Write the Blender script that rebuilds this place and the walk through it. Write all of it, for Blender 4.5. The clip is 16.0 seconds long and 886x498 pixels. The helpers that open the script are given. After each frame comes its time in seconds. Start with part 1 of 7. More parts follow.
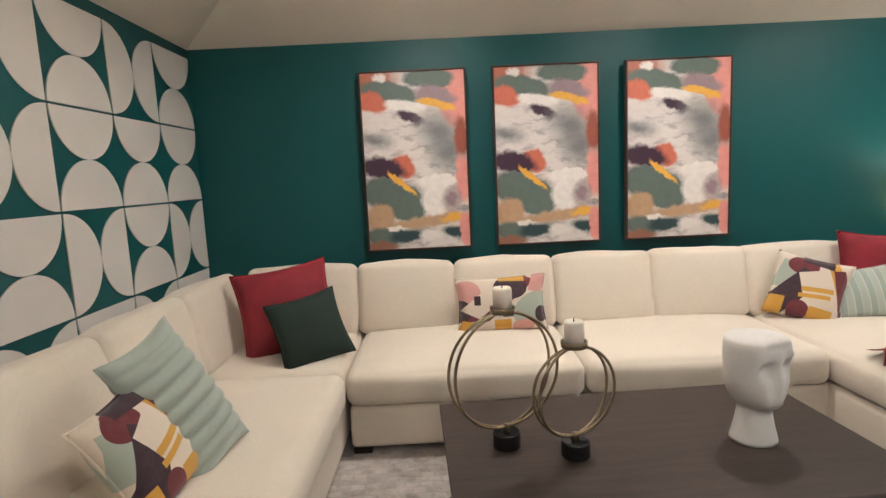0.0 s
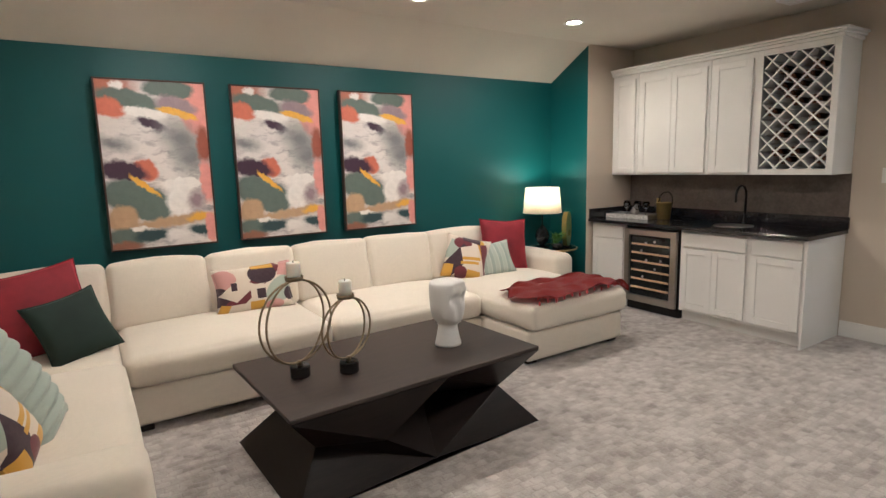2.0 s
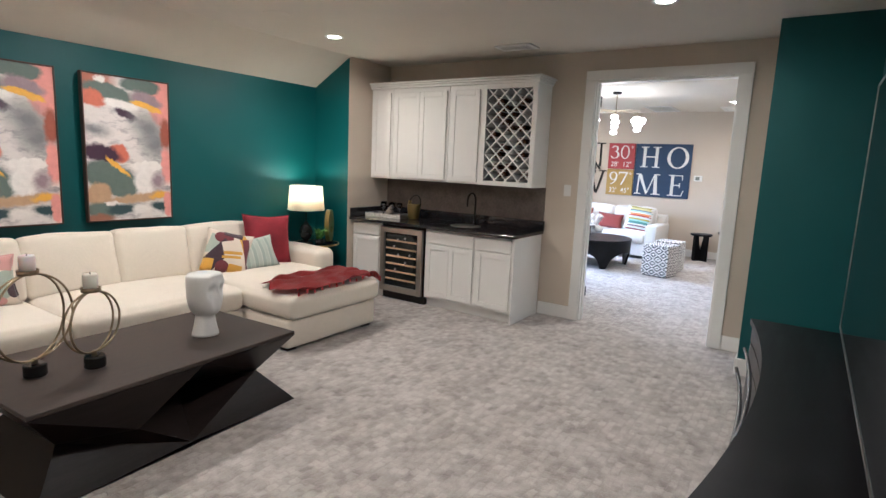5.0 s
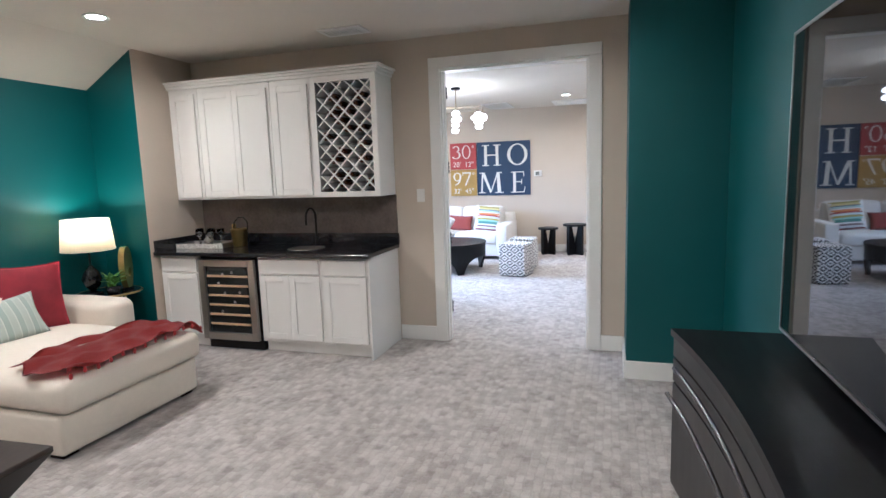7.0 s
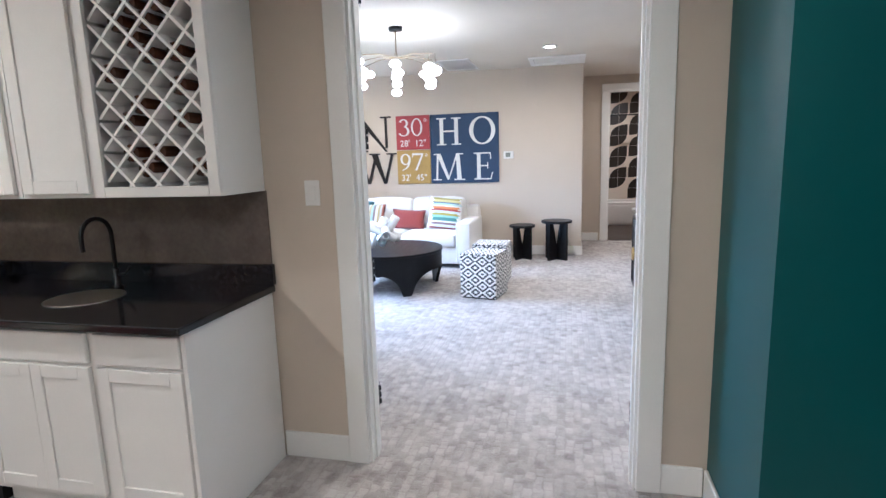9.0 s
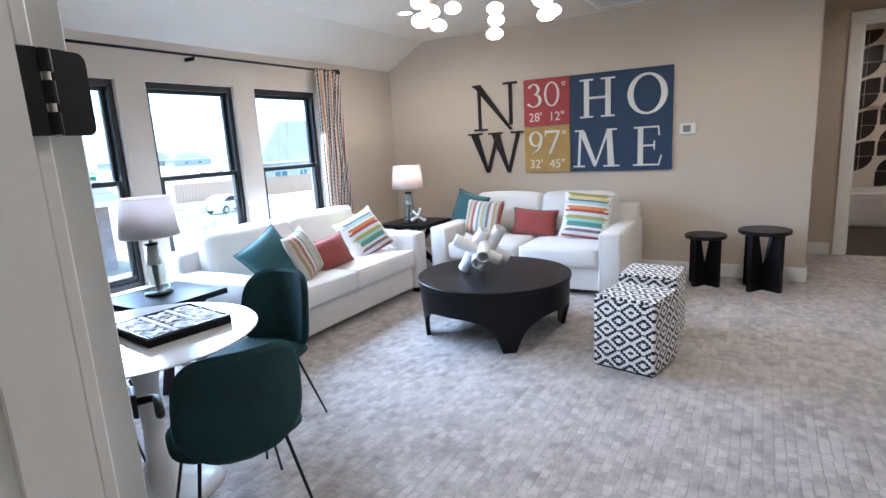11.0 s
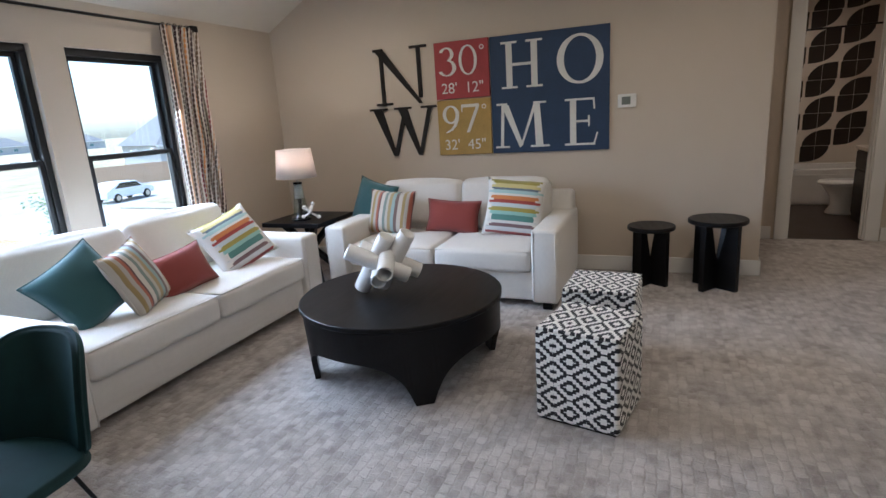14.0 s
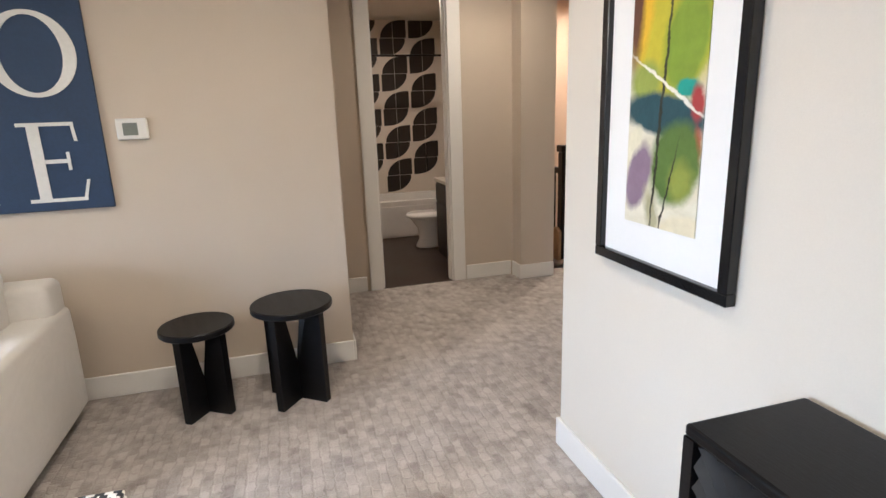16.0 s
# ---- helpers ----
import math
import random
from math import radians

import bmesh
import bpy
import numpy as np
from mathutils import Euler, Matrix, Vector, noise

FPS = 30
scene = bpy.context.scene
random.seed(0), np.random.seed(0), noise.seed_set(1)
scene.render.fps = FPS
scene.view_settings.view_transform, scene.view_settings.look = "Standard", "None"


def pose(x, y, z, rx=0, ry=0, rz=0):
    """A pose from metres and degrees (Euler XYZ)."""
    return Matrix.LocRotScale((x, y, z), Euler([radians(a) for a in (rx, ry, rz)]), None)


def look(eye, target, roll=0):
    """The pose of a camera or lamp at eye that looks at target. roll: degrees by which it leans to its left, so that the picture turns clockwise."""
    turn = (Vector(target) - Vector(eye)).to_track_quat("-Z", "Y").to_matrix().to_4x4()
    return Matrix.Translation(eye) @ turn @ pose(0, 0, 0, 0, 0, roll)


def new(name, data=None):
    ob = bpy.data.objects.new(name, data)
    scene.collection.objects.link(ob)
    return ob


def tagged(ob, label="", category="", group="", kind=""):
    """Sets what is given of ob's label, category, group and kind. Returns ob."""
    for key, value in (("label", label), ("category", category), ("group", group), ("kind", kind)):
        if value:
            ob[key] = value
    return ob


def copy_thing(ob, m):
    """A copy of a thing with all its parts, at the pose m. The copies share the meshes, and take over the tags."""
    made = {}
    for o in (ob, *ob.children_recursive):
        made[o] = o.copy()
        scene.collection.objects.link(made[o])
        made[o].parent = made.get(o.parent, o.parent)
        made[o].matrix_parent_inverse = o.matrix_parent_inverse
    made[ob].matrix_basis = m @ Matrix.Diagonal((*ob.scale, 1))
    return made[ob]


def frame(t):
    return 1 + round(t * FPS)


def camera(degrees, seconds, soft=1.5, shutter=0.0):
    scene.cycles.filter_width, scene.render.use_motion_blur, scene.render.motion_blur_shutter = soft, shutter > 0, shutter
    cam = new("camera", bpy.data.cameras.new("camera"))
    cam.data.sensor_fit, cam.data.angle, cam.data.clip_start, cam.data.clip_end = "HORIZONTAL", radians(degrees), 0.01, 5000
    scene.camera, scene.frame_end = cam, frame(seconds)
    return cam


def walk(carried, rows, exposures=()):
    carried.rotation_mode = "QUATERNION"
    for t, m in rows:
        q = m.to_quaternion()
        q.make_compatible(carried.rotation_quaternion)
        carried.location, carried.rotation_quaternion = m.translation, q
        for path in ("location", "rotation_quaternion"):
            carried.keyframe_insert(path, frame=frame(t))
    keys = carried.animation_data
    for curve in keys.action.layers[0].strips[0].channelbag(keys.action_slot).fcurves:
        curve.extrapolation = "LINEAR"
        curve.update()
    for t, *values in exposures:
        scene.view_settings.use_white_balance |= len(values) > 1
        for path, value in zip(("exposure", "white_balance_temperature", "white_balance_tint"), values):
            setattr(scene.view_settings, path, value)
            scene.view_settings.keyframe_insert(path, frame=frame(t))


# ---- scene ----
cam = camera(78.2, 16.0)
PATH = [
    (0, (0.077, -0.085, 1.449), (0.077, 1.898, 1.188), -2.7),
    (0.5, (-0.047, -0.231, 1.461), (0.417, 1.696, 1.194), -2.9),
    (1, (-0.149, -0.466, 1.491), (0.616, 1.359, 1.202), -2.7),
    (1.5, (-0.332, -0.646, 1.51), (0.627, 1.085, 1.222), -2.2),
    (2, (-0.534, -0.844, 1.51), (0.534, 0.82, 1.207), -1.5),
    (2.5, (-0.637, -1.059, 1.519), (0.479, 0.57, 1.202), -0.9),
    (3, (-0.749, -1.203, 1.543), (0.452, 0.353, 1.174), 0.3),
    (3.5, (-0.832, -1.227, 1.571), (0.471, 0.253, 1.239), 1.4),
    (4, (-0.827, -1.221, 1.546), (0.585, 0.16, 1.23), 2.0),
    (4.5, (-0.811, -1.224, 1.565), (0.718, 0.027, 1.254), 2.5),
    (5, (-0.736, -1.225, 1.567), (0.909, -0.132, 1.257), 2.5),
    (5.2, (-0.703, -1.21, 1.546), (0.988, -0.187, 1.244), 2.3),
    (7.3, (0.247, -0.659, 1.523), (2.15, -0.115, 1.236), -1.9),
    (7.5, (0.432, -0.559, 1.52), (2.342, -0.048, 1.219), -1.7),
    (8, (1.008, -0.417, 1.503), (2.931, 0.028, 1.18), -1.7),
    (8.2, (1.265, -0.394, 1.502), (3.189, 0.042, 1.171), -1.7),
    (10.3, (3.919, -0.175, 1.482), (5.767, 0.479, 1.088), -2.6),
    (10.5, (4.122, -0.16, 1.497), (5.934, 0.593, 1.112), -2.8),
    (11, (4.492, -0.085, 1.506), (6.182, 0.912, 1.118), -3.3),
    (11.5, (4.751, 0.041, 1.5), (6.266, 1.287, 1.11), -3.7),
    (12, (4.906, 0.132, 1.487), (6.253, 1.557, 1.092), -3.9),
    (12.5, (5.048, 0.174, 1.489), (6.326, 1.658, 1.08), -4.0),
    (13, (5.172, 0.183, 1.488), (6.537, 1.581, 1.062), -4.0),
    (13.5, (5.315, 0.222, 1.481), (6.894, 1.363, 1.031), -3.8),
    (14, (5.514, 0.276, 1.478), (7.310, 1.014, 0.999), -3.8),
    (14.5, (5.750, 0.255, 1.489), (7.664, 0.531, 0.976), -3.4),
    (15, (6.144, 0.149, 1.503), (8.073, 0.027, 0.987), -2.9),
    (15.5, (6.666, 0.02, 1.502), (8.564, -0.362, 0.998), -2.2),
    (16, (7.242, -0.166, 1.512), (9.108, -0.701, 1.031), -2.0),
]
EXPOSURES = [(0.0, 3.72, 4980, 10), (4.0, 3.7, 4830, 10), (5.2, 3.78, 4700, 10), (8.2, 3.98, 4500, 10), (10.3, 3.38, 4700, 10), (11.0, 3.06, 4800, 10), (12.0, 2.40, 4950, 10), (13.5, 2.20, 5060, 10), (14.5, 2.54, 5250, 10), (15.0, 2.90, 5250, 10), (16.0, 3.38, 5300, 10)]
walk(cam, [(t, look(eye, target, roll)) for t, eye, target, roll in PATH], EXPOSURES)

# ---- light ----
world = bpy.data.worlds.new("world")
scene.world = world
world.use_nodes = True
wn = world.node_tree
sky = wn.nodes.new("ShaderNodeTexSky")
sky.sky_type, sky.sun_disc = "NISHITA", False
sky.sun_elevation, sky.sun_rotation, sky.dust_density = radians(71), radians(-38), 2.0
wn.nodes["Background"].inputs["Strength"].default_value = 0.12
wn.links.new(sky.outputs[0], wn.nodes["Background"].inputs["Color"])
sun_data = bpy.data.lights.new("sun", "SUN")
sun_data.energy, sun_data.angle, sun_data.color = 2.0, radians(0.5), (1.0, 0.95, 0.88)
sun = new("sun", sun_data)
# the sun stands high beyond the window wall
sun.matrix_world = look((0, 0, 0), (0.20, -0.25, -0.95))

# sky light falling in through the three windows
for x in (6.635, 7.72, 8.80):
    d = bpy.data.lights.new("window_daylight", "AREA")
    d.shape, d.size, d.size_y, d.energy, d.color, d.spread = "RECTANGLE", 0.74, 1.1, 5.2, (0.88, 0.94, 1.0), radians(108)
    new("window_daylight", d).matrix_world = look((x, 4.18, 1.42), (x, 3.58, 0.92))

# ---- materials ----
class Nodes:
    """A short way to write node trees."""

    def __init__(self, name):
        self.mat = bpy.data.materials.new(name)
        self.mat.use_nodes = True
        self.tree = self.mat.node_tree
        self.bsdf = self.tree.nodes["Principled BSDF"]

    def add(self, kind, out=0, props=None, **inputs):
        n = self.tree.nodes.new(kind)
        for k, v in (props or {}).items():
            if k == "operation":
                n.operation = v
            elif k == "use_clamp":
                n.use_clamp = v
            elif k == "vector_type":
                n.vector_type = v
            elif k == "distance":
                n.distance = v
            elif k == "feature":
                n.feature = v
            elif k == "bands_direction":
                n.bands_direction = v
            elif k == "noise_dimensions":
                n.noise_dimensions = v
        for k, v in inputs.items():
            key = int(k[1:]) if k[0] == "_" and k[1:].isdigit() else k.replace("_", " ")
            self.put(n.inputs[key], v)
        return n.outputs[out]

    def put(self, socket, v):
        if isinstance(v, bpy.types.NodeSocket):
            self.tree.links.new(v, socket)
        elif isinstance(v, tuple) and len(v) == 3 and socket.type == "RGBA":
            socket.default_value = (*v, 1)
        else:
            socket.default_value = v

    def math(self, op, a, b=0.0, clamp=False):
        return self.add("ShaderNodeMath", 0, {"operation": op, "use_clamp": clamp}, _0=a, _1=b)

    def mix(self, fac, a, b, blend="MIX"):
        n = self.tree.nodes.new("ShaderNodeMix")
        n.data_type, n.blend_type = "RGBA", blend
        self.put(n.inputs[0], fac), self.put(n.inputs[6], a), self.put(n.inputs[7], b)
        return n.outputs[2]

    def coord(self, which="Object"):
        n = self.tree.nodes.new("ShaderNodeTexCoord")
        return n.outputs[which]

    def noise(self, vec, scale, detail=4.0, rough=0.6, out=0):
        return self.add("ShaderNodeTexNoise", out, None, Vector=vec, Scale=scale, Detail=detail, Roughness=rough)

    def ramp(self, fac, stops, constant=False):
        n = self.tree.nodes.new("ShaderNodeValToRGB")
        n.color_ramp.interpolation = "CONSTANT" if constant else "LINEAR"
        e = n.color_ramp.elements
        while len(e) < len(stops):
            e.new(0.5)
        for el, (p, c) in zip(e, stops):
            el.position, el.color = p, (*c, 1)
        self.tree.links.new(fac, n.inputs[0])
        return n.outputs[0]

    def xyz(self, vec):
        n = self.tree.nodes.new("ShaderNodeSeparateXYZ")
        self.tree.links.new(vec, n.inputs[0])
        return n.outputs

    def bump(self, height, strength, distance=0.01):
        self.put(self.bsdf.inputs["Normal"], self.add("ShaderNodeBump", 0, None, Height=height, Strength=strength, Distance=distance))

    def set(self, **kw):
        for k, v in kw.items():
            self.put(self.bsdf.inputs[k.replace("_", " ")], v)
        return self.mat


def scaled(c, k):
    return tuple(min(1.0, v * k) for v in c)


def plain(name, color, rough=0.6, metal=0.0, var=0.06, scale=3.0, fine=60.0, bump=0.05, stretch=None, rvar=0.08, **more):
    """A surface with broad and fine variation of tone, gloss and relief."""
    n = Nodes(name)
    vec = n.coord()
    if stretch:
        vec = n.add("ShaderNodeMapping", 0, None, Vector=vec, Scale=stretch)
    broad, grain = n.noise(vec, scale), n.noise(vec, fine, 3.0)
    tone = n.math("ADD", n.math("MULTIPLY", broad, 0.6), n.math("MULTIPLY", grain, 0.4))
    col = n.ramp(tone, [(0.3, scaled(color, 1 - 1.5 * var)), (0.7, scaled(color, 1 + 1.5 * var))])
    r = n.math("ADD", n.math("MULTIPLY", broad, 2 * rvar), rough - rvar)
    n.bump(grain, bump, 0.004)
    return n.set(Base_Color=col, Roughness=r, Metallic=metal, **more)


def cloth(name, color, rough=0.9, var=0.05, weave=260.0, sheen=0.25, bump=0.18):
    n = Nodes(name)
    vec = n.coord()
    broad = n.noise(vec, 2.2)
    w1 = n.add("ShaderNodeTexWave", 1, {"bands_direction": "X"}, Vector=vec, Scale=weave, Distortion=1.5, Detail=1.0)
    w2 = n.add("ShaderNodeTexWave", 1, {"bands_direction": "Z"}, Vector=vec, Scale=weave, Distortion=1.5, Detail=1.0)
    w3 = n.add("ShaderNodeTexWave", 1, {"bands_direction": "Y"}, Vector=vec, Scale=weave, Distortion=1.5, Detail=1.0)
    weft = n.math("MULTIPLY", n.math("ADD", n.math("ADD", w1, w2), w3), 0.33)
    slub = n.noise(vec, 45.0, 3.0)
    tone = n.math("ADD", n.math("MULTIPLY", broad, 0.5), n.math("ADD", n.math("MULTIPLY", slub, 0.3), n.math("MULTIPLY", weft, 0.2)))
    col = n.ramp(tone, [(0.25, scaled(color, 1 - 1.6 * var)), (0.75, scaled(color, 1 + 1.6 * var))])
    n.bump(n.math("ADD", weft, n.math("MULTIPLY", slub, 1.5)), bump, 0.003)
    return n.set(Base_Color=col, Roughness=rough, Sheen_Weight=sheen, Sheen_Roughness=0.5)


def velvet(name, color):
    n = Nodes(name)
    vec = n.coord()
    broad, nap = n.noise(vec, 5.0, 3.0), n.noise(vec, 300.0, 2.0)
    col = n.ramp(broad, [(0.3, scaled(color, 0.75)), (0.7, scaled(color, 1.25))])
    n.bump(n.math("ADD", broad, n.math("MULTIPLY", nap, 0.3)), 0.2, 0.01)
    return n.set(Base_Color=col, Roughness=0.8, Sheen_Weight=0.5, Sheen_Roughness=0.35, Sheen_Tint=(*scaled(color, 5), 1))


def carpet_material():
    n = Nodes("carpet")
    vec = n.coord()
    warp = n.noise(vec, 21.0, 3.0, out=1)
    vec2 = n.add("ShaderNodeVectorMath", 0, {"operation": "MULTIPLY_ADD"}, _0=warp, _1=(0.040, 0.040, 0.0), _2=vec)
    brick = n.tree.nodes.new("ShaderNodeTexBrick")
    n.tree.links.new(vec2, brick.inputs["Vector"])
    brick.offset, brick.squash = 0.5, 1.0
    for k, v in (("Color1", (0.0, 0.0, 0.0, 1)), ("Color2", (1, 1, 1, 1)), ("Mortar", (0.4, 0.4, 0.4, 1)), ("Scale", 1.0), ("Mortar Size", 0.008), ("Mortar Smooth", 1.0), ("Brick Width", 0.066), ("Row Height", 0.046)):
        brick.inputs[k].default_value = v
    blotch, fibre = n.noise(vec, 4.0, 5.0, 0.65), n.noise(vec, 170.0, 3.0)
    patch = n.noise(vec, 13.0, 2.0)
    tone = n.math("ADD", n.math("MULTIPLY", brick.outputs[0], 0.15), n.math("ADD", n.math("MULTIPLY", blotch, 0.42), n.math("ADD", n.math("MULTIPLY", patch, 0.34), n.math("MULTIPLY", fibre, 0.30))))
    col = n.ramp(tone, [(0.42, (0.215, 0.187, 0.168)), (0.57, (0.375, 0.34, 0.315)), (0.72, (0.535, 0.50, 0.47))])
    joint = n.math("SUBTRACT", 1.0, brick.outputs[1])
    col = n.mix(n.math("MULTIPLY", brick.outputs[1], 0.05), col, (0.19, 0.165, 0.145))
    h = n.math("ADD", n.math("MULTIPLY", joint, 0.5), n.math("ADD", n.math("MULTIPLY", fibre, 0.5), n.math("MULTIPLY", brick.outputs[0], 0.25)))
    n.bump(h, 0.6, 0.010)
    return n.set(Base_Color=col, Roughness=0.95, Sheen_Weight=0.2)


def blob_paint(name, ground, blobs, wobble=0.10, wscale=6.0, axis_y=True):
    """An abstract painting: a mottled ground with brushed patches (centre, radii, turn, colour, softness)."""
    n = Nodes(name)
    vec = n.coord()
    w1 = n.noise(vec, wscale, 5.0, 0.7, out=1)
    shift = n.add("ShaderNodeVectorMath", 0, {"operation": "SUBTRACT"}, _0=w1, _1=(0.5, 0.5, 0.5))
    warped = n.add("ShaderNodeVectorMath", 0, {"operation": "MULTIPLY_ADD"}, _0=shift, _1=(wobble * 2, 0, wobble * 2), _2=vec)
    streak = n.noise(n.add("ShaderNodeMapping", 0, None, Vector=warped, Rotation=(0, 0.6, 0), Scale=(4, 1, 14)), 1.6, 4.0)
    col = n.ramp(streak, ground)
    for cx, cz, rx, rz, turn, c, soft in blobs:
        m = n.add("ShaderNodeMapping", 0, {"vector_type": "TEXTURE"}, Vector=warped, Location=(cx, 0, cz), Rotation=(0, radians(turn), 0), Scale=(rx, 50, rz))
        length = n.add("ShaderNodeVectorMath", 1, {"operation": "LENGTH"}, _0=m)
        fac = n.add("ShaderNodeMapRange", 0, None, Value=length, From_Min=1 + soft, From_Max=1 - soft, To_Min=0.0, To_Max=1.0)
        tint = n.mix(n.noise(warped, 22.0), scaled(c, 0.8), scaled(c, 1.2))
        col = n.mix(fac, col, tint)
    n.bump(n.noise(warped, 60.0), 0.25, 0.003)
    return n.set(Base_Color=col, Roughness=0.5)


def stripes(name, stops, period, jag=0.0, axis=0, ground=None):
    """Woven stripes along one axis of the cover, with ragged ends where jag is set."""
    n = Nodes(name)
    vec = n.coord()
    x, y, z = n.xyz(vec)[:3]
    u, v = (x, z) if axis == 0 else (z, x)
    wob = n.math("MULTIPLY", n.noise(vec, 30.0), 0.006)
    f = n.math("FRACT", n.math("DIVIDE", n.math("ADD", u, n.math("ADD", wob, 5.0)), period))
    col = n.ramp(f, stops, constant=True)
    if jag:
        row = n.math("FLOOR", n.math("DIVIDE", n.math("ADD", u, 5.0), period / len(stops) * 0.55))
        rnd = n.add("ShaderNodeTexWhiteNoise", 0, {"noise_dimensions": "1D"}, W=row)
        lim = n.math("ADD", n.math("MULTIPLY", rnd, jag), 0.165)
        col = n.mix(n.math("GREATER_THAN", n.math("ABSOLUTE", v), lim), col, (0.72, 0.70, 0.66))
    n.bump(n.noise(vec, 250.0, 2.0), 0.3, 0.003)
    return n.set(Base_Color=col, Roughness=0.9, Sheen_Weight=0.2)


def cut_outs(name, ground, shapes):
    """Flat cut-out shapes on a printed cover: centre, half sizes, turn, corner (1 round, 0 square) and colour, in shares of the cover."""
    n = Nodes(name)
    vec = n.coord("Generated")
    col = ground
    for cx, cz, rx, rz, turn, round_, c in shapes:
        m = n.add("ShaderNodeMapping", 0, {"vector_type": "TEXTURE"}, Vector=vec, Location=(cx, 0.5, cz), Rotation=(0, radians(turn), 0), Scale=(rx, 50, rz))
        if round_:
            d = n.add("ShaderNodeVectorMath", 1, {"operation": "LENGTH"}, _0=m)
        else:
            x, y, z = n.xyz(m)[:3]
            d = n.math("MAXIMUM", n.math("ABSOLUTE", x), n.math("ABSOLUTE", z))
        col = n.mix(n.math("LESS_THAN", d, 1.0), col, c)
    col = n.mix(n.math("MULTIPLY", n.noise(n.coord(), 40.0), 0.25), col, n.mix(0.5, col, (0.35, 0.30, 0.26)))
    n.bump(n.noise(n.coord(), 260.0, 2.0), 0.25, 0.003)
    return n.set(Base_Color=col, Roughness=0.9, Sheen_Weight=0.2)


def greek(name, top):
    """Black and white stepped lozenges, woven."""
    n = Nodes(name)
    vec = n.coord()
    x, y, z = n.xyz(vec)[:3]
    u, v = (x, y) if top else (n.math("ADD", x, y), n.math("SUBTRACT", z, 0.335))
    run, rise = 0.016, 0.0125
    q = n.math("DIVIDE", n.math("PINGPONG", n.math("ADD", u, 0.012), 0.080), run)
    ramp = n.math("DIVIDE", n.math("SUBTRACT", n.math("FRACT", q), 0.88), 0.12, clamp=True)
    fa = n.math("MULTIPLY", n.math("ADD", n.math("FLOOR", q), ramp), rise)
    fb = n.math("PINGPONG", v, 0.066)
    s = n.math("FRACT", n.math("DIVIDE", n.math("ADD", n.math("ADD", fa, fb), 0.008), 0.046))
    k = n.math("GREATER_THAN", s, 0.51)
    edge = n.math("MULTIPLY", n.noise(vec, 320.0, 2.0), 0.08)
    col = n.mix(k, n.mix(edge, (0.80, 0.78, 0.74), (0.5, 0.48, 0.45)), (0.014, 0.014, 0.017))
    n.bump(n.math("ADD", k, n.noise(vec, 300.0, 2.0)), 0.3, 0.002)
    return n.set(Base_Color=col, Roughness=0.9, Sheen_Weight=0.15)


def beaded(name):
    """A pale curtain with strings of coloured beads."""
    n = Nodes(name)
    uv = n.coord("UV")
    u, v = n.xyz(uv)[:2]
    w = 0.034
    colid = n.math("FLOOR", n.math("DIVIDE", u, w))
    rnd = n.add("ShaderNodeTexWhiteNoise", 0, {"noise_dimensions": "1D"}, W=colid)
    rnd2 = n.add("ShaderNodeTexWhiteNoise", 0, {"noise_dimensions": "1D"}, W=n.math("ADD", colid, 37.3))
    fu = n.math("SUBTRACT", n.math("FRACT", n.math("DIVIDE", u, w)), 0.5)
    fv = n.math("SUBTRACT", n.math("FRACT", n.math("ADD", n.math("DIVIDE", v, 0.043), rnd2)), 0.5)
    d = n.math("ADD", n.math("POWER", n.math("DIVIDE", fu, 0.31), 2.0), n.math("POWER", n.math("DIVIDE", fv, 0.47), 2.0))
    # a thin string joins the beads; some strings are woven as solid peach bands
    chain = n.math("LESS_THAN", n.math("ABSOLUTE", fu), 0.07)
    band = n.math("MULTIPLY", n.math("GREATER_THAN", rnd, 0.88), n.math("LESS_THAN", n.math("ABSOLUTE", fu), 0.42))
    bead = n.math("MAXIMUM", n.math("MAXIMUM", n.math("LESS_THAN", d, 1.0), chain), band)
    pal = [(0.0, (0.10, 0.065, 0.05)), (0.16, (0.20, 0.14, 0.09)), (0.30, (0.075, 0.045, 0.05)), (0.42, (0.22, 0.06, 0.06)), (0.52, (0.09, 0.075, 0.06)), (0.62, (0.60, 0.40, 0.24)), (0.70, (0.30, 0.24, 0.17)), (0.80, (0.70, 0.34, 0.13)), (0.90, (0.72, 0.48, 0.30))]
    col = n.mix(bead, n.mix(n.noise(uv, 9.0), (0.76, 0.69, 0.61), (0.66, 0.59, 0.51)), n.ramp(rnd, pal, constant=True))
    n.bump(n.math("ADD", bead, n.math("MULTIPLY", n.noise(uv, 400.0), 0.5)), 0.25, 0.002)
    n.set(Base_Color=col, Roughness=0.9)
    # thin cloth lets some daylight through
    tr = n.tree.nodes.new("ShaderNodeBsdfTranslucent")
    n.tree.links.new(col, tr.inputs["Color"])
    ms = n.tree.nodes.new("ShaderNodeMixShader")
    ms.inputs[0].default_value = 0.35
    n.tree.links.new(n.bsdf.outputs[0], ms.inputs[1]), n.tree.links.new(tr.outputs[0], ms.inputs[2])
    n.tree.links.new(ms.outputs[0], n.tree.nodes["Material Output"].inputs["Surface"])
    return n.mat


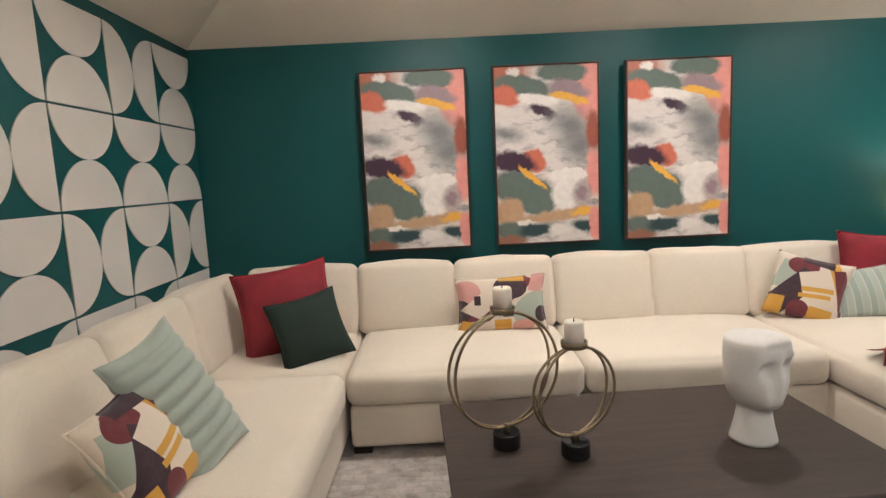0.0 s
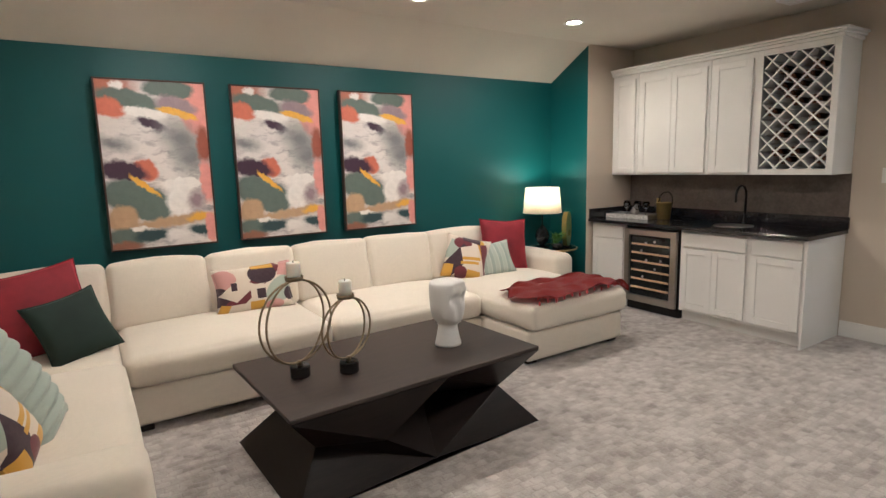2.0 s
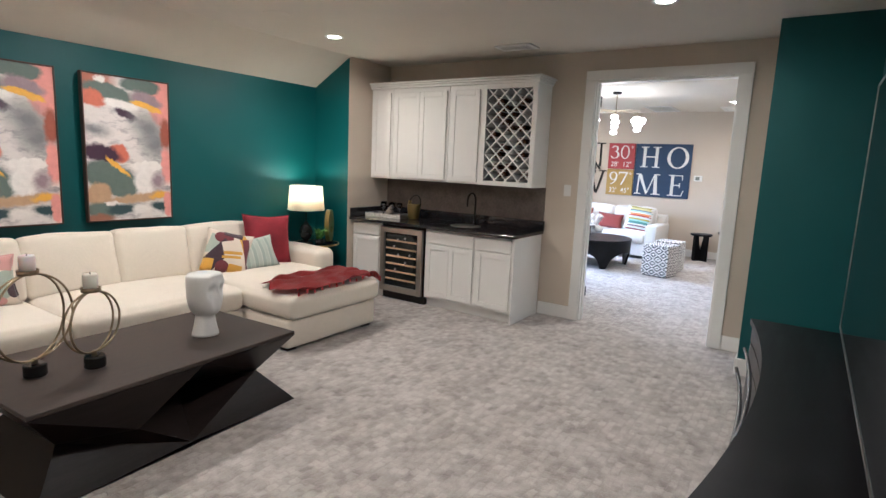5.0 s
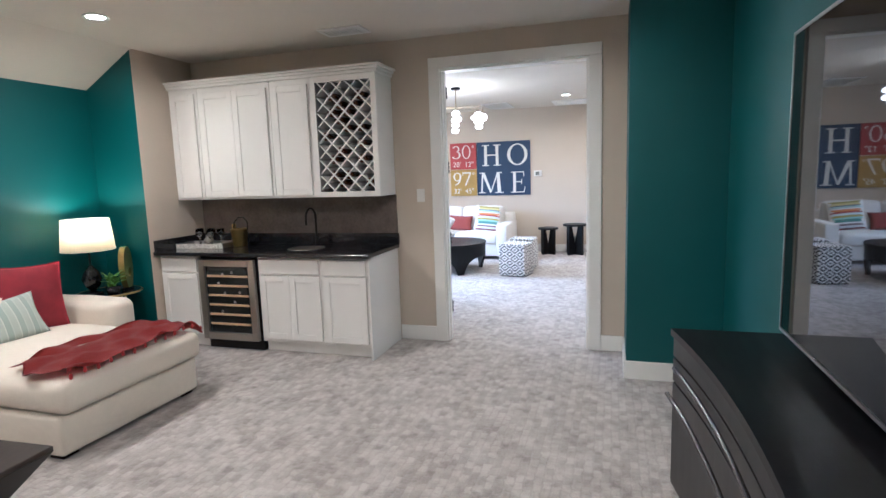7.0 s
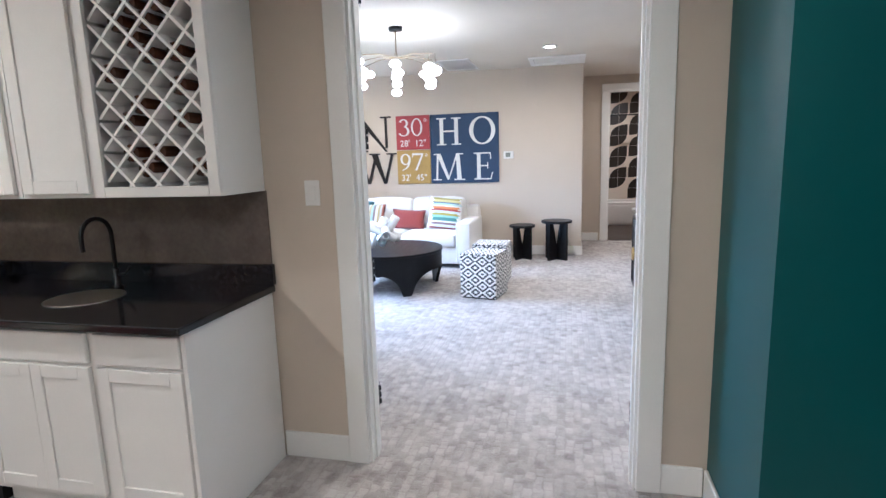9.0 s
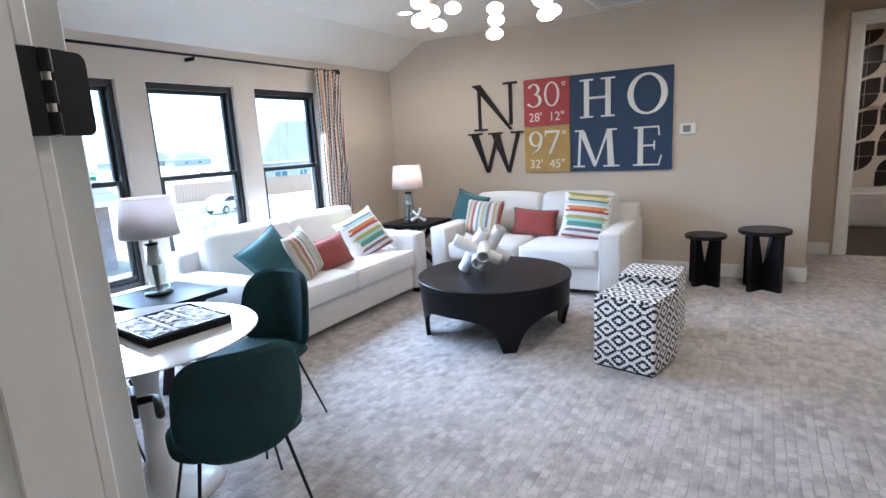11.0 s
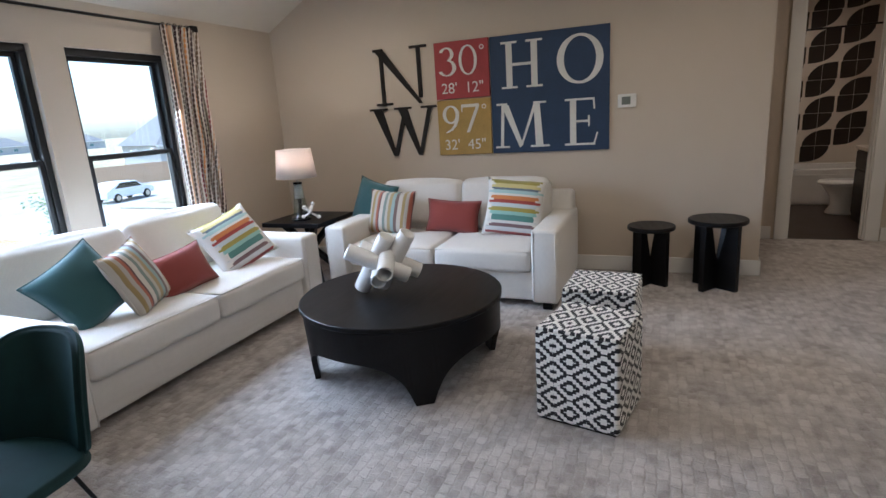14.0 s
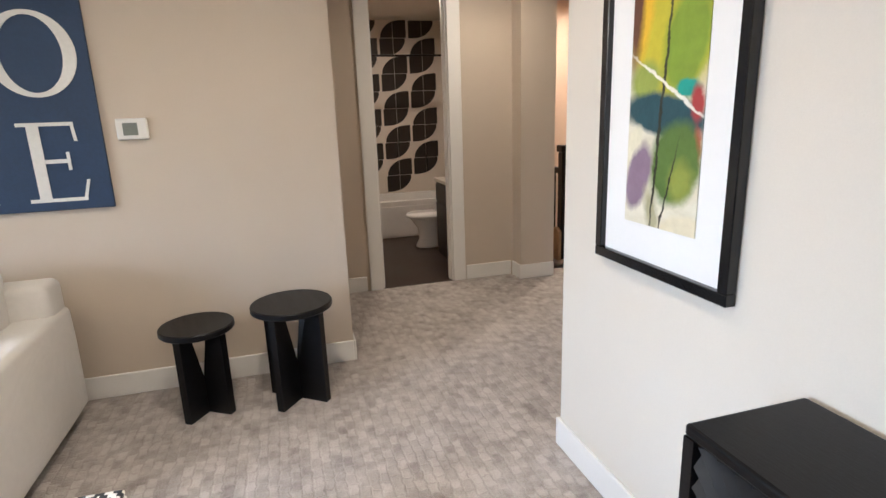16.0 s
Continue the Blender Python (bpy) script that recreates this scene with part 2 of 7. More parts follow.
def lampshade(name, color, strength, tone=0.84):
    n = Nodes(name)
    vec = n.coord()
    tex = n.noise(n.add("ShaderNodeMapping", 0, None, Vector=vec, Scale=(1, 1, 6)), 90.0, 3.0)
    n.bump(tex, 0.2, 0.002)
    n.set(Base_Color=n.mix(tex, (tone * 0.88, tone * 0.86, tone * 0.81), (tone, tone * 0.975, tone * 0.93)), Roughness=0.9)
    tr = n.tree.nodes.new("ShaderNodeBsdfTranslucent")
    tr.inputs["Color"].default_value = (*color, 1)
    ms = n.tree.nodes.new("ShaderNodeMixShader")
    ms.inputs[0].default_value = strength
    n.tree.links.new(n.bsdf.outputs[0], ms.inputs[1]), n.tree.links.new(tr.outputs[0], ms.inputs[2])
    n.tree.links.new(ms.outputs[0], n.tree.nodes["Material Output"].inputs["Surface"])
    return n.mat


def glow(name, color, strength):
    n = Nodes(name)
    return n.set(Base_Color=(0.9, 0.88, 0.84), Emission_Color=(*color, 1), Emission_Strength=strength)


def glass(name, tint=(0.96, 0.98, 0.98), rough=0.0):
    n = Nodes(name)
    return n.set(Base_Color=tint, Roughness=rough, Transmission_Weight=1.0, IOR=1.45)


def pane_glass(name, gloss=0.05):
    """Thin clear glazing: mostly see-through with a faint sheen."""
    n = Nodes(name)
    t = n.tree.nodes.new("ShaderNodeBsdfTransparent")
    t.inputs["Color"].default_value = (0.93, 0.96, 0.95, 1)
    g = n.tree.nodes.new("ShaderNodeBsdfGlossy")
    g.inputs["Roughness"].default_value = 0.02
    ms = n.tree.nodes.new("ShaderNodeMixShader")
    ms.inputs[0].default_value = gloss
    n.tree.links.new(t.outputs[0], ms.inputs[1]), n.tree.links.new(g.outputs[0], ms.inputs[2])
    n.tree.links.new(ms.outputs[0], n.tree.nodes["Material Output"].inputs["Surface"])
    return n.mat


TEAL = plain("teal_paint", (0.006, 0.086, 0.091), 0.5, var=0.05, scale=1.3, fine=220, bump=0.12)
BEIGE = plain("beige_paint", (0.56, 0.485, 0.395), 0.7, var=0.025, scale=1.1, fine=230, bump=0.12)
# a paler tone than BEIGE, used only on the loft's south wall
PALE_WALL = plain("pale_wall_paint", (0.66, 0.61, 0.53), 0.7, var=0.025, scale=1.1, fine=230, bump=0.12)
CEIL = plain("ceiling_paint", (0.66, 0.61, 0.53), 0.85, var=0.03, scale=1.5, fine=140, bump=0.3)
TRIM = plain("white_trim_paint", (0.80, 0.79, 0.76), 0.35, var=0.02, scale=2, fine=120, bump=0.03)
CABINET = plain("white_cabinet_paint", (0.78, 0.765, 0.735), 0.38, var=0.02, scale=2, fine=120, bump=0.03)
PATTERN_WHITE = plain("pattern_white", (0.72, 0.69, 0.66), 0.6, var=0.03, scale=3, fine=160, bump=0.08)
CARPET = carpet_material()
SOFA_CREAM = cloth("cream_upholstery", (0.72, 0.655, 0.555))
SOFA_WHITE = cloth("white_upholstery", (0.70, 0.675, 0.635))
# espresso wood, and the coffee table base with its shade in the colour
DARK_WOOD = plain("espresso_and_shaded_wood", (0.010, 0.0065, 0.0055), 0.34, Specular_IOR_Level=0.22, var=0.35, scale=2.0, fine=14, bump=0.10, stretch=(1.5, 14, 14))
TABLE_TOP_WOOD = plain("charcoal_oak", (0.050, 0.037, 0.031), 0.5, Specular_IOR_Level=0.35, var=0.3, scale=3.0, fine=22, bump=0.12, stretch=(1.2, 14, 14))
BLACK_WOOD = plain("black_stained_wood", (0.005, 0.005, 0.006), 0.38, Specular_IOR_Level=0.22, var=0.3, scale=2.0, fine=18, bump=0.10, stretch=(1.5, 12, 12))
CARVED_BLACK = plain("carved_black_lacquer", (0.010, 0.0105, 0.012), 0.38, var=0.3, fine=30, bump=0.06)
BLACK_GLOSS = plain("black_lacquer", (0.010, 0.010, 0.011), 0.18, var=0.2, bump=0.01)
BLACK_METAL = plain("black_metal", (0.012, 0.012, 0.013), 0.35, metal=0.6, var=0.2, bump=0.02)
FRAME_WOOD = plain("walnut_frame", (0.055, 0.026, 0.018), 0.45, var=0.3, fine=20, stretch=(2, 2, 14))
GRANITE = plain("black_granite", (0.010, 0.010, 0.012), 0.12, var=0.8, scale=40, fine=260, bump=0.0)
STONE_SPLASH = plain("brown_slate_tile", (0.125, 0.098, 0.080), 0.5, var=0.28, scale=6, fine=40, bump=0.2)
STEEL = plain("brushed_steel", (0.50, 0.47, 0.43), 0.32, metal=1.0, var=0.06, fine=90, stretch=(1, 1, 30))
GOLD = plain("brushed_gold", (0.56, 0.40, 0.15), 0.34, metal=1.0, var=0.12, fine=80)
BRONZE = plain("antique_brass_rod", (0.34, 0.27, 0.17), 0.30, metal=1.0, var=0.15, fine=60)
SILVER = plain("silver_leaf_frame", (0.55, 0.55, 0.54), 0.3, metal=1.0, var=0.1)
WHITE_CERAMIC = plain("matt_white_ceramic", (0.76, 0.75, 0.73), 0.55, var=0.03, bump=0.03)
GLAZED = plain("glazed_white", (0.80, 0.79, 0.77), 0.2, var=0.02, bump=0.01)
TABLE_WHITE = plain("white_lacquer", (0.78, 0.78, 0.77), 0.08, var=0.01, bump=0.0)
CANDLE = plain("candle_wax", (0.80, 0.77, 0.70), 0.5, var=0.03, bump=0.03, Subsurface_Weight=0.2)
MAROON = velvet("maroon_velvet", (0.21, 0.012, 0.022))
DARK_GREEN = velvet("forest_velvet", (0.008, 0.022, 0.016))
CHAIR_GREEN = velvet("deep_teal_velvet", (0.0045, 0.033, 0.037))
TEAL_CLOTH = cloth("teal_ribbed_cloth", (0.030, 0.092, 0.100))
BRICK_RED = cloth("brick_red_cloth", (0.23, 0.042, 0.033))
SAGE = cloth("sage_quilt", (0.40, 0.46, 0.41))
THROW = cloth("crimson_knit", (0.32, 0.022, 0.020), weave=120, bump=0.5)
WINE, PLUM, CREAM, MUSTARD, ROSE, MINT = (0.13, 0.012, 0.024), (0.030, 0.010, 0.024), (0.70, 0.62, 0.52), (0.60, 0.33, 0.025), (0.58, 0.30, 0.27), (0.38, 0.44, 0.38)
PRINT_A = [(0.12, 0.72, 0.16, 0.22, 0, 1, ROSE), (0.06, 0.34, 0.13, 0.26, 0, 1, PLUM), (0.46, 0.52, 0.10, 0.55, 38, 0, WINE), (0.28, 0.50, 0.13, 0.20, 40, 0, CREAM), (0.24, 0.58, 0.035, 0.08, 0, 0, PLUM)]
PRINT_B = [(0.60, 0.78, 0.18, 0.20, -10, 1, PLUM), (0.62, 0.95, 0.14, 0.06, 4, 0, MUSTARD), (0.52, 0.45, 0.09, 0.13, 0, 0, CREAM), (0.56, 0.38, 0.055, 0.10, 0, 0, PLUM), (0.82, 0.42, 0.18, 0.30, 25, 1, MINT), (0.92, 0.30, 0.07, 0.14, 0, 1, PLUM)]
PRINT_C = [(0.30, 0.10, 0.32, 0.12, 0, 0, CREAM), (0.50, 0.12, 0.09, 0.12, 0, 0, MUSTARD), (0.08, 0.10, 0.06, 0.14, 20, 0, MUSTARD), (0.72, 0.12, 0.12, 0.10, 0, 1, ROSE), (0.90, 0.85, 0.08, 0.16, 15, 0, ROSE)]
PRINTED = cut_outs("printed_cubist_cloth", CREAM, PRINT_A + PRINT_B + PRINT_C)
PRINT_D = [(0.20, 0.62, 0.14, 0.22, 10, 0, MINT), (0.36, 0.80, 0.20, 0.14, 0, 1, WINE), (0.30, 0.40, 0.16, 0.36, 35, 0, PLUM), (0.60, 0.55, 0.22, 0.22, -20, 0, CREAM), (0.60, 0.48, 0.20, 0.035, -8, 0, MUSTARD), (0.58, 0.38, 0.20, 0.030, -8, 0, MUSTARD)]
PRINT_E = [(0.82, 0.72, 0.08, 0.24, -25, 0, MUSTARD), (0.94, 0.45, 0.08, 0.42, -18, 0, WINE), (0.42, 0.14, 0.14, 0.14, 0, 1, WINE), (0.70, 0.12, 0.15, 0.11, 0, 0, MUSTARD), (0.12, 0.12, 0.11, 0.16, 0, 0, MUSTARD), (0.55, 0.92, 0.20, 0.08, 5, 0, PLUM)]
PRINTED_TALL = cut_outs("printed_cubist_cloth_tall", CREAM, PRINT_D + PRINT_E)
SHADE_A = lampshade("warm_shade", (0.95, 0.88, 0.72), 0.40)
SHADE_B = lampshade("white_linen_shade", (0.80, 0.70, 0.66), 0.45, 0.66)
SCREEN = plain("dark_screen", (0.006, 0.006, 0.007), 0.022, rvar=0.006, var=0.1, bump=0.0)
CLEAR = glass("clear_glass")
PANE = pane_glass("window_glass")
LAMP_GLASS = pane_glass("lamp_glass", 0.11)
FRIDGE_GLASS = plain("smoked_glass", (0.012, 0.014, 0.015), 0.08, var=0.1, bump=0.0)
SHELF_WOOD = plain("beech_shelf", (0.50, 0.34, 0.20), 0.5, var=0.15, fine=30, stretch=(8, 1, 8))
BOTTLE = plain("dark_bottle_glass", (0.055, 0.020, 0.010), 0.12, var=0.2, bump=0.0)
FOIL = plain("wine_foil", (0.16, 0.03, 0.03), 0.35, metal=0.5)
LEAF = plain("potted_leaf", (0.09, 0.21, 0.04), 0.5, var=0.3, scale=12)
WINDOW_BLACK = plain("black_window_frame", (0.014, 0.014, 0.015), 0.4, var=0.15)
PLASTIC = plain("white_plastic", (0.74, 0.73, 0.70), 0.4, var=0.02)
GREY_LCD = plain("grey_display", (0.18, 0.20, 0.18), 0.3)
SIGN_NAVY = plain("navy_sign_paint", (0.020, 0.045, 0.105), 0.6, var=0.12, scale=5)
SIGN_RED = plain("red_sign_paint", (0.33, 0.040, 0.045), 0.6, var=0.12, scale=5)
SIGN_GOLD = plain("ochre_sign_paint", (0.40, 0.26, 0.065), 0.6, var=0.12, scale=5)
SIGN_WHITE = plain("white_sign_paint", (0.74, 0.73, 0.70), 0.6, var=0.06)
MATT_BLACK = plain("matt_black_tray", (0.010, 0.010, 0.011), 0.75, Specular_IOR_Level=0.12, var=0.2)
LETTER_BLACK = plain("black_letter_paint", (0.014, 0.011, 0.010), 0.5, Specular_IOR_Level=0.25, var=0.2)
BATH_TILE = plain("dark_floor_tile", (0.035, 0.022, 0.017), 0.4, var=0.3)
OVAL_DARK = plain("dark_oval_tile", (0.018, 0.014, 0.012), 0.35, var=0.2)
OVAL_PALE = plain("pale_wave_tile", (0.66, 0.60, 0.52), 0.35, var=0.05)
# hall and bathroom walls: the warm lamplight is put into the wall colour
WARM_LIT_WALL = plain("warm_lit_wall_paint", (0.62, 0.47, 0.36), 0.7, var=0.03, fine=200)
CAN_GLOW = glow("downlight_lens", (1.0, 0.84, 0.60), 3.3)
GLOBE_GLOW = glow("frosted_globe", (1.0, 0.88, 0.72), 0.9)
BULB_GLOW = glow("lamp_bulb", (1.0, 0.80, 0.55), 3.0)
ROOF = plain("grey_shingle", (0.150, 0.150, 0.150), 0.9, var=0.25, scale=3, fine=30)
HOUSE_BRICK = plain("house_brick", (0.26, 0.20, 0.17), 0.9, var=0.3, fine=25)
HOUSE_GREY = plain("house_siding", (0.42, 0.42, 0.41), 0.9, var=0.1)
FENCE_WOOD = plain("cedar_fence", (0.46, 0.30, 0.18), 0.85, var=0.2, stretch=(6, 6, 0.8))
GRASS = plain("dry_grass", (0.27, 0.23, 0.135), 0.95, var=0.4, scale=0.35, fine=6)
CONCRETE = plain("pale_concrete", (0.30, 0.285, 0.26), 0.9, var=0.1, scale=0.5, fine=9)
TREE_LEAF = plain("sapling_leaf", (0.07, 0.14, 0.03), 0.7, var=0.3)
BARK = plain("bark", (0.12, 0.08, 0.05), 0.9, var=0.3)
CAR_WHITE = plain("car_paint", (0.72, 0.72, 0.72), 0.2, var=0.02, bump=0.0)
GREEN_WRAP = plain("green_sheathing", (0.03, 0.22, 0.11), 0.7, var=0.1)

# ---- building tools ----
def part(name, bm, material, parent=None, label="", smooth=False, m=None, extra=()):
    """Links a bmesh as one mesh object, under a thing or a part where one is given."""
    bmesh.ops.recalc_face_normals(bm, faces=bm.faces)
    me = bpy.data.meshes.new(name)
    bm.to_mesh(me)
    bm.free()
    me.materials.append(material)
    for x in extra:
        me.materials.append(x)
    if smooth:
        me.shade_smooth()
    ob = new(name, me)
    if parent:
        ob.parent = parent
    if m is not None:
        ob.matrix_basis = m
    if label:
        ob["label"] = label
    return ob


def thing(name, x, y, z, turn, label, category, group=""):
    """An empty at the base of a thing."""
    ob = new(name)
    ob.empty_display_size = 0.1
    ob.matrix_basis = pose(x, y, z, 0, 0, turn)
    return tagged(ob, label, category, group)


def shell(name, bm, material, extra=(), label=""):
    """A piece of the setting."""
    return tagged(part(name, bm, material, extra=extra), label, kind="structure")


def box(bm, x0, x1, y0, y1, z0, z1, bevel=0.0, seg=2, mi=0):
    r = bmesh.ops.create_cube(bm, size=1, matrix=Matrix.LocRotScale(((x0 + x1) / 2, (y0 + y1) / 2, (z0 + z1) / 2), None, (x1 - x0, y1 - y0, z1 - z0)))
    vs = r["verts"]
    faces = list({f for v in vs for f in v.link_faces})
    for f in faces:
        f.material_index = mi
    if bevel:
        bmesh.ops.bevel(bm, geom=list({e for v in vs for e in v.link_edges}), offset=bevel, segments=seg, profile=0.5, affect="EDGES")
    return faces


def boxed(x0, x1, y0, y1, z0, z1, bevel=0.0, seg=2):
    bm = bmesh.new()
    box(bm, x0, x1, y0, y1, z0, z1, bevel, seg)
    return bm


def lathe(profile, seg=32, bm=None, cx=0.0, cy=0.0, m=None, squash=1.0):
    """Turns a profile of (radius, height) round the z axis."""
    bm = bm or bmesh.new()
    rings = []
    for r, z in profile:
        ring = []
        for i in range(seg):
            a = 2 * math.pi * i / seg
            p = Vector((cx + max(r, 1e-4) * math.cos(a), cy + squash * max(r, 1e-4) * math.sin(a), z))
            ring.append(bm.verts.new(m @ p if m else p))
        rings.append(ring)
    for a, b in zip(rings, rings[1:]):
        for i in range(seg):
            bm.faces.new((a[i], a[(i + 1) % seg], b[(i + 1) % seg], b[i]))
    if profile[0][0] > 1e-3:
        bm.faces.new(rings[0])
    if profile[-1][0] > 1e-3:
        bm.faces.new(rings[-1])
    return bm


def tube(points, r, seg=8, bm=None, closed=False, r_end=None):
    """A round bar along a line of points."""
    bm = bm or bmesh.new()
    pts = [Vector(p) for p in points]
    n, rings, up = len(pts), [], None
    for i, p in enumerate(pts):
        a = pts[(i - 1) % n] if closed or i else p
        b = pts[(i + 1) % n] if closed or i < n - 1 else p
        d = (b - a).normalized()
        if up is None:
            up = d.orthogonal().normalized()
        up = (up - d * up.dot(d)).normalized()
        side = d.cross(up)
        rr = r if r_end is None else r + (r_end - r) * i / (n - 1)
        rings.append([bm.verts.new(p + rr * (math.cos(2 * math.pi * k / seg) * up + math.sin(2 * math.pi * k / seg) * side)) for k in range(seg)])
    for i in range(n if closed else n - 1):
        a, b = rings[i], rings[(i + 1) % n]
        for k in range(seg):
            bm.faces.new((a[k], a[(k + 1) % seg], b[(k + 1) % seg], b[k]))
    if not closed:
        bm.faces.new(rings[0]), bm.faces.new(rings[-1])
    return bm


def ring_points(cx, cy, cz, r, n=48, tilt=0.0, plane="xz"):
    out = []
    for i in range(n):
        a = 2 * math.pi * i / n
        u, v = r * math.cos(a), r * math.sin(a)
        out.append((cx + u * math.cos(tilt), cy + u * math.sin(tilt), cz + v) if plane == "xz" else (cx + u, cy + v, cz))
    return out


def prism(bm, outline, h0, h1, axes="xy", mi=0):
    """Pulls a flat outline up between two heights along the third axis."""
    def place(u, v, h):
        return {"xy": (u, v, h), "xz": (u, h, v), "yz": (h, u, v)}[axes]
    a = [bm.verts.new(place(u, v, h0)) for u, v in outline]
    b = [bm.verts.new(place(u, v, h1)) for u, v in outline]
    n = len(outline)
    fs = [bm.faces.new(a), bm.faces.new(b)] + [bm.faces.new((a[i], a[(i + 1) % n], b[(i + 1) % n], b[i])) for i in range(n)]
    for f in fs:
        f.material_index = mi
    return bm


def soft_box(sx, sy, sz, r=0.06, puff=0.02, crown=0.0, wrinkle=0.004, seed=0.0, bm=None, at=(0, 0, 0), m=None):
    """An upholstered block: rounded edges, a swollen middle and slight unevenness."""
    bm = bm or bmesh.new()
    half = (sx / 2, sy / 2, sz / 2)

    def steps(h):
        rr = min(r, h * 0.95)
        inner = h - rr
        k = max(2, min(8, int(2 * inner / 0.12)))
        mid = [-inner + 2 * inner * i / k for i in range(k + 1)]
        return [-h, -h + rr * 0.25, -h + rr * 0.6] + mid + [h - rr * 0.6, h - rr * 0.25, h]
    xs, ys, zs = (steps(h) for h in half)
    made = {}

    def vert(x, y, z):
        key = (round(x, 5), round(y, 5), round(z, 5))
        if key not in made:
            p = Vector((x, y, z))
            inner = Vector([max(-(h - min(r, h * 0.95)), min(h - min(r, h * 0.95), c)) for h, c in zip(half, p)])
            d = p - inner
            if d.length > 1e-6:
                p = inner + d.normalized() * min(r, min(half) * 0.95)
            u, v, w = x / half[0], y / half[1], z / half[2]
            bulge = Vector((u * (1 - v * v) * (1 - w * w), v * (1 - u * u) * (1 - w * w), w * (1 - u * u) * (1 - v * v)))
            p += bulge * puff
            if z > 0:
                p.z += crown * (1 - u ** 4) * (1 - v ** 4)
            p += noise.noise_vector(Vector((x * 5 + seed, y * 5 - seed, z * 5 + 2 * seed))) * wrinkle
            p += Vector(at)
            made[key] = bm.verts.new(m @ p if m else p)
        return made[key]

    def side(us, vs, f):
        for i in range(len(us) - 1):
            for j in range(len(vs) - 1):
                bm.faces.new((f(us[i], vs[j]), f(us[i + 1], vs[j]), f(us[i + 1], vs[j + 1]), f(us[i], vs[j + 1])))
    for s in (-1, 1):
        side(ys, zs, lambda a, b: vert(s * half[0], a, b))
        side(xs, zs, lambda a, b: vert(a, s * half[1], b))
        side(xs, ys, lambda a, b: vert(a, b, s * half[2]))
    return bm


def pillow_mesh(w, h, t, seed=0.0, ribs=0, pinch=0.10, n=18):
    """A scatter pillow standing in the xz plane, its base at z = 0: pinched corners, swollen middle."""
    bm = bmesh.new()
    grids = []
    n = 6 * ribs if ribs else n
    for s in (1, -1):
        g = []
        for i in range(n + 1):
            row = []
            for j in range(n + 1):
                u, v = 2 * i / n - 1, 2 * j / n - 1
                e = (1 - u * u) * (1 - v * v)
                k = 1 - pinch * (1 - abs(v) ** 2) * abs(u) ** 3
                l = 1 - pinch * (1 - abs(u) ** 2) * abs(v) ** 3
                x, z = u * w / 2 * k, v * h / 2 * l + h / 2
                d = t / 2 * max(e, 0.0) ** 0.42
                if ribs:
                    d *= 0.72 + 0.28 * abs(math.sin(math.pi * ribs * (v + 1) / 2))
                q = noise.noise(Vector((x * 7 + seed, s + seed, z * 7)))
                d += 0.010 * q * (e ** 0.5 if e > 0 else 0)
                if i in (0, n) or j in (0, n):
                    if s == -1:
                        row.append(grids[0][i][j])
                        continue
                    d = 0
                row.append(bm.verts.new((x, -s * d, z)))
            g.append(row)
        grids.append(g)
        for i in range(n):
            for j in range(n):
                bm.faces.new((g[i][j], g[i + 1][j], g[i + 1][j + 1], g[i][j + 1]))
    return bm


def pillow(x, y, z, w, h, t, face, lean, material, label, roll=0.0, ribs=0, seed=0.0, trim=None):
    """A pillow leaning back by lean degrees; face is the way it looks, in degrees from -y."""
    top = thing("throw_pillow", x, y, z, face, label, "pillow")
    top.matrix_basis = pose(x, y, z, 0, 0, face) @ pose(0, 0, 0, -lean, 0, 0) @ pose(0, 0, 0, 0, roll, 0)
    part("cover", pillow_mesh(w, h, t, seed, ribs), material, top, smooth=True)
    bm = bmesh.new()
    edge = []
    for a, b in (((-1, -1), (1, -1)), ((1, -1), (1, 1)), ((1, 1), (-1, 1)), ((-1, 1), (-1, -1))):
        for i in range(12):
            f = i / 12
            u, v = a[0] + (b[0] - a[0]) * f, a[1] + (b[1] - a[1]) * f
            k = 1 - 0.10 * (1 - abs(v) ** 2) * abs(u) ** 3
            l = 1 - 0.10 * (1 - abs(u) ** 2) * abs(v) ** 3
            edge.append((u * w / 2 * k, 0, v * h / 2 * l + h / 2))
    part("piping", tube(edge, 0.005, 6, closed=True), trim or material, top, smooth=True)
    return top

# ---- the large structure ----
# media room: x -1.61..4.68, y -1.48..3.80; loft: x 4.86..10.62, y -1.28..4.13; ceiling 2.71
H = 2.71
bm = bmesh.new()
box(bm, -1.80, 12.0, -4.0, 4.30, -0.20, 0.0)
floor = shell("floor", bm, CARPET, label="grey beige patterned loop carpet")
shell("bath_floor", boxed(12.0, 15.2, -2.6, 0.2, -0.20, 0.004), BATH_TILE, label="dark brown bathroom floor tile")


def wall(name, x0, x1, y0, y1, z0=0.0, z1=2.95, paint=None, label=""):
    return shell(name, boxed(x0, x1, y0, y1, z0, z1), paint or BEIGE, label=label)


def faces_paint(ob, normal, index):
    for p in ob.data.polygons:
        if p.normal.dot(Vector(normal)) > 0.9:
            p.material_index = index


wall("wall_media_north", -1.80, 3.95, 3.80, 4.0, paint=TEAL, label="dark teal painted accent wall")
wall("wall_media_west", -1.80, -1.61, -4.0, 3.80, paint=TEAL, label="dark teal wall with white half discs")
stub = wall("wall_nook_stub", 3.95, 4.68, 3.26, 4.0, paint=BEIGE, label="wall stub, teal front and beige side")
stub.data.materials.append(TEAL)
faces_paint(stub, (-1, 0, 0), 1)
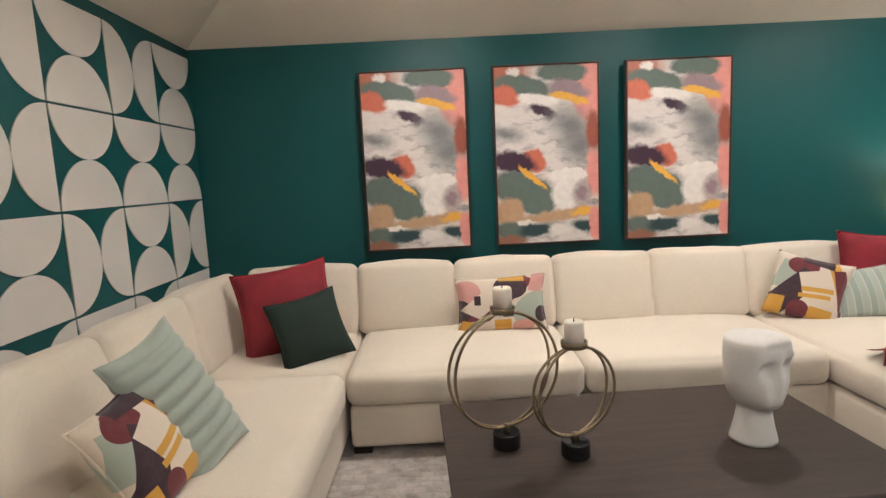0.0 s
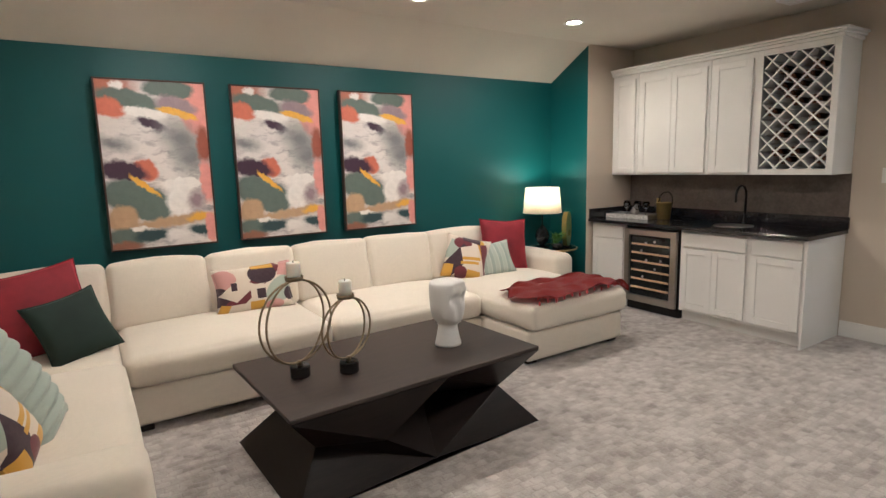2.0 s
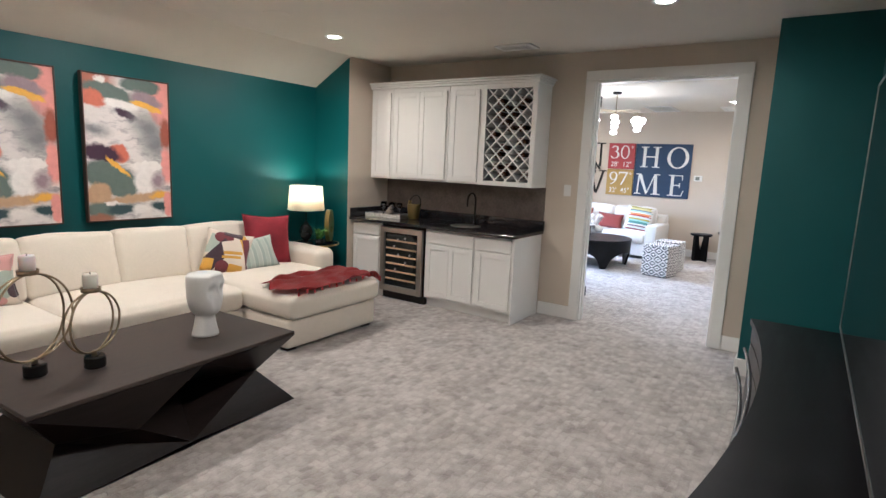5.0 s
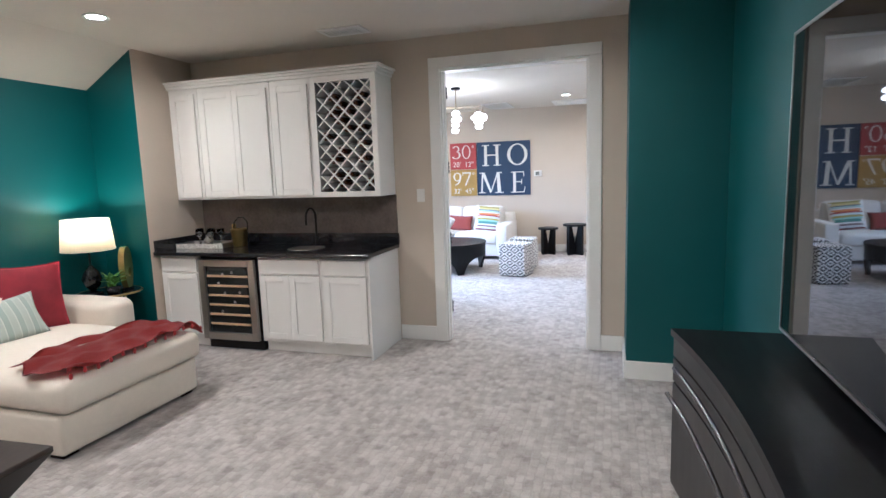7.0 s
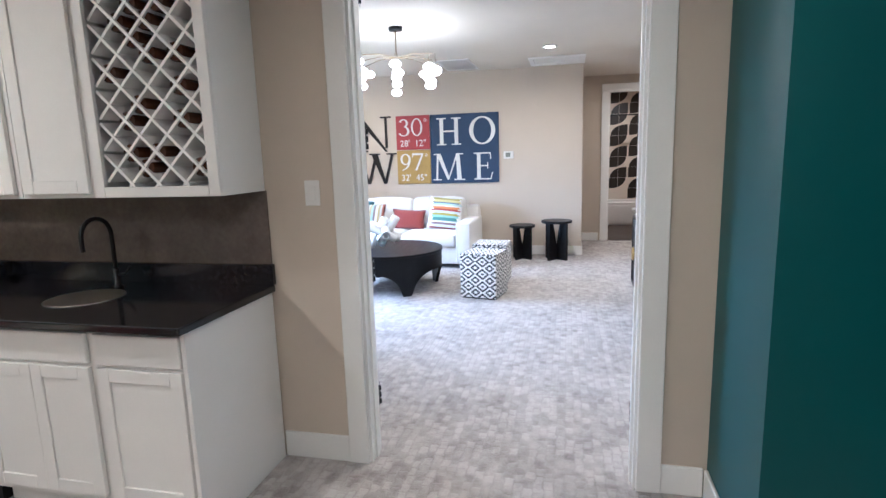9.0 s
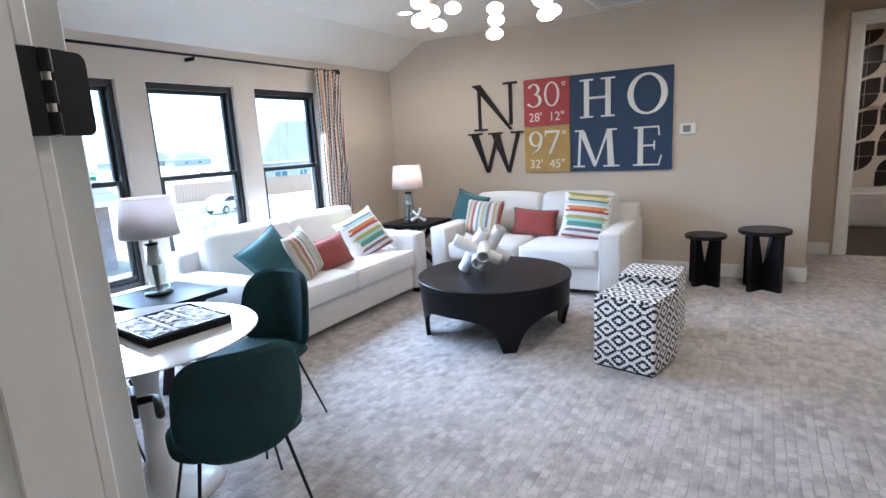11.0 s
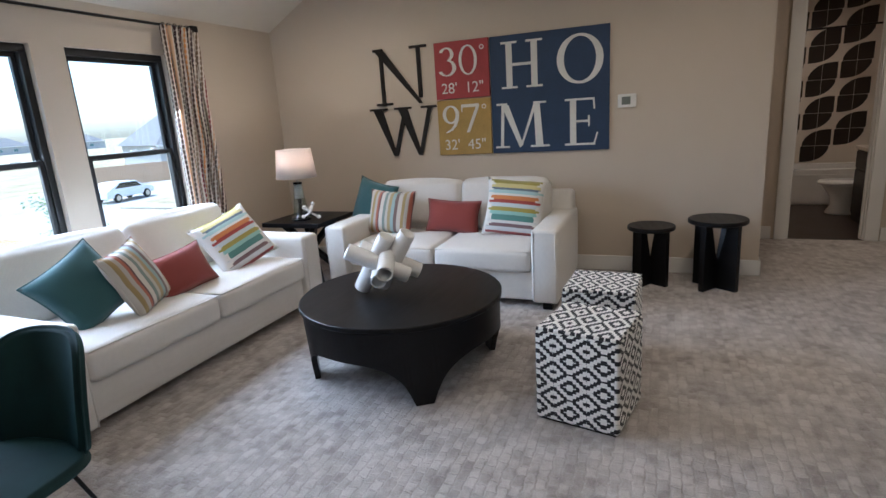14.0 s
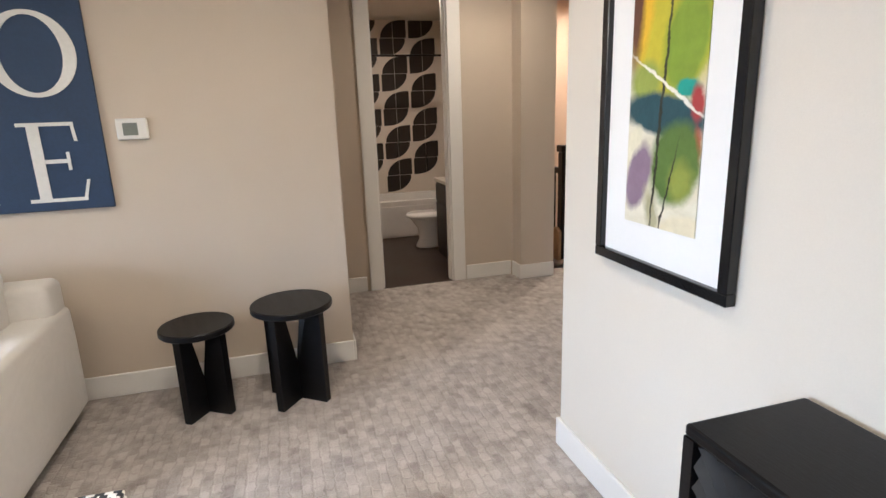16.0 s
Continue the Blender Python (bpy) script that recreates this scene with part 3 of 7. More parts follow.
# wall between the two rooms, with the wide doorway
bm = bmesh.new()
box(bm, 4.68, 4.815, 0.655, 4.30, 0, 2.95)
box(bm, 4.68, 4.815, -0.897, -0.612, 0, 2.95)
box(bm, 4.68, 4.815, -0.612, 0.655, 2.43, 2.95)
shell("wall_between", bm, BEIGE, label="beige wall with a wide double doorway")
pil = wall("wall_pilaster", 4.065, 4.815, -1.53, -0.897, paint=TEAL, label="dark teal projecting wall block")
pil.data.materials.append(BEIGE)
faces_paint(pil, (1, 0, 0), 1)
wall("wall_media_south", 0.15, 4.065, -1.70, -1.53, paint=TEAL, label="dark teal wall behind the sideboard")
wall("wall_entry_east", 0.15, 0.30, -4.0, -1.70, paint=BEIGE)
wall("wall_entry_south", -1.61, 0.15, -4.0, -3.85, paint=BEIGE)

# loft: window wall with three openings
WX = [(6.21, 7.06), (7.295, 8.145), (8.375, 9.225)]
SILL, HEAD = 0.50, 2.10
bm = bmesh.new()
edges = [4.89] + [v for w in WX for v in w] + [12.1]
for i in range(0, len(edges), 2):
    box(bm, edges[i], edges[i + 1], 4.13, 4.32, 0, 2.95)
for a, b in WX:
    box(bm, a, b, 4.13, 4.32, 0, SILL)
    box(bm, a, b, 4.13, 4.32, HEAD, 2.95)
shell("wall_loft_north", bm, BEIGE, label="beige wall with three tall windows")
wall("wall_loft_east", 10.62, 12.0, -0.49, 4.13, label="beige wall behind the sign")
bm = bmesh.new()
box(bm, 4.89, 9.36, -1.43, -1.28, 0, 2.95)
shell("wall_loft_south", bm, PALE_WALL, label="pale wall with a television and framed art")
# wall with the bathroom door
bm = bmesh.new()
box(bm, 12.0, 12.13, -0.93, 4.3, 0, 2.95)
box(bm, 12.0, 12.13, -2.52, -1.60, 0, 2.95)
box(bm, 12.0, 12.13, -1.60, -0.93, 2.47, 2.95)
shell("wall_bath_front", bm, BEIGE, label="beige wall with a white cased bathroom doorway")
wall("wall_hall_stub", 11.81, 12.0, -2.52, -2.19, label="short beige wall return beside the stairs")
wall("wall_hall_east", 13.3, 13.45, -4.0, -2.64, paint=WARM_LIT_WALL, label="stair hall wall, warm lamplight put into its colour")
wall("wall_hall_south", 0.30, 13.45, -4.15, -4.0, label="beige hall wall")
wall("wall_hall_west", 4.86, 5.0, -4.0, -1.43)
shell("hall_floor_beyond", boxed(12.0, 13.3, -4.0, -2.6, -0.20, 0.0), CARPET)
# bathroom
wall("wall_bath_south", 12.13, 15.0, -2.64, -2.52, paint=WARM_LIT_WALL, label="bathroom wall, warm lamplight put into its colour")
wall("wall_bath_north", 12.13, 15.0, -0.35, -0.20, paint=WARM_LIT_WALL, label="bathroom wall, warm lamplight put into its colour")
wall("wall_bath_east", 14.75, 14.95, -2.52, -0.35, paint=OVAL_PALE, label="tiled shower wall")

# ceilings, sloped along the outer walls
bm = bmesh.new()
x0, x1, ya, yb = -1.62, 3.96, 3.81, 3.24
hip = x0 + 0.62
prof = [bm.verts.new(v) for v in ((x0, ya, 2.385), (x1, ya, 2.385), (x1, yb, H), (hip, yb, H), (x0, -4.0, 2.42), (hip, -4.0, H))]
v0, v1, v2, v3, v4, v5 = prof
bm.faces.new((v0, v1, v2, v3)), bm.faces.new((v0, v3, v5, v4))
a = [bm.verts.new(v) for v in ((hip, -4.0, H), (hip, yb, H), (x1, yb, H), (x1, -4.0, H))]
bm.faces.new(a)
box(bm, 3.96, 4.80, -4.0, 4.1, H, H + 0.12)
box(bm, -1.8, 3.96, -4.0, 4.1, 2.96, 3.05)
tagged(part("ceiling", bm, CEIL), "warm white ceiling with a sloped edge", kind="structure")
bm = bmesh.new()
ya, yb = 4.14, 3.60
f = [bm.verts.new(v) for v in ((4.85, ya, 2.41), (12.1, ya, 2.41), (12.1, yb, H + 0.005), (4.85, yb, H + 0.005))]
bm.faces.new(f)
g = [bm.verts.new(v) for v in ((4.85, yb, H + 0.005), (12.1, yb, H + 0.005), (12.1, -4.1, H + 0.005), (4.85, -4.1, H + 0.005))]
bm.faces.new(g)
box(bm, 4.85, 15.0, -4.15, 4.35, 2.96, 3.05)
box(bm, 12.1, 15.0, -4.15, 4.35, H, H + 0.1)
tagged(part("ceiling", bm, CEIL), "warm white loft ceiling with a sloped edge", kind="structure")


# trim
def base_run(name, x0, y0, x1, y1, side, h=0.135, t=0.016):
    """A baseboard along a wall line; side is the way it stands proud."""
    bm = bmesh.new()
    sx, sy = side
    box(bm, min(x0, x1, x0 + sx * t, x1 + sx * t), max(x0, x1, x0 + sx * t, x1 + sx * t), min(y0, y1, y0 + sy * t, y1 + sy * t), max(y0, y1, y0 + sy * t, y1 + sy * t), 0.0, h, 0.004, 1)
    return shell(name, bm, TRIM, label="white painted baseboard")


for run in ((-1.61, 3.80, 3.95, 3.80, (0, -1)), (-1.61, -4.0, -1.61, 3.78, (1, 0)), (3.95, 3.28, 3.95, 3.78, (-1, 0)), (4.68, 0.75, 4.68, 1.10, (-1, 0)),
            (4.68, -0.881, 4.68, -0.707, (-1, 0)), (4.049, -0.897, 4.664, -0.897, (0, 1)), (4.065, -1.514, 4.065, -0.897, (-1, 0)), (0.3, -1.53, 4.049, -1.53, (0, 1)),
            (4.815, 0.75, 4.815, 4.11, (1, 0)), (4.91, 4.13, 10.6, 4.13, (0, -1)), (10.62, -0.49, 10.62, 4.11, (-1, 0)), (10.604, -0.49, 11.98, -0.49, (0, -1)),
            (4.91, -1.28, 9.36, -1.28, (0, 1)), (9.36, -1.43, 9.36, -1.264, (1, 0)), (12.0, -0.79, 12.0, -0.51, (-1, 0)), (12.0, -2.17, 12.0, -1.72, (-1, 0)), (11.81, -2.19, 11.98, -2.19, (0, 1)),
            (11.81, -2.52, 11.81, -2.174, (-1, 0))):
    base_run("baseboard", *run)


def casing(name, axis_x, y0, y1, top, out, w=0.095, t=0.02, label="white painted door casing"):
    """Flat casing round a doorway in a wall whose face stands at axis_x; out is -1 or 1."""
    bm = bmesh.new()
    a, b = sorted((axis_x, axis_x + out * t))
    box(bm, a, b, y0 - w, y0 + 0.006, 0, top, 0.003, 1)
    box(bm, a, b, y1 - 0.006, y1 + w, 0, top, 0.003, 1)
    box(bm, a, b, y0 - w, y1 + w, top, top + w, 0.003, 1)
    return shell(name, bm, TRIM, label=label)


casing("trim", 4.68, -0.612, 0.655, 2.43, -1)
casing("trim", 4.815, -0.612, 0.655, 2.43, 1)
casing("trim", 12.0, -1.60, -0.93, 2.47, -1, w=0.11)
for y0, y1, xa, xb, top in ((-0.612, 0.655, 4.685, 4.810, 2.43), (-1.60, -0.93, 12.005, 12.125, 2.47)):
    bm = bmesh.new()
    box(bm, xa, xb, y0, y0 + 0.018, 0, top)
    box(bm, xa, xb, y1 - 0.018, y1, 0, top)
    box(bm, xa, xb, y0 + 0.018, y1 - 0.018, top - 0.018, top)
    mid = (xa + xb) / 2
    box(bm, mid - 0.02, mid + 0.015, y0 + 0.018, y0 + 0.028, 0, top - 0.018)
    box(bm, mid - 0.02, mid + 0.015, y1 - 0.028, y1 - 0.018, 0, top - 0.018)
    shell("door_jamb", bm, TRIM, label="white painted door jamb")

# ---- built-in lamps ----
def downlight(x, y, watts, lit=True, z=H):
    top = thing("recessed_downlight", x, y, z, 0, "round white recessed downlight, lit" if lit else "round white recessed downlight", "ceiling light", "ceiling downlights")
    part("trim_ring", lathe([(0.060, -0.002), (0.085, -0.002), (0.088, -0.008), (0.080, -0.012), (0.060, -0.006)], 32), TRIM, top, smooth=True)
    part("lens", lathe([(0.0, -0.003), (0.058, -0.003), (0.058, -0.006), (0.0, -0.006)], 32), CAN_GLOW, top, "glowing lens")
    d = bpy.data.lights.new("downlight_lamp", "AREA")
    d.shape, d.size, d.energy, d.color, d.spread = "DISK", 0.10, 2.5 * watts, (1.0, 0.76, 0.51), radians(168)
    new("downlight_lamp", d).matrix_world = pose(x, y, z - 0.02)


# the last three of these are unseen, added to brighten the media room
for x, y, w in ((1.60, 2.71, 0.66), (3.15, 2.70, 0.7), (3.27, -0.26, 0.4), (0.05, 2.71, 0.65), (0.4, -0.26, 0.7), (1.7, -0.26, 0.45)):
    downlight(x, y, w)
for x, y, w in ((6.11, -0.165, 0.8), (9.19, 2.89, 1.0), (9.12, -0.08, 0.9)):
    downlight(x, y, w)
downlight(13.4, -1.25, 0.8)

# ---- media room ----
# half discs on the west wall, two to each square of the grid
PITCH, GY, GZ = 0.4810, 3.785, 2.333
kinds = ["VHVHVHVHVHV", "VVVHVVVHVVV", "HVHVHVHVHVH", "VHVHVHVHVHV", "HVHVHVHVHVH"]
disc_mesh = {}


def half_disc(flat):
    bm = bmesh.new()
    r, pts = PITCH / 2 - 0.006, []
    for i in range(25):
        a = math.pi * i / 24
        u, v = r * math.cos(a), r * math.sin(a)
        pts.append({"D": (u, -v), "U": (u, v), "L": (v, u), "R": (-v, u)}[flat])
    prism(bm, pts, 0.0, 0.006, "yz")
    return bm


for row, line in enumerate(kinds):
    for col, kind in enumerate(line):
        cy, cz = GY - PITCH * (col + 0.5), GZ - PITCH * (row + 0.5)
        # flats lie on the square's top and bottom, or on its two sides
        for flat, dy, dz in ((("D", 0, 0.5), ("U", 0, -0.5)) if kind == "V" else (("L", -0.5, 0), ("R", 0.5, 0))):
            if flat not in disc_mesh:
                first = part("half_disc", half_disc(flat), PATTERN_WHITE)
                disc_mesh[flat] = first.data
                ob = first
            else:
                ob = new("half_disc", disc_mesh[flat])
            s = 0.012
            ob.parent = bpy.data.objects["wall_media_west"]
            ob.matrix_basis = pose(-1.609, cy + dy * (PITCH - s), cz + dz * (PITCH - s))

# three canvases
SAGE_P, CORAL, PINK, OCHRE, PURPLE, MAUVE = (0.125, 0.165, 0.145), (0.56, 0.155, 0.09), (0.70, 0.30, 0.26), (0.78, 0.43, 0.045), (0.05, 0.022, 0.045), (0.30, 0.22, 0.25)
TAN, DEEP, WHITE_P, STORM = (0.50, 0.33, 0.19), (0.030, 0.062, 0.070), (0.80, 0.76, 0.73), (0.20, 0.205, 0.215)
# brush marks in shares of the canvas, from its upper left: place, half sizes, slope, colour, softness
UPPER = [(0.10, 0.05, 0.24, 0.10, 0, (0.42, 0.15, 0.09), 0.35), (0.19, 0.03, 0.06, 0.025, 0, WHITE_P, 0.25), (0.92, 0.12, 0.19, 0.20, 0, PINK, 0.10), (0.27, 0.11, 0.30, 0.058, 11, SAGE_P, 0.14), (0.66, 0.04, 0.24, 0.055, 4, SAGE_P, 0.12),
         (0.72, 0.14, 0.19, 0.055, 14, MAUVE, 0.2), (0.72, 0.185, 0.20, 0.024, 16, OCHRE, 0.12), (0.08, 0.16, 0.17, 0.055, 14, CORAL, 0.15), (0.42, 0.19, 0.21, 0.034, 10, WHITE_P, 0.15), (0.47, 0.25, 0.13, 0.026, 22, PURPLE, 0.25)]
MIDDLE = [(0.74, 0.34, 0.19, 0.085, 30, STORM, 0.7), (0.82, 0.46, 0.15, 0.085, 10, STORM, 0.7), (0.10, 0.37, 0.14, 0.035, 10, STORM, 0.8), (0.95, 0.37, 0.07, 0.11, 0, (0.30, 0.085, 0.05), 0.25), (0.37, 0.53, 0.12, 0.060, 35, CORAL, 0.12), (0.17, 0.535, 0.22, 0.060, 12, PURPLE, 0.2),
          (0.27, 0.71, 0.34, 0.105, 24, SAGE_P, 0.08), (0.35, 0.625, 0.18, 0.016, 44, OCHRE, 0.15), (0.70, 0.615, 0.21, 0.040, -3, WHITE_P, 0.12), (0.66, 0.73, 0.13, 0.10, 0, WHITE_P, 0.2), (0.96, 0.61, 0.08, 0.13, 0, PINK, 0.15)]
LOWER = [(0.84, 0.73, 0.08, 0.06, 0, MAUVE, 0.5), (0.12, 0.82, 0.15, 0.075, -30, TAN, 0.15), (0.62, 0.845, 0.44, 0.034, -5, TAN, 0.3), (0.86, 0.83, 0.13, 0.020, -8, OCHRE, 0.35), (0.14, 0.93, 0.20, 0.055, 0, SAGE_P, 0.25), (0.30, 0.885, 0.14, 0.016, 8, WHITE_P, 0.2),
         (0.38, 0.925, 0.18, 0.038, -3, DEEP, 0.25), (0.86, 0.915, 0.13, 0.036, 6, DEEP, 0.25), (0.62, 0.93, 0.11, 0.028, 0, WHITE_P, 0.4), (0.10, 0.985, 0.18, 0.030, 0, (0.30, 0.13, 0.08), 0.3), (0.96, 0.90, 0.06, 0.10, 0, PINK, 0.15)]
CANVAS = blob_paint("abstract_canvas", [(0.30, (0.30, 0.28, 0.29)), (0.40, (0.50, 0.46, 0.46)), (0.50, (0.68, 0.63, 0.61)), (0.62, (0.72, 0.67, 0.64)), (0.74, (0.50, 0.46, 0.46))], [((u - 0.5) * 0.70, (0.5 - v) * 1.20, a * 0.70, b * 1.20, t, c, soft) for u, v, a, b, t, c, soft in UPPER + MIDDLE + LOWER], wobble=0.045, wscale=11.0)


def framed(w, h, art, frame_mat, label, bar=0.012, deep=0.05):
    top = thing("wall_art", 0, 0, 0, 0, label, "painting", "canvases over the sofa")
    part("canvas", boxed(-w / 2 + bar, w / 2 - bar, -deep + 0.008, -0.004, -h / 2 + bar, h / 2 - bar), art, top)
    for nm, b in (("frame_bar", (-w / 2, w / 2, h / 2 - bar, h / 2)), ("frame_bar", (-w / 2, w / 2, -h / 2, -h / 2 + bar)), ("frame_bar", (-w / 2, -w / 2 + bar, -h / 2 + bar, h / 2 - bar)), ("frame_bar", (w / 2 - bar, w / 2, -h / 2 + bar, h / 2 - bar))):
        part(nm, boxed(b[0], b[1], -deep, 0, b[2], b[3], 0.002, 1), frame_mat, top)
    return top


first_art = framed(0.725, 1.222, CANVAS, FRAME_WOOD, "tall abstract canvas in white, sage, coral and gold, thin walnut frame")
first_art.matrix_basis = pose(-0.08, 3.755, 1.565)
for x in (0.824, 1.728):
    copy_thing(first_art, pose(x, 3.755, 1.565))

# sectional sofa
sofa = thing("sectional_sofa", 0, 0, 0, 0, "large cream upholstered sectional sofa with a chaise", "sofa")
BZ = 0.27
part("base", soft_box(1.05, 2.62, BZ - 0.03, 0.03, 0.004, at=(-1.02, 2.45, 0.03 + (BZ - 0.03) / 2)), SOFA_CREAM, sofa, smooth=True)
part("base", soft_box(2.56, 1.08, BZ - 0.03, 0.03, 0.004, at=(0.82, 3.21, 0.03 + (BZ - 0.03) / 2)), SOFA_CREAM, sofa, smooth=True)
part("base", soft_box(1.05, 1.67, BZ - 0.03, 0.03, 0.004, at=(2.61, 2.935, 0.03 + (BZ - 0.03) / 2)), SOFA_CREAM, sofa, smooth=True)


def seat(x0, x1, y0, y1, seed):
    part("seat_cushion", soft_box(x1 - x0 - 0.006, y1 - y0, 0.188, 0.055, 0.012, 0.022, 0.005, seed, at=((x0 + x1) / 2, (y0 + y1) / 2, BZ + 0.096)), SOFA_CREAM, sofa, smooth=True)


seat(-1.42, -0.46, 1.20, 2.66, 1.3), seat(-1.42, -0.48, 2.665, 3.62, 2.1)
seat(-0.47, 0.795, 2.63, 3.62, 3.7), seat(0.80, 2.08, 2.63, 3.62, 4.4), seat(2.08, 3.155, 2.055, 3.62, 5.2)
part("back_frame", soft_box(4.72, 0.16, 0.60, 0.05, 0.004, at=(0.84, 3.70, 0.33)), SOFA_CREAM, sofa, smooth=True)
part("back_frame", soft_box(0.16, 2.72, 0.60, 0.05, 0.004, at=(-1.49, 2.42, 0.33)), SOFA_CREAM, sofa, smooth=True)


def back(x, y, w, turn, seed, h=0.462, lean=12):
    part("back_cushion", soft_box(w, 0.20, h, 0.045, 0.017, 0.004, 0.012, seed, at=(0, 0, h / 2)), SOFA_CREAM, sofa, smooth=True, m=pose(x, y, 0.438, 0, 0, turn) @ pose(0, 0, 0, -lean, 0, 0))


for i, (a, b) in enumerate(((-1.22, -0.50), (-0.50, 0.14), (0.14, 0.80), (0.80, 1.45), (1.45, 2.07), (2.07, 2.72), (2.72, 3.13))):
    back((a + b) / 2, 3.46, b - a - 0.008, 0, 1.7 * i)
for i, (a, b) in enumerate(((1.22, 1.98), (1.98, 2.68), (2.68, 3.36))):
    back(-1.26, (a + b) / 2, b - a - 0.008, 90, 9.1 + 1.7 * i)
part("arm", soft_box(0.26, 0.86, 0.59, 0.07, 0.012, at=(3.31, 3.36, 0.325)), SOFA_CREAM, sofa, "rounded cream arm", smooth=True)
part("arm", soft_box(1.10, 0.25, 0.59, 0.05, 0.012, at=(-1.01, 1.075, 0.325)), SOFA_CREAM, sofa, "rounded cream arm", smooth=True)
for x, y in ((2.17, 2.20), (3.07, 2.20), (-0.40, 2.72), (0.8, 2.72), (1.98, 2.72), (-0.55, 1.05), (-1.48, 1.05), (3.3, 3.66), (-1.4, 3.6)):
    part("foot", boxed(x - 0.05, x + 0.05, y - 0.05, y + 0.05, 0, 0.035, 0.004, 1), DARK_WOOD, sofa, "dark wooden foot")

# pillows on the sectional
pillow(-0.80, 2.98, 0.462, 0.56, 0.55, 0.20, 14, 24, MAROON, "large maroon velvet pillow on the sectional corner", roll=-8, seed=1)
pillow(-0.62, 2.83, 0.462, 0.41, 0.40, 0.15, 28, 26, DARK_GREEN, "dark forest green velvet pillow on the sectional", roll=-9, seed=2)
pillow(0.43, 3.24, 0.462, 0.58, 0.36, 0.14, 0, 14, PRINTED, "printed pillow with cut-out shapes in maroon, mustard and pink", seed=3, roll=-1)
pillow(2.26, 3.20, 0.462, 0.42, 0.42, 0.15, -22, 22, PRINTED_TALL, "printed pillow with cut-out shapes beside the chaise", roll=16, seed=4)
SAGE_STRIPE = stripes("sage_channel_cloth", [(0, (0.42, 0.47, 0.42)), (0.42, (0.55, 0.58, 0.53)), (0.5, (0.34, 0.40, 0.36)), (0.92, (0.48, 0.52, 0.48))], 0.085)
pillow(2.60, 3.14, 0.462, 0.50, 0.33, 0.14, -8, 25, SAGE_STRIPE, "pale sage striped lumbar pillow on the chaise", roll=-5, seed=5)
pillow(2.84, 3.28, 0.462, 0.52, 0.52, 0.18, -8, 12, MAROON, "large maroon velvet pillow at the chaise end", roll=4, seed=6)
pillow(-0.75, 1.78, 0.462, 0.31, 0.55, 0.20, 68, 20, SAGE, "sage channel-quilted lumbar pillow standing on its end", ribs=9, roll=-18, seed=7)
pillow(-0.81, 1.57, 0.462, 0.31, 0.40, 0.16, 76, 24, PRINTED_TALL, "printed pillow with cut-out shapes by the sofa arm", roll=-14, seed=8)

# throw over the chaise
throw = thing("throw_blanket", 2.73, 2.34, -0.022, 0, "crimson knitted throw with tassels crumpled across the chaise", "blanket")
bm = bmesh.new()
NX, NY = 44, 22
grid = []
for i in range(NX + 1):
    row = []
    for j in range(NY + 1):
        u, v = i / NX, j / NY
        x = -0.62 + 1.14 * u + 0.05 * math.sin(9 * v + 3 * u) * (1 - u)
        y = -0.31 + 0.50 * v * (0.80 + 0.25 * math.sin(2.2 * u + 0.6)) + 0.10 * u + 0.012 * math.sin(31 * u) * (1 - v)
        fold = 0.013 * math.sin(17 * v + 5 * u + 2 * math.sin(6 * u)) + 0.020 * noise.noise(Vector((6 * u, 9 * v, 3)))
        z = 0.535 + fold + 0.010 * math.sin(23 * u + 8 * v)
        if x > 0.40:
            z -= (x - 0.40) ** 2 * 5.5
        row.append(bm.verts.new((x, y, max(z, 0.2))))
    grid.append(row)
for i in range(NX):
    for j in range(NY):
        bm.faces.new((grid[i][j], grid[i + 1][j], grid[i + 1][j + 1], grid[i][j + 1]))
bmesh.ops.solidify(bm, geom=bm.faces[:], thickness=0.016)
part("cloth", bm, THROW, throw, smooth=True)
for k in range(13):
    u = k / 12
    x = -0.60 + 1.10 * u
    y = -0.315 + 0.10 * u
    zz = 0.518 - max(0, x - 0.40) ** 2 * 4.5 + 0.008 * math.sin(k * 2.1)
    part("tassel", lathe([(0.003, 0.020), (0.008, 0.014), (0.010, 0.004), (0.009, -0.010), (0.004, -0.015)], 10), THROW, throw, m=pose(x, y, zz), smooth=True)

# faceted coffee table
ct = thing("coffee_table", 0.797, 1.815, 0, 3.2, "dark charcoal wooden coffee table with faceted folded sides", "coffee table")
L, W, T = 0.745, 0.435, 0.46
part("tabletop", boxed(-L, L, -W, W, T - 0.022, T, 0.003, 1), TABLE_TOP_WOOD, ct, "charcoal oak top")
bm = bmesh.new()
top = [bm.verts.new(p) for p in ((-L, -W, T - 0.023), (L, -W, T - 0.023), (L, W, T - 0.023), (-L, W, T - 0.023))]
bot = [bm.verts.new(p) for p in ((-L, -W, 0.0), (L, -W, 0.0), (L, W, 0.0), (-L, W, 0.0))]
mid_z = 0.21
corner = [bm.verts.new(p) for p in ((-L + 0.17, -W + 0.17, mid_z), (L - 0.17, -W + 0.17, mid_z), (L - 0.17, W - 0.17, mid_z), (-L + 0.17, W - 0.17, mid_z))]
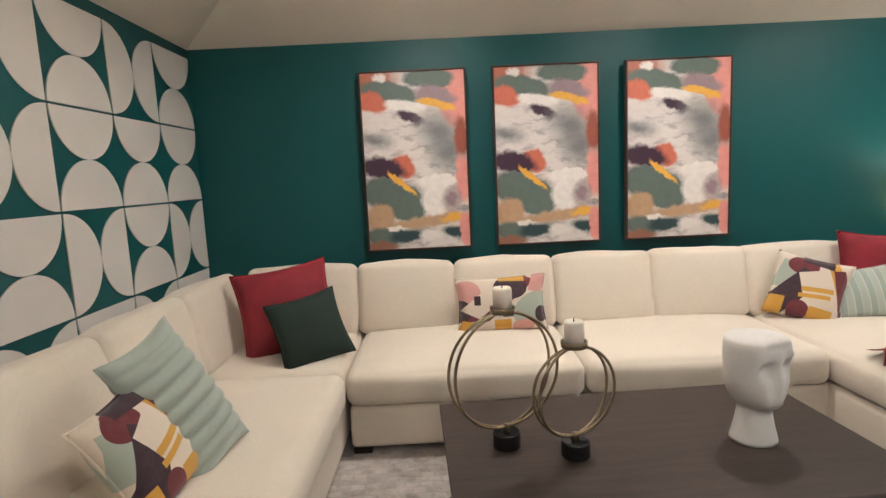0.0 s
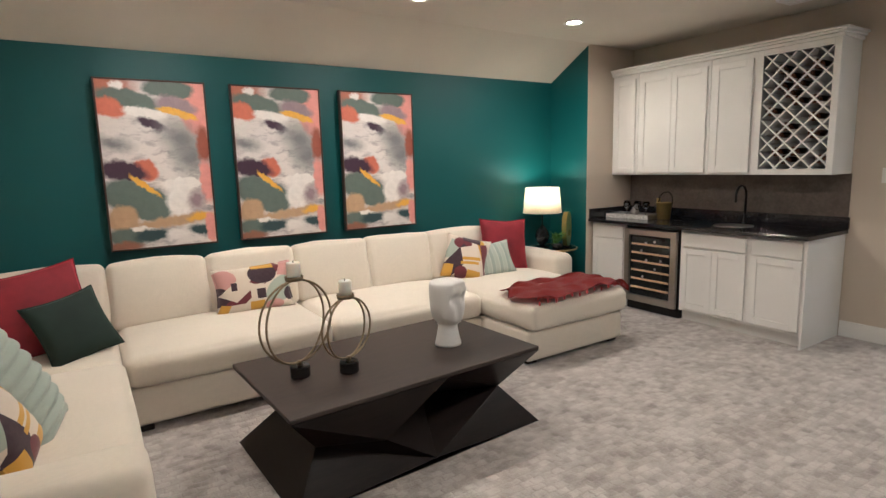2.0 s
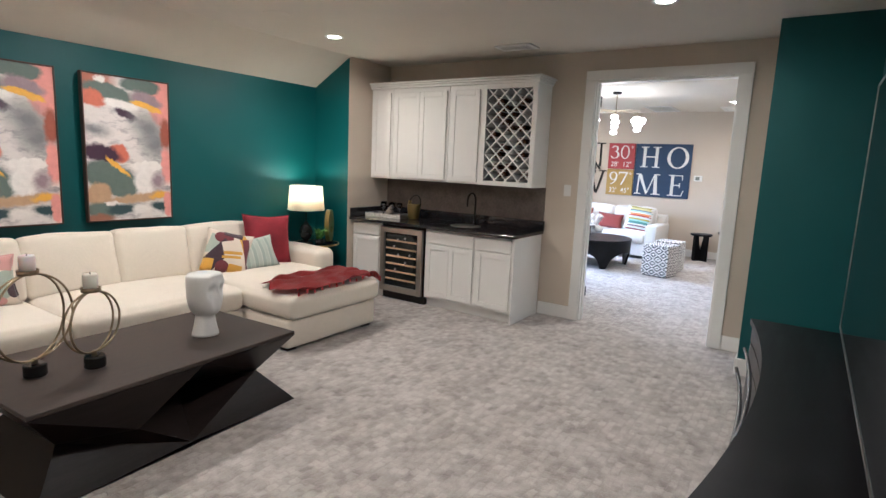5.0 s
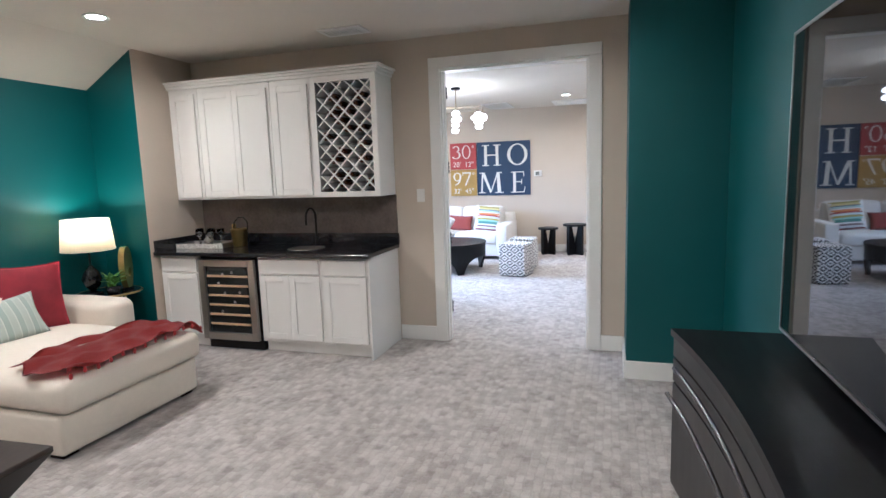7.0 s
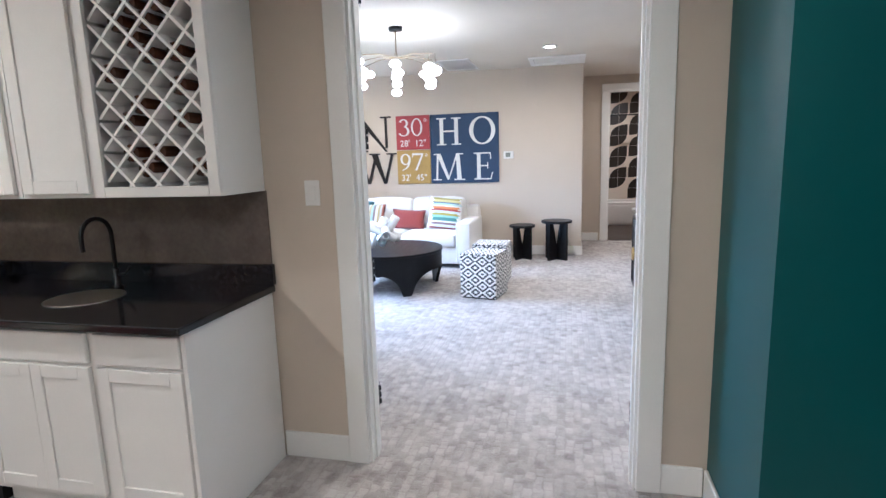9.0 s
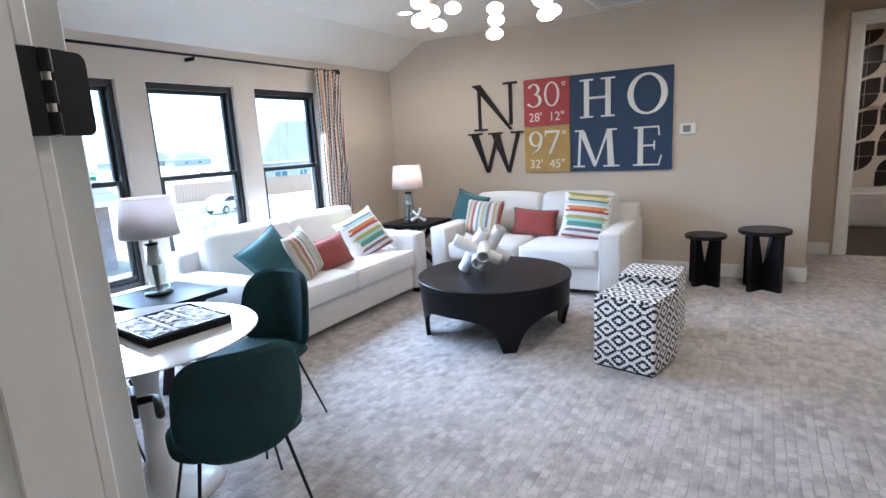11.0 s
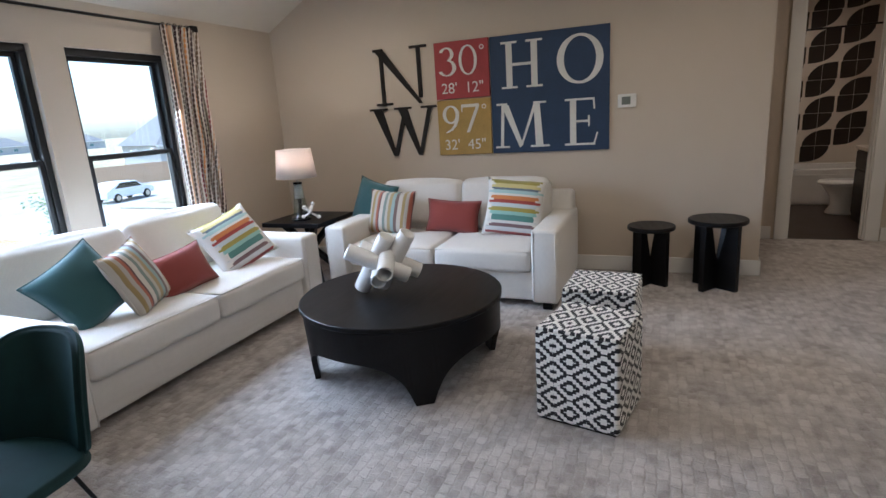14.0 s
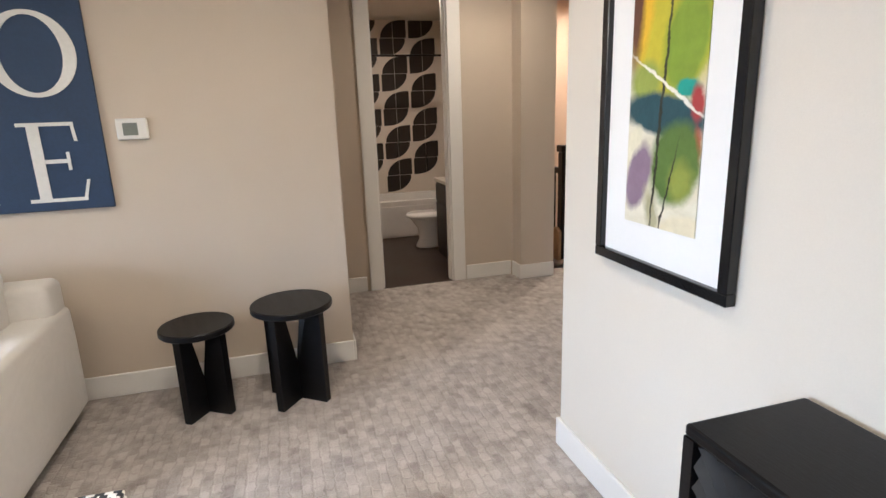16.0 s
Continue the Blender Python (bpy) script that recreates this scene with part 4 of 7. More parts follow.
for k, (a, b) in enumerate(((0, 1), (1, 2), (2, 3), (3, 0))):
    pa, pb = top[a].co, top[b].co
    mt, mb = (pa + pb) / 2, (bot[a].co + bot[b].co) / 2
    inward = Vector((-mt.x, -mt.y, 0)).normalized()
    long_side = k in (0, 2)
    if long_side:
        # each long side is folded into triangles that meet low in the middle, with a dark hollow to one side
        ft = bm.verts.new(mt + (pb - pa) * 0.06)
        low = bm.verts.new(mb + (pb - pa) * 0.02 + inward * 0.04 + Vector((0, 0, 0.0)))
        deep = bm.verts.new((mt + mb) / 2 + (pb - pa) * 0.10 + inward * 0.36)
        waist = bm.verts.new((mt + mb) / 2 - (pb - pa) * 0.17 + inward * 0.05 - Vector((0, 0, 0.03)))
        for f in ((top[a], ft, waist), (top[a], waist, corner[a]), (corner[a], waist, low), (corner[a], low, bot[a]), (ft, top[b], corner[b]), (ft, corner[b], deep), (ft, deep, waist), (waist, deep, low), (deep, corner[b], low), (corner[b], bot[b], low)):
            bm.faces.new(f)
    else:
        for f in ((top[a], top[b], corner[b]), (top[a], corner[b], corner[a]), (corner[a], corner[b], bot[b]), (corner[a], bot[b], bot[a])):
            bm.faces.new(f)
bm.faces.new(bot), bm.faces.new(top)
# same wood as the top; its shade is put into a darker colour
part("faceted_base", bm, DARK_WOOD, ct, "faceted base, its shade put into a darker colour")


# candle holders
def candle_stand(x, y, r, turn):
    top = thing("candle_holder", x, y, 0.461, turn, "brass double-ring candle holder on a black drum base, white candle", "candle holder", "ring candle holders")
    part("drum_base", lathe([(0.046, 0), (0.050, 0.004), (0.050, 0.055), (0.046, 0.060), (0.0, 0.060)], 32), BLACK_GLOSS, top, smooth=False)
    part("neck", lathe([(0.016, 0.060), (0.010, 0.075), (0.012, 0.085)], 16), BRONZE, top, smooth=True)
    zc = 0.078 + r
    part("ring", tube(ring_points(0, 0, zc, r, 56, -0.125), 0.0055, 8, closed=True), BRONZE, top, "polished brass ring", smooth=True)
    part("ring", tube(ring_points(0, 0, zc, r, 56, 0.125), 0.0055, 8, closed=True), BRONZE, top, "polished brass ring", smooth=True)
    zt = zc + r
    part("cup", lathe([(0.012, zt - 0.004), (0.044, zt), (0.046, zt + 0.022), (0.042, zt + 0.022), (0.040, zt + 0.004), (0.0, zt + 0.004)], 32), BRONZE, top, smooth=True)
    part("candle", lathe([(0.033, zt + 0.005), (0.034, zt + 0.085), (0.030, zt + 0.092), (0.010, zt + 0.090), (0.0, zt + 0.088)], 24), CANDLE, top, "white pillar candle", smooth=True)
    part("wick", lathe([(0.002, zt + 0.088), (0.002, zt + 0.10)], 6), BLACK_METAL, top)


candle_stand(0.278, 1.802, 0.212, 24)
candle_stand(0.508, 1.712, 0.158, 24)

# white head planter on the table, one plain shape
bm = bmesh.new()
prof = [(0.082, 0.0), (0.080, 0.012), (0.068, 0.06), (0.061, 0.10), (0.058, 0.125), (0.072, 0.133), (0.088, 0.150), (0.098, 0.17), (0.102, 0.19), (0.104, 0.21), (0.105, 0.23), (0.106, 0.25), (0.107, 0.27), (0.108, 0.29), (0.109, 0.31), (0.109, 0.33), (0.109, 0.35), (0.107, 0.37), (0.098, 0.382), (0.0, 0.378)]
lathe(prof, 72, bm, squash=0.94)
for v in bm.verts:
    x, y, z = v.co
    if z > 0.13:
        # a narrow jaw, a broad flat brow and a squared-off face
        jaw = 0.80 + 0.20 * min(1.0, (z - 0.13) / 0.10)
        x *= jaw
        if y < 0:
            y = max(y * 1.06, -0.088) * (0.90 + 0.10 * jaw)
            brow = 0.014 * math.exp(-((z - 0.325) / 0.020) ** 2) * math.exp(-(x / 0.085) ** 4)
            ridge = math.exp(-(x / 0.013) ** 2) * (0.034 * max(0.0, 1 - abs(z - 0.225) / 0.10) if z < 0.315 else 0.0)
            socket = -0.030 * math.exp(-((abs(x) - 0.043) / 0.026) ** 4 - ((z - 0.283) / 0.030) ** 4)
            mouth = 0.013 * math.exp(-(x / 0.022) ** 2) * (math.exp(-((z - 0.183) / 0.006) ** 2) + math.exp(-((z - 0.166) / 0.006) ** 2))
            y -= brow + ridge + socket + mouth
        v.co = (x, y, z)
head = tagged(part("head_planter", bm, WHITE_CERAMIC, smooth=True), "matt white ceramic stylised head vase on the coffee table", "vase")
head.matrix_basis = pose(1.168, 1.778, 0.461, 0, 0, 20)


# drum-shade lamps
def drum_lamp(x, y, z, r0, r1, hs, zs, base, shade, label, watts, color=(1.0, 0.72, 0.42)):
    top = thing("table_lamp", x, y, z, 0, label, "lamp")
    for nm, profile, mat in base:
        part(nm, lathe(profile, 32), mat, top, smooth=True)
    part("shade", lathe([(r0, zs), (r1, zs + hs), (r1 - 0.004, zs + hs), (r0 - 0.004, zs), (r0, zs)], 40), shade, top, "pale fabric drum shade", smooth=True)
    part("shade_ring", tube(ring_points(0, 0, zs + 0.006, r0 + 0.001, 40, plane="xy"), 0.0025, 6, closed=True), shade, top)
    part("shade_ring", tube(ring_points(0, 0, zs + hs - 0.006, r1 + 0.001, 40, plane="xy"), 0.0025, 6, closed=True), shade, top)
    part("harp", tube([(-r1 + 0.004, 0, zs + hs - 0.02), (0, 0, zs + hs - 0.025), (r1 - 0.004, 0, zs + hs - 0.02)], 0.002, 6), BLACK_METAL, top)
    part("bulb", lathe([(0.0, zs + 0.06), (0.020, zs + 0.07), (0.028, zs + 0.10), (0.020, zs + 0.13), (0.0, zs + 0.14)], 16), BULB_GLOW if watts else GLAZED, top, smooth=True)
    if watts:
        d = bpy.data.lights.new("lamp_bulb_light", "POINT")
        d.energy, d.color, d.shadow_soft_size = 2.5 * watts, color, 0.04
        new("lamp_bulb_light", d).matrix_world = pose(x, y, z + zs + 0.19)


black_base = [("foot", [(0.0, 0), (0.075, 0), (0.078, 0.012), (0.060, 0.020), (0.020, 0.028), (0.0, 0.028)], BLACK_GLOSS), ("body", [(0.018, 0.028), (0.060, 0.07), (0.078, 0.13), (0.060, 0.19), (0.022, 0.235), (0.016, 0.25)], BLACK_GLOSS), ("stem", [(0.008, 0.25), (0.008, 0.48)], BLACK_METAL)]
drum_lamp(3.535, 3.50, 0.60, 0.205, 0.180, 0.27, 0.38, black_base, SHADE_A, "black ceramic table lamp with a white drum shade, lit", 0.5)
drum_lamp(-1.035, 0.80, 0.55, 0.225, 0.20, 0.27, 0.40, black_base, SHADE_A, "black ceramic table lamp with a white drum shade, lit", 0.9)


def round_table(x, y, r, z, label):
    top = thing("side_table", x, y, 0, 0, label, "side table")
    part("tabletop", lathe([(0.0, z - 0.018), (r - 0.006, z - 0.018), (r - 0.006, z - 0.002), (0.0, z - 0.002)], 48), BLACK_GLOSS, top, "glossy black top")
    part("rim", tube(ring_points(0, 0, z - 0.010, r, 48, plane="xy"), 0.009, 8, closed=True), GOLD, top, "thin gold rim", smooth=True)
    for k in range(3):
        a = 2 * math.pi * k / 3 + 0.4
        part("leg", tube([((r - 0.05) * math.cos(a), (r - 0.05) * math.sin(a), z - 0.02), ((r - 0.09) * math.cos(a), (r - 0.09) * math.sin(a), 0.0)], 0.009, 8), GOLD, top, "gold leg", smooth=True)
    part("foot_ring", tube(ring_points(0, 0, 0.12, r - 0.083, 40, plane="xy"), 0.006, 8, closed=True), GOLD, top, smooth=True)


round_table(-0.95, 0.68, 0.325, 0.55, "round black side table with a gold rim by the sofa arm")
round_table(3.66, 3.46, 0.25, 0.60, "round black side table with a gold rim in the corner")

# plant and gold sculpture beside the lamp
pot = thing("potted_plant", 3.56, 3.30, 0.60, 0, "small leafy green plant in a dark pot", "plant")
part("pot", lathe([(0.0, 0), (0.045, 0), (0.060, 0.07), (0.056, 0.07), (0.0, 0.06)], 24), BLACK_GLOSS, pot, smooth=True)
rng = random.Random(4)
for k in range(34):
    a, el, ln = rng.uniform(0, 6.28), rng.uniform(0.2, 1.3), rng.uniform(0.07, 0.13)
    bm = bmesh.new()
    pts = []
    for i in range(5):
        f = i / 4
        wd = 0.020 * math.sin(math.pi * min(0.98, f + 0.08))
        pts.append((f * ln, wd, 0.02 * math.sin(f * 2.4)))
    vs = [(bm.verts.new((x, -w, z)), bm.verts.new((x, 0, z + 0.004)), bm.verts.new((x, w, z))) for x, w, z in pts]
    for p, q in zip(vs, vs[1:]):
        bm.faces.new((p[0], p[1], q[1], q[0])), bm.faces.new((p[1], p[2], q[2], q[1]))
    part("leaf", bm, LEAF, pot, smooth=True, m=pose(rng.uniform(-0.025, 0.025), rng.uniform(-0.025, 0.025), 0.06 + rng.uniform(0, 0.07), 0, 0, math.degrees(a)) @ pose(0, 0, 0, 0, -math.degrees(el) * 0.8, 0))
bm = bmesh.new()
outer, hole = [], []
for i in range(36):
    a = 2 * math.pi * i / 36
    outer.append((0.085 * math.cos(a) * (1 + 0.10 * math.sin(a)), 0.19 + 0.19 * math.sin(a)))
    hole.append((0.012 + 0.030 * math.cos(a), 0.15 + 0.042 * math.sin(a)))
va = [[bm.verts.new((u, h, v)) for u, v in ring] for ring in (outer, hole) for h in (-0.025, 0.025)]
for i in range(36):
    j = (i + 1) % 36
    bm.faces.new((va[0][i], va[0][j], va[2][j], va[2][i])), bm.faces.new((va[1][i], va[1][j], va[3][j], va[3][i]))
    bm.faces.new((va[0][i], va[0][j], va[1][j], va[1][i])), bm.faces.new((va[2][i], va[2][j], va[3][j], va[3][i]))
sculpt = thing("gold_sculpture", 3.76, 3.36, 0.60, 25, "hammered gold pebble sculpture with a round hole", "sculpture")
part("plinth", boxed(-0.05, 0.05, -0.035, 0.035, 0, 0.02, 0.003, 1), BLACK_GLOSS, sculpt)
part("pebble", bm, GOLD, sculpt, m=pose(0, 0, 0.005), smooth=False)


# ---- wet bar ----
FX = 4.05
def shaker(parent, name, y0, y1, z0, z1, x, rail=0.055, deep=0.02):
    """A framed door or drawer front that faces -x."""
    bm = bmesh.new()
    box(bm, x - deep, x, y0, y0 + rail, z0, z1, 0.002, 1), box(bm, x - deep, x, y1 - rail, y1, z0, z1, 0.002, 1)
    box(bm, x - deep, x, y0 + rail, y1 - rail, z0, z0 + rail, 0.002, 1), box(bm, x - deep, x, y0 + rail, y1 - rail, z1 - rail, z1, 0.002, 1)
    box(bm, x - deep + 0.009, x, y0 + rail, y1 - rail, z0 + rail, z1 - rail)
    return part(name, bm, CABINET, parent)


def base_unit(y0, y1, doors, label):
    top = thing("base_cabinet", FX, (y0 + y1) / 2, 0, 0, label, "cabinet", "wet bar base cabinets")
    a, b = y0 - (y0 + y1) / 2, y1 - (y0 + y1) / 2
    bm = bmesh.new()
    box(bm, 0, 0.61, a, b, 0.10, 0.868)
    box(bm, 0.06, 0.61, a, b, 0.0, 0.10)
    part("body", bm, CABINET, top)
    part("drawer_front", boxed(-0.02, -0.001, a + 0.02, b - 0.02, 0.715, 0.845, 0.004, 1), CABINET, top)
    n = doors
    wd = (b - a - 0.04) / n
    for i in range(n):
        shaker(top, "door", a + 0.02 + i * wd + (0.001 if i else 0), a + 0.02 + (i + 1) * wd, 0.13, 0.70, -0.001)
    return top


base_unit(1.122, 1.555, 1, "white shaker base cabinet at the end of the bar")
base_unit(1.555, 2.185, 2, "white shaker sink cabinet with two doors")
base_unit(2.815, 3.25, 1, "white shaker base cabinet beside the wine fridge")
end_panel = thing("cabinet_end_panel", 4.02, 1.112, 0, 0, "white painted end panel of the bar", "cabinet")
part("panel", boxed(0.0, 0.64, -0.01, 0.009, 0, 0.868, 0.002, 1), CABINET, end_panel)
bm = bmesh.new()
top = thing("countertop", 4.35, 2.172, 0.87, 0, "polished black granite worktop with a low upstand", "worktop")
part("slab", boxed(-0.375, 0.315, -1.087, 1.085, 0.0, 0.032, 0.006, 2), GRANITE, top)
part("upstand", boxed(0.295, 0.325, -1.087, 1.085, 0.033, 0.135, 0.003, 1), GRANITE, top)
part("upstand", boxed(-0.36, 0.294, 1.057, 1.086, 0.033, 0.135, 0.003, 1), GRANITE, top)
bm = bmesh.new()
splash = shell("backsplash", boxed(4.668, 4.679, 1.10, 3.257, 1.004, 1.36), STONE_SPLASH, label="brown slate-look tile backsplash")

# wine fridge
fr = thing("wine_fridge", FX, 2.50, 0, 0, "stainless steel wine fridge with beech shelves behind dark glass", "fridge")
part("body", boxed(0.0, 0.58, -0.296, 0.296, 0.09, 0.860), BLACK_METAL, fr)
part("plinth", boxed(0.03, 0.58, -0.296, 0.296, 0.0, 0.089), BLACK_METAL, fr, "black plinth")
door = new("door")
door.parent = fr
for b in ((-0.292, -0.232, 0.10, 0.835), (0.232, 0.292, 0.10, 0.835), (-0.231, 0.231, 0.10, 0.165), (-0.231, 0.231, 0.775, 0.835)):
    part("door_frame", boxed(-0.045, -0.005, b[0], b[1], b[2], b[3], 0.002, 1), STEEL, door, "brushed steel frame")
part("glass", boxed(-0.022, -0.012, -0.231, 0.231, 0.166, 0.774), FRIDGE_GLASS, door, "dark tinted glass")
for i in range(6):
    z = 0.235 + i * 0.088
    part("shelf_front", boxed(-0.034, -0.0225, -0.215, 0.215, z, z + 0.020, 0.002, 1), SHELF_WOOD, fr, "beech shelf front")
for i, (yy, zz) in enumerate(((-0.05, 0.72), (0.05, 0.70), (0.10, 0.62), (-0.12, 0.54), (0.04, 0.53), (-0.06, 0.45), (0.08, 0.36))):
    part("bottle_end", lathe([(0.0, 0), (0.012, 0.0), (0.012, 0.006), (0.0, 0.006)], 12), STEEL, fr, m=pose(-0.023, yy, zz, 0, -90, 0))

# upper cabinets
UX = 4.35


def upper(y0, y1, doors, label):
    top = thing("upper_cabinet", UX, (y0 + y1) / 2, 1.36, 0, label, "cabinet", "wet bar upper cabinets")
    a, b = y0 - (y0 + y1) / 2, y1 - (y0 + y1) / 2
    part("body", boxed(0, 0.325, a, b, 0, 1.035), CABINET, top)
    wd = (b - a - 0.05) / doors
    for i in range(doors):
        shaker(top, "door", a + 0.025 + i * wd, a + 0.025 + (i + 1) * wd - 0.002, 0.02, 0.985, -0.001, rail=0.058)
    return top


upper(2.935, 3.257, 1, "narrow white shaker wall cabinet, closed")
upper(2.15, 2.93, 2, "white shaker wall cabinet with two closed doors")
upper(1.735, 2.145, 1, "white shaker wall cabinet, closed")
rack = thing("wine_rack", UX, 1.416, 1.36, 0, "white lattice wine rack cabinet half filled with bottles", "wine rack")
RY = 0.31
for b in ((0, 0.325, -RY, -RY + 0.02, 0, 1.035), (0, 0.325, RY - 0.02, RY, 0, 1.035), (0, 0.325, -RY + 0.02, RY - 0.02, 0, 0.02), (0, 0.325, -RY + 0.02, RY - 0.02, 1.015, 1.035), (0.31, 0.325, -RY + 0.02, RY - 0.02, 0.02, 1.015)):
    part("carcass_panel", boxed(*b), CABINET, rack)
for b in ((-0.02, -0.001, -RY, -RY + 0.05, 0, 1.035), (-0.02, -0.001, RY - 0.05, RY, 0, 1.035), (-0.02, -0.001, -RY + 0.05, RY - 0.05, 0, 0.045), (-0.02, -0.001, -RY + 0.05, RY - 0.05, 0.985, 1.035)):
    part("face_frame", boxed(*b, 0.002, 1), CABINET, rack)
iy, z_lo, z_hi = RY - 0.05, 0.045, 0.985
step = 0.135
for sgn in (1, -1):
    c = -3.0
    while c < 3.0:
        # the slat lies on z = z0 + sgn * y + c
        ends = []
        for y in (-iy, iy):
            z = 0.495 + sgn * y + c
            if z_lo <= z <= z_hi:
                ends.append((y, z))
        for z in (z_lo, z_hi):
            y = sgn * (z - 0.495 - c)
            if -iy < y < iy:
                ends.append((y, z))
        if len(ends) >= 2:
            (ya, za), (yb, zb) = ends[0], ends[1]
            ln = math.hypot(yb - ya, zb - za)
            if ln > 0.03:
                off = 0.0 if sgn > 0 else 0.004
                part("lattice_slat", boxed(0.002 + off, 0.30, -ln / 2, ln / 2, -0.006, 0.006), CABINET, rack, m=pose(0, (ya + yb) / 2, (za + zb) / 2, math.degrees(math.atan2(zb - za, yb - ya)), 0, 0))
        c += step
bottle_bm = lathe([(0.0, 0.0), (0.038, 0.0), (0.040, 0.004), (0.040, 0.19), (0.030, 0.215), (0.014, 0.24), (0.0135, 0.272), (0.0, 0.272)], 16)
first_bottle = None
cells = [(-0.19, 0.90), (-0.10, 0.86), (0.06, 0.86), (0.13, 0.90), (-0.05, 0.79), (0.02, 0.72), (0.15, 0.75), (-0.12, 0.64), (0.10, 0.64), (-0.02, 0.57), (0.17, 0.56), (-0.17, 0.49), (0.04, 0.42), (-0.10, 0.35), (0.12, 0.34), (0.18, 0.20), (-0.03, 0.20), (-0.16, 0.12), (0.05, 0.12)]
lattice = [(y, z) for i in range(-8, 9) for j in range(-8, 9) for y, z in [((i - j) * step / 2, 0.495 - 3.0 % step + (i + j) * step / 2)]]
used = set()
for y, z in cells:
    by, bz = min(((a, b) for a, b in lattice if abs(a) < iy - 0.05 and z_lo + 0.05 < b < z_hi - 0.05), key=lambda p: (p[0] - y) ** 2 + (p[1] - z) ** 2)
    if (round(by, 3), round(bz, 3)) in used:
        continue
    used.add((round(by, 3), round(bz, 3)))
    w = thing("wine_bottle", UX + 0.30, 1.416 + by, 1.36 + bz - 0.028, 0, "dark wine bottle lying in the lattice rack", "bottle", "bottles in the wine rack")
    w.matrix_basis = pose(UX + 0.018, 1.416 + by, 1.36 + bz - 0.005, 0, 90, 0)
    if first_bottle is None:
        g = part("glass", bottle_bm, BOTTLE, w, smooth=True)
        c = part("capsule", lathe([(0.0150, 0.235), (0.0150, 0.274), (0.0, 0.2745)], 14), FOIL, w, "foil capsule", smooth=True)
        first_bottle = (g.data, c.data)
    else:
        for nm, me in zip(("glass", "capsule"), first_bottle):
            new(nm, me).parent = w
crown = thing("crown_moulding", UX, 2.178, 2.395, 0, "white stepped crown moulding on the wall cabinets", "moulding")
bm = bmesh.new()
for (o, z0, z1) in ((0.012, 0.0, 0.028), (0.026, 0.028, 0.05), (0.044, 0.05, 0.068)):
    box(bm, -0.02 - o, 0.325, -1.078 - o, 1.079, z0, z1, 0.004, 1)
part("moulding", bm, CABINET, crown)

# bar tap, sink, tray and ice bucket
tap = thing("bar_tap", 4.52, 1.86, 0.902, 0, "matt black gooseneck bar tap", "tap")
part("base", lathe([(0.0, 0), (0.026, 0), (0.026, 0.012), (0.016, 0.02), (0.014, 0.10), (0.0, 0.10)], 20), BLACK_METAL, tap, smooth=True)
neck = [(0, 0, 0.09)] + [(-0.085 + 0.085 * math.cos(a), 0, 0.27 + 0.085 * math.sin(a)) for a in [math.pi * i / 12 for i in range(13)]] + [(-0.17, 0, 0.21)]
part("spout", tube(neck, 0.011, 10), BLACK_METAL, tap, smooth=True)
part("lever", tube([(0, -0.015, 0.07), (0, -0.055, 0.075), (0, -0.085, 0.11)], 0.006, 8), BLACK_METAL, tap, smooth=True)
sink = thing("bar_sink", 4.33, 1.86, 0.9021, 0, "small round stainless bar sink set in the worktop", "sink")
part("rim", lathe([(0.15, 0.0), (0.165, 0.0), (0.165, 0.003), (0.15, 0.004)], 40), STEEL, sink, smooth=True)
part("bowl", lathe([(0.15, 0.003), (0.10, 0.0015), (0.02, 0.0008), (0.0, 0.0008)], 40), STEEL, sink, smooth=True)
tray = thing("serving_tray", 4.37, 2.975, 0.902, 4, "silver patterned serving tray with low sides", "tray")
part("floor", boxed(-0.13, 0.13, -0.25, 0.25, 0, 0.012), SILVER, tray)
for b in ((-0.135, -0.125, -0.255, 0.255), (0.125, 0.135, -0.255, 0.255), (-0.124, 0.124, -0.255, -0.245), (-0.124, 0.124, 0.245, 0.255)):
    part("side", boxed(b[0], b[1], b[2], b[3], 0, 0.045, 0.002, 1), plain("etched_bone", (0.55, 0.53, 0.50), 0.4, var=0.6, scale=60, fine=160) if b[0] == -0.135 else SILVER, tray)
bucket = thing("ice_bucket", 4.44, 2.655, 0.902, 0, "brass ice bucket with a black hoop handle", "ice bucket")
part("pail", lathe([(0.0, 0), (0.062, 0), (0.066, 0.01), (0.080, 0.165), (0.082, 0.17), (0.076, 0.17), (0.060, 0.012), (0.0, 0.012)], 36), GOLD, bucket, smooth=True)
part("hoop", tube([(0.02, -0.08, 0.15), (0.03, -0.075, 0.23), (0.04, -0.03, 0.275), (0.04, 0.03, 0.275), (0.03, 0.075, 0.23), (0.02, 0.08, 0.15)], 0.006, 8), BLACK_METAL, bucket, smooth=True)
shaker_cup = thing("brass_cylinder", 4.55, 2.80, 0.902, 0, "slim brass bottle stopper cylinder", "bar tool")
part("tube", lathe([(0.0, 0), (0.020, 0), (0.020, 0.20), (0.016, 0.205), (0.0, 0.205)], 20), GOLD, shaker_cup, smooth=True)
goblet = lathe([(0.0, 0), (0.032, 0), (0.030, 0.003), (0.005, 0.008), (0.004, 0.07), (0.020, 0.085), (0.036, 0.115), (0.034, 0.16), (0.032, 0.16), (0.033, 0.115), (0.018, 0.088), (0.0, 0.08)], 24)
gob0 = None
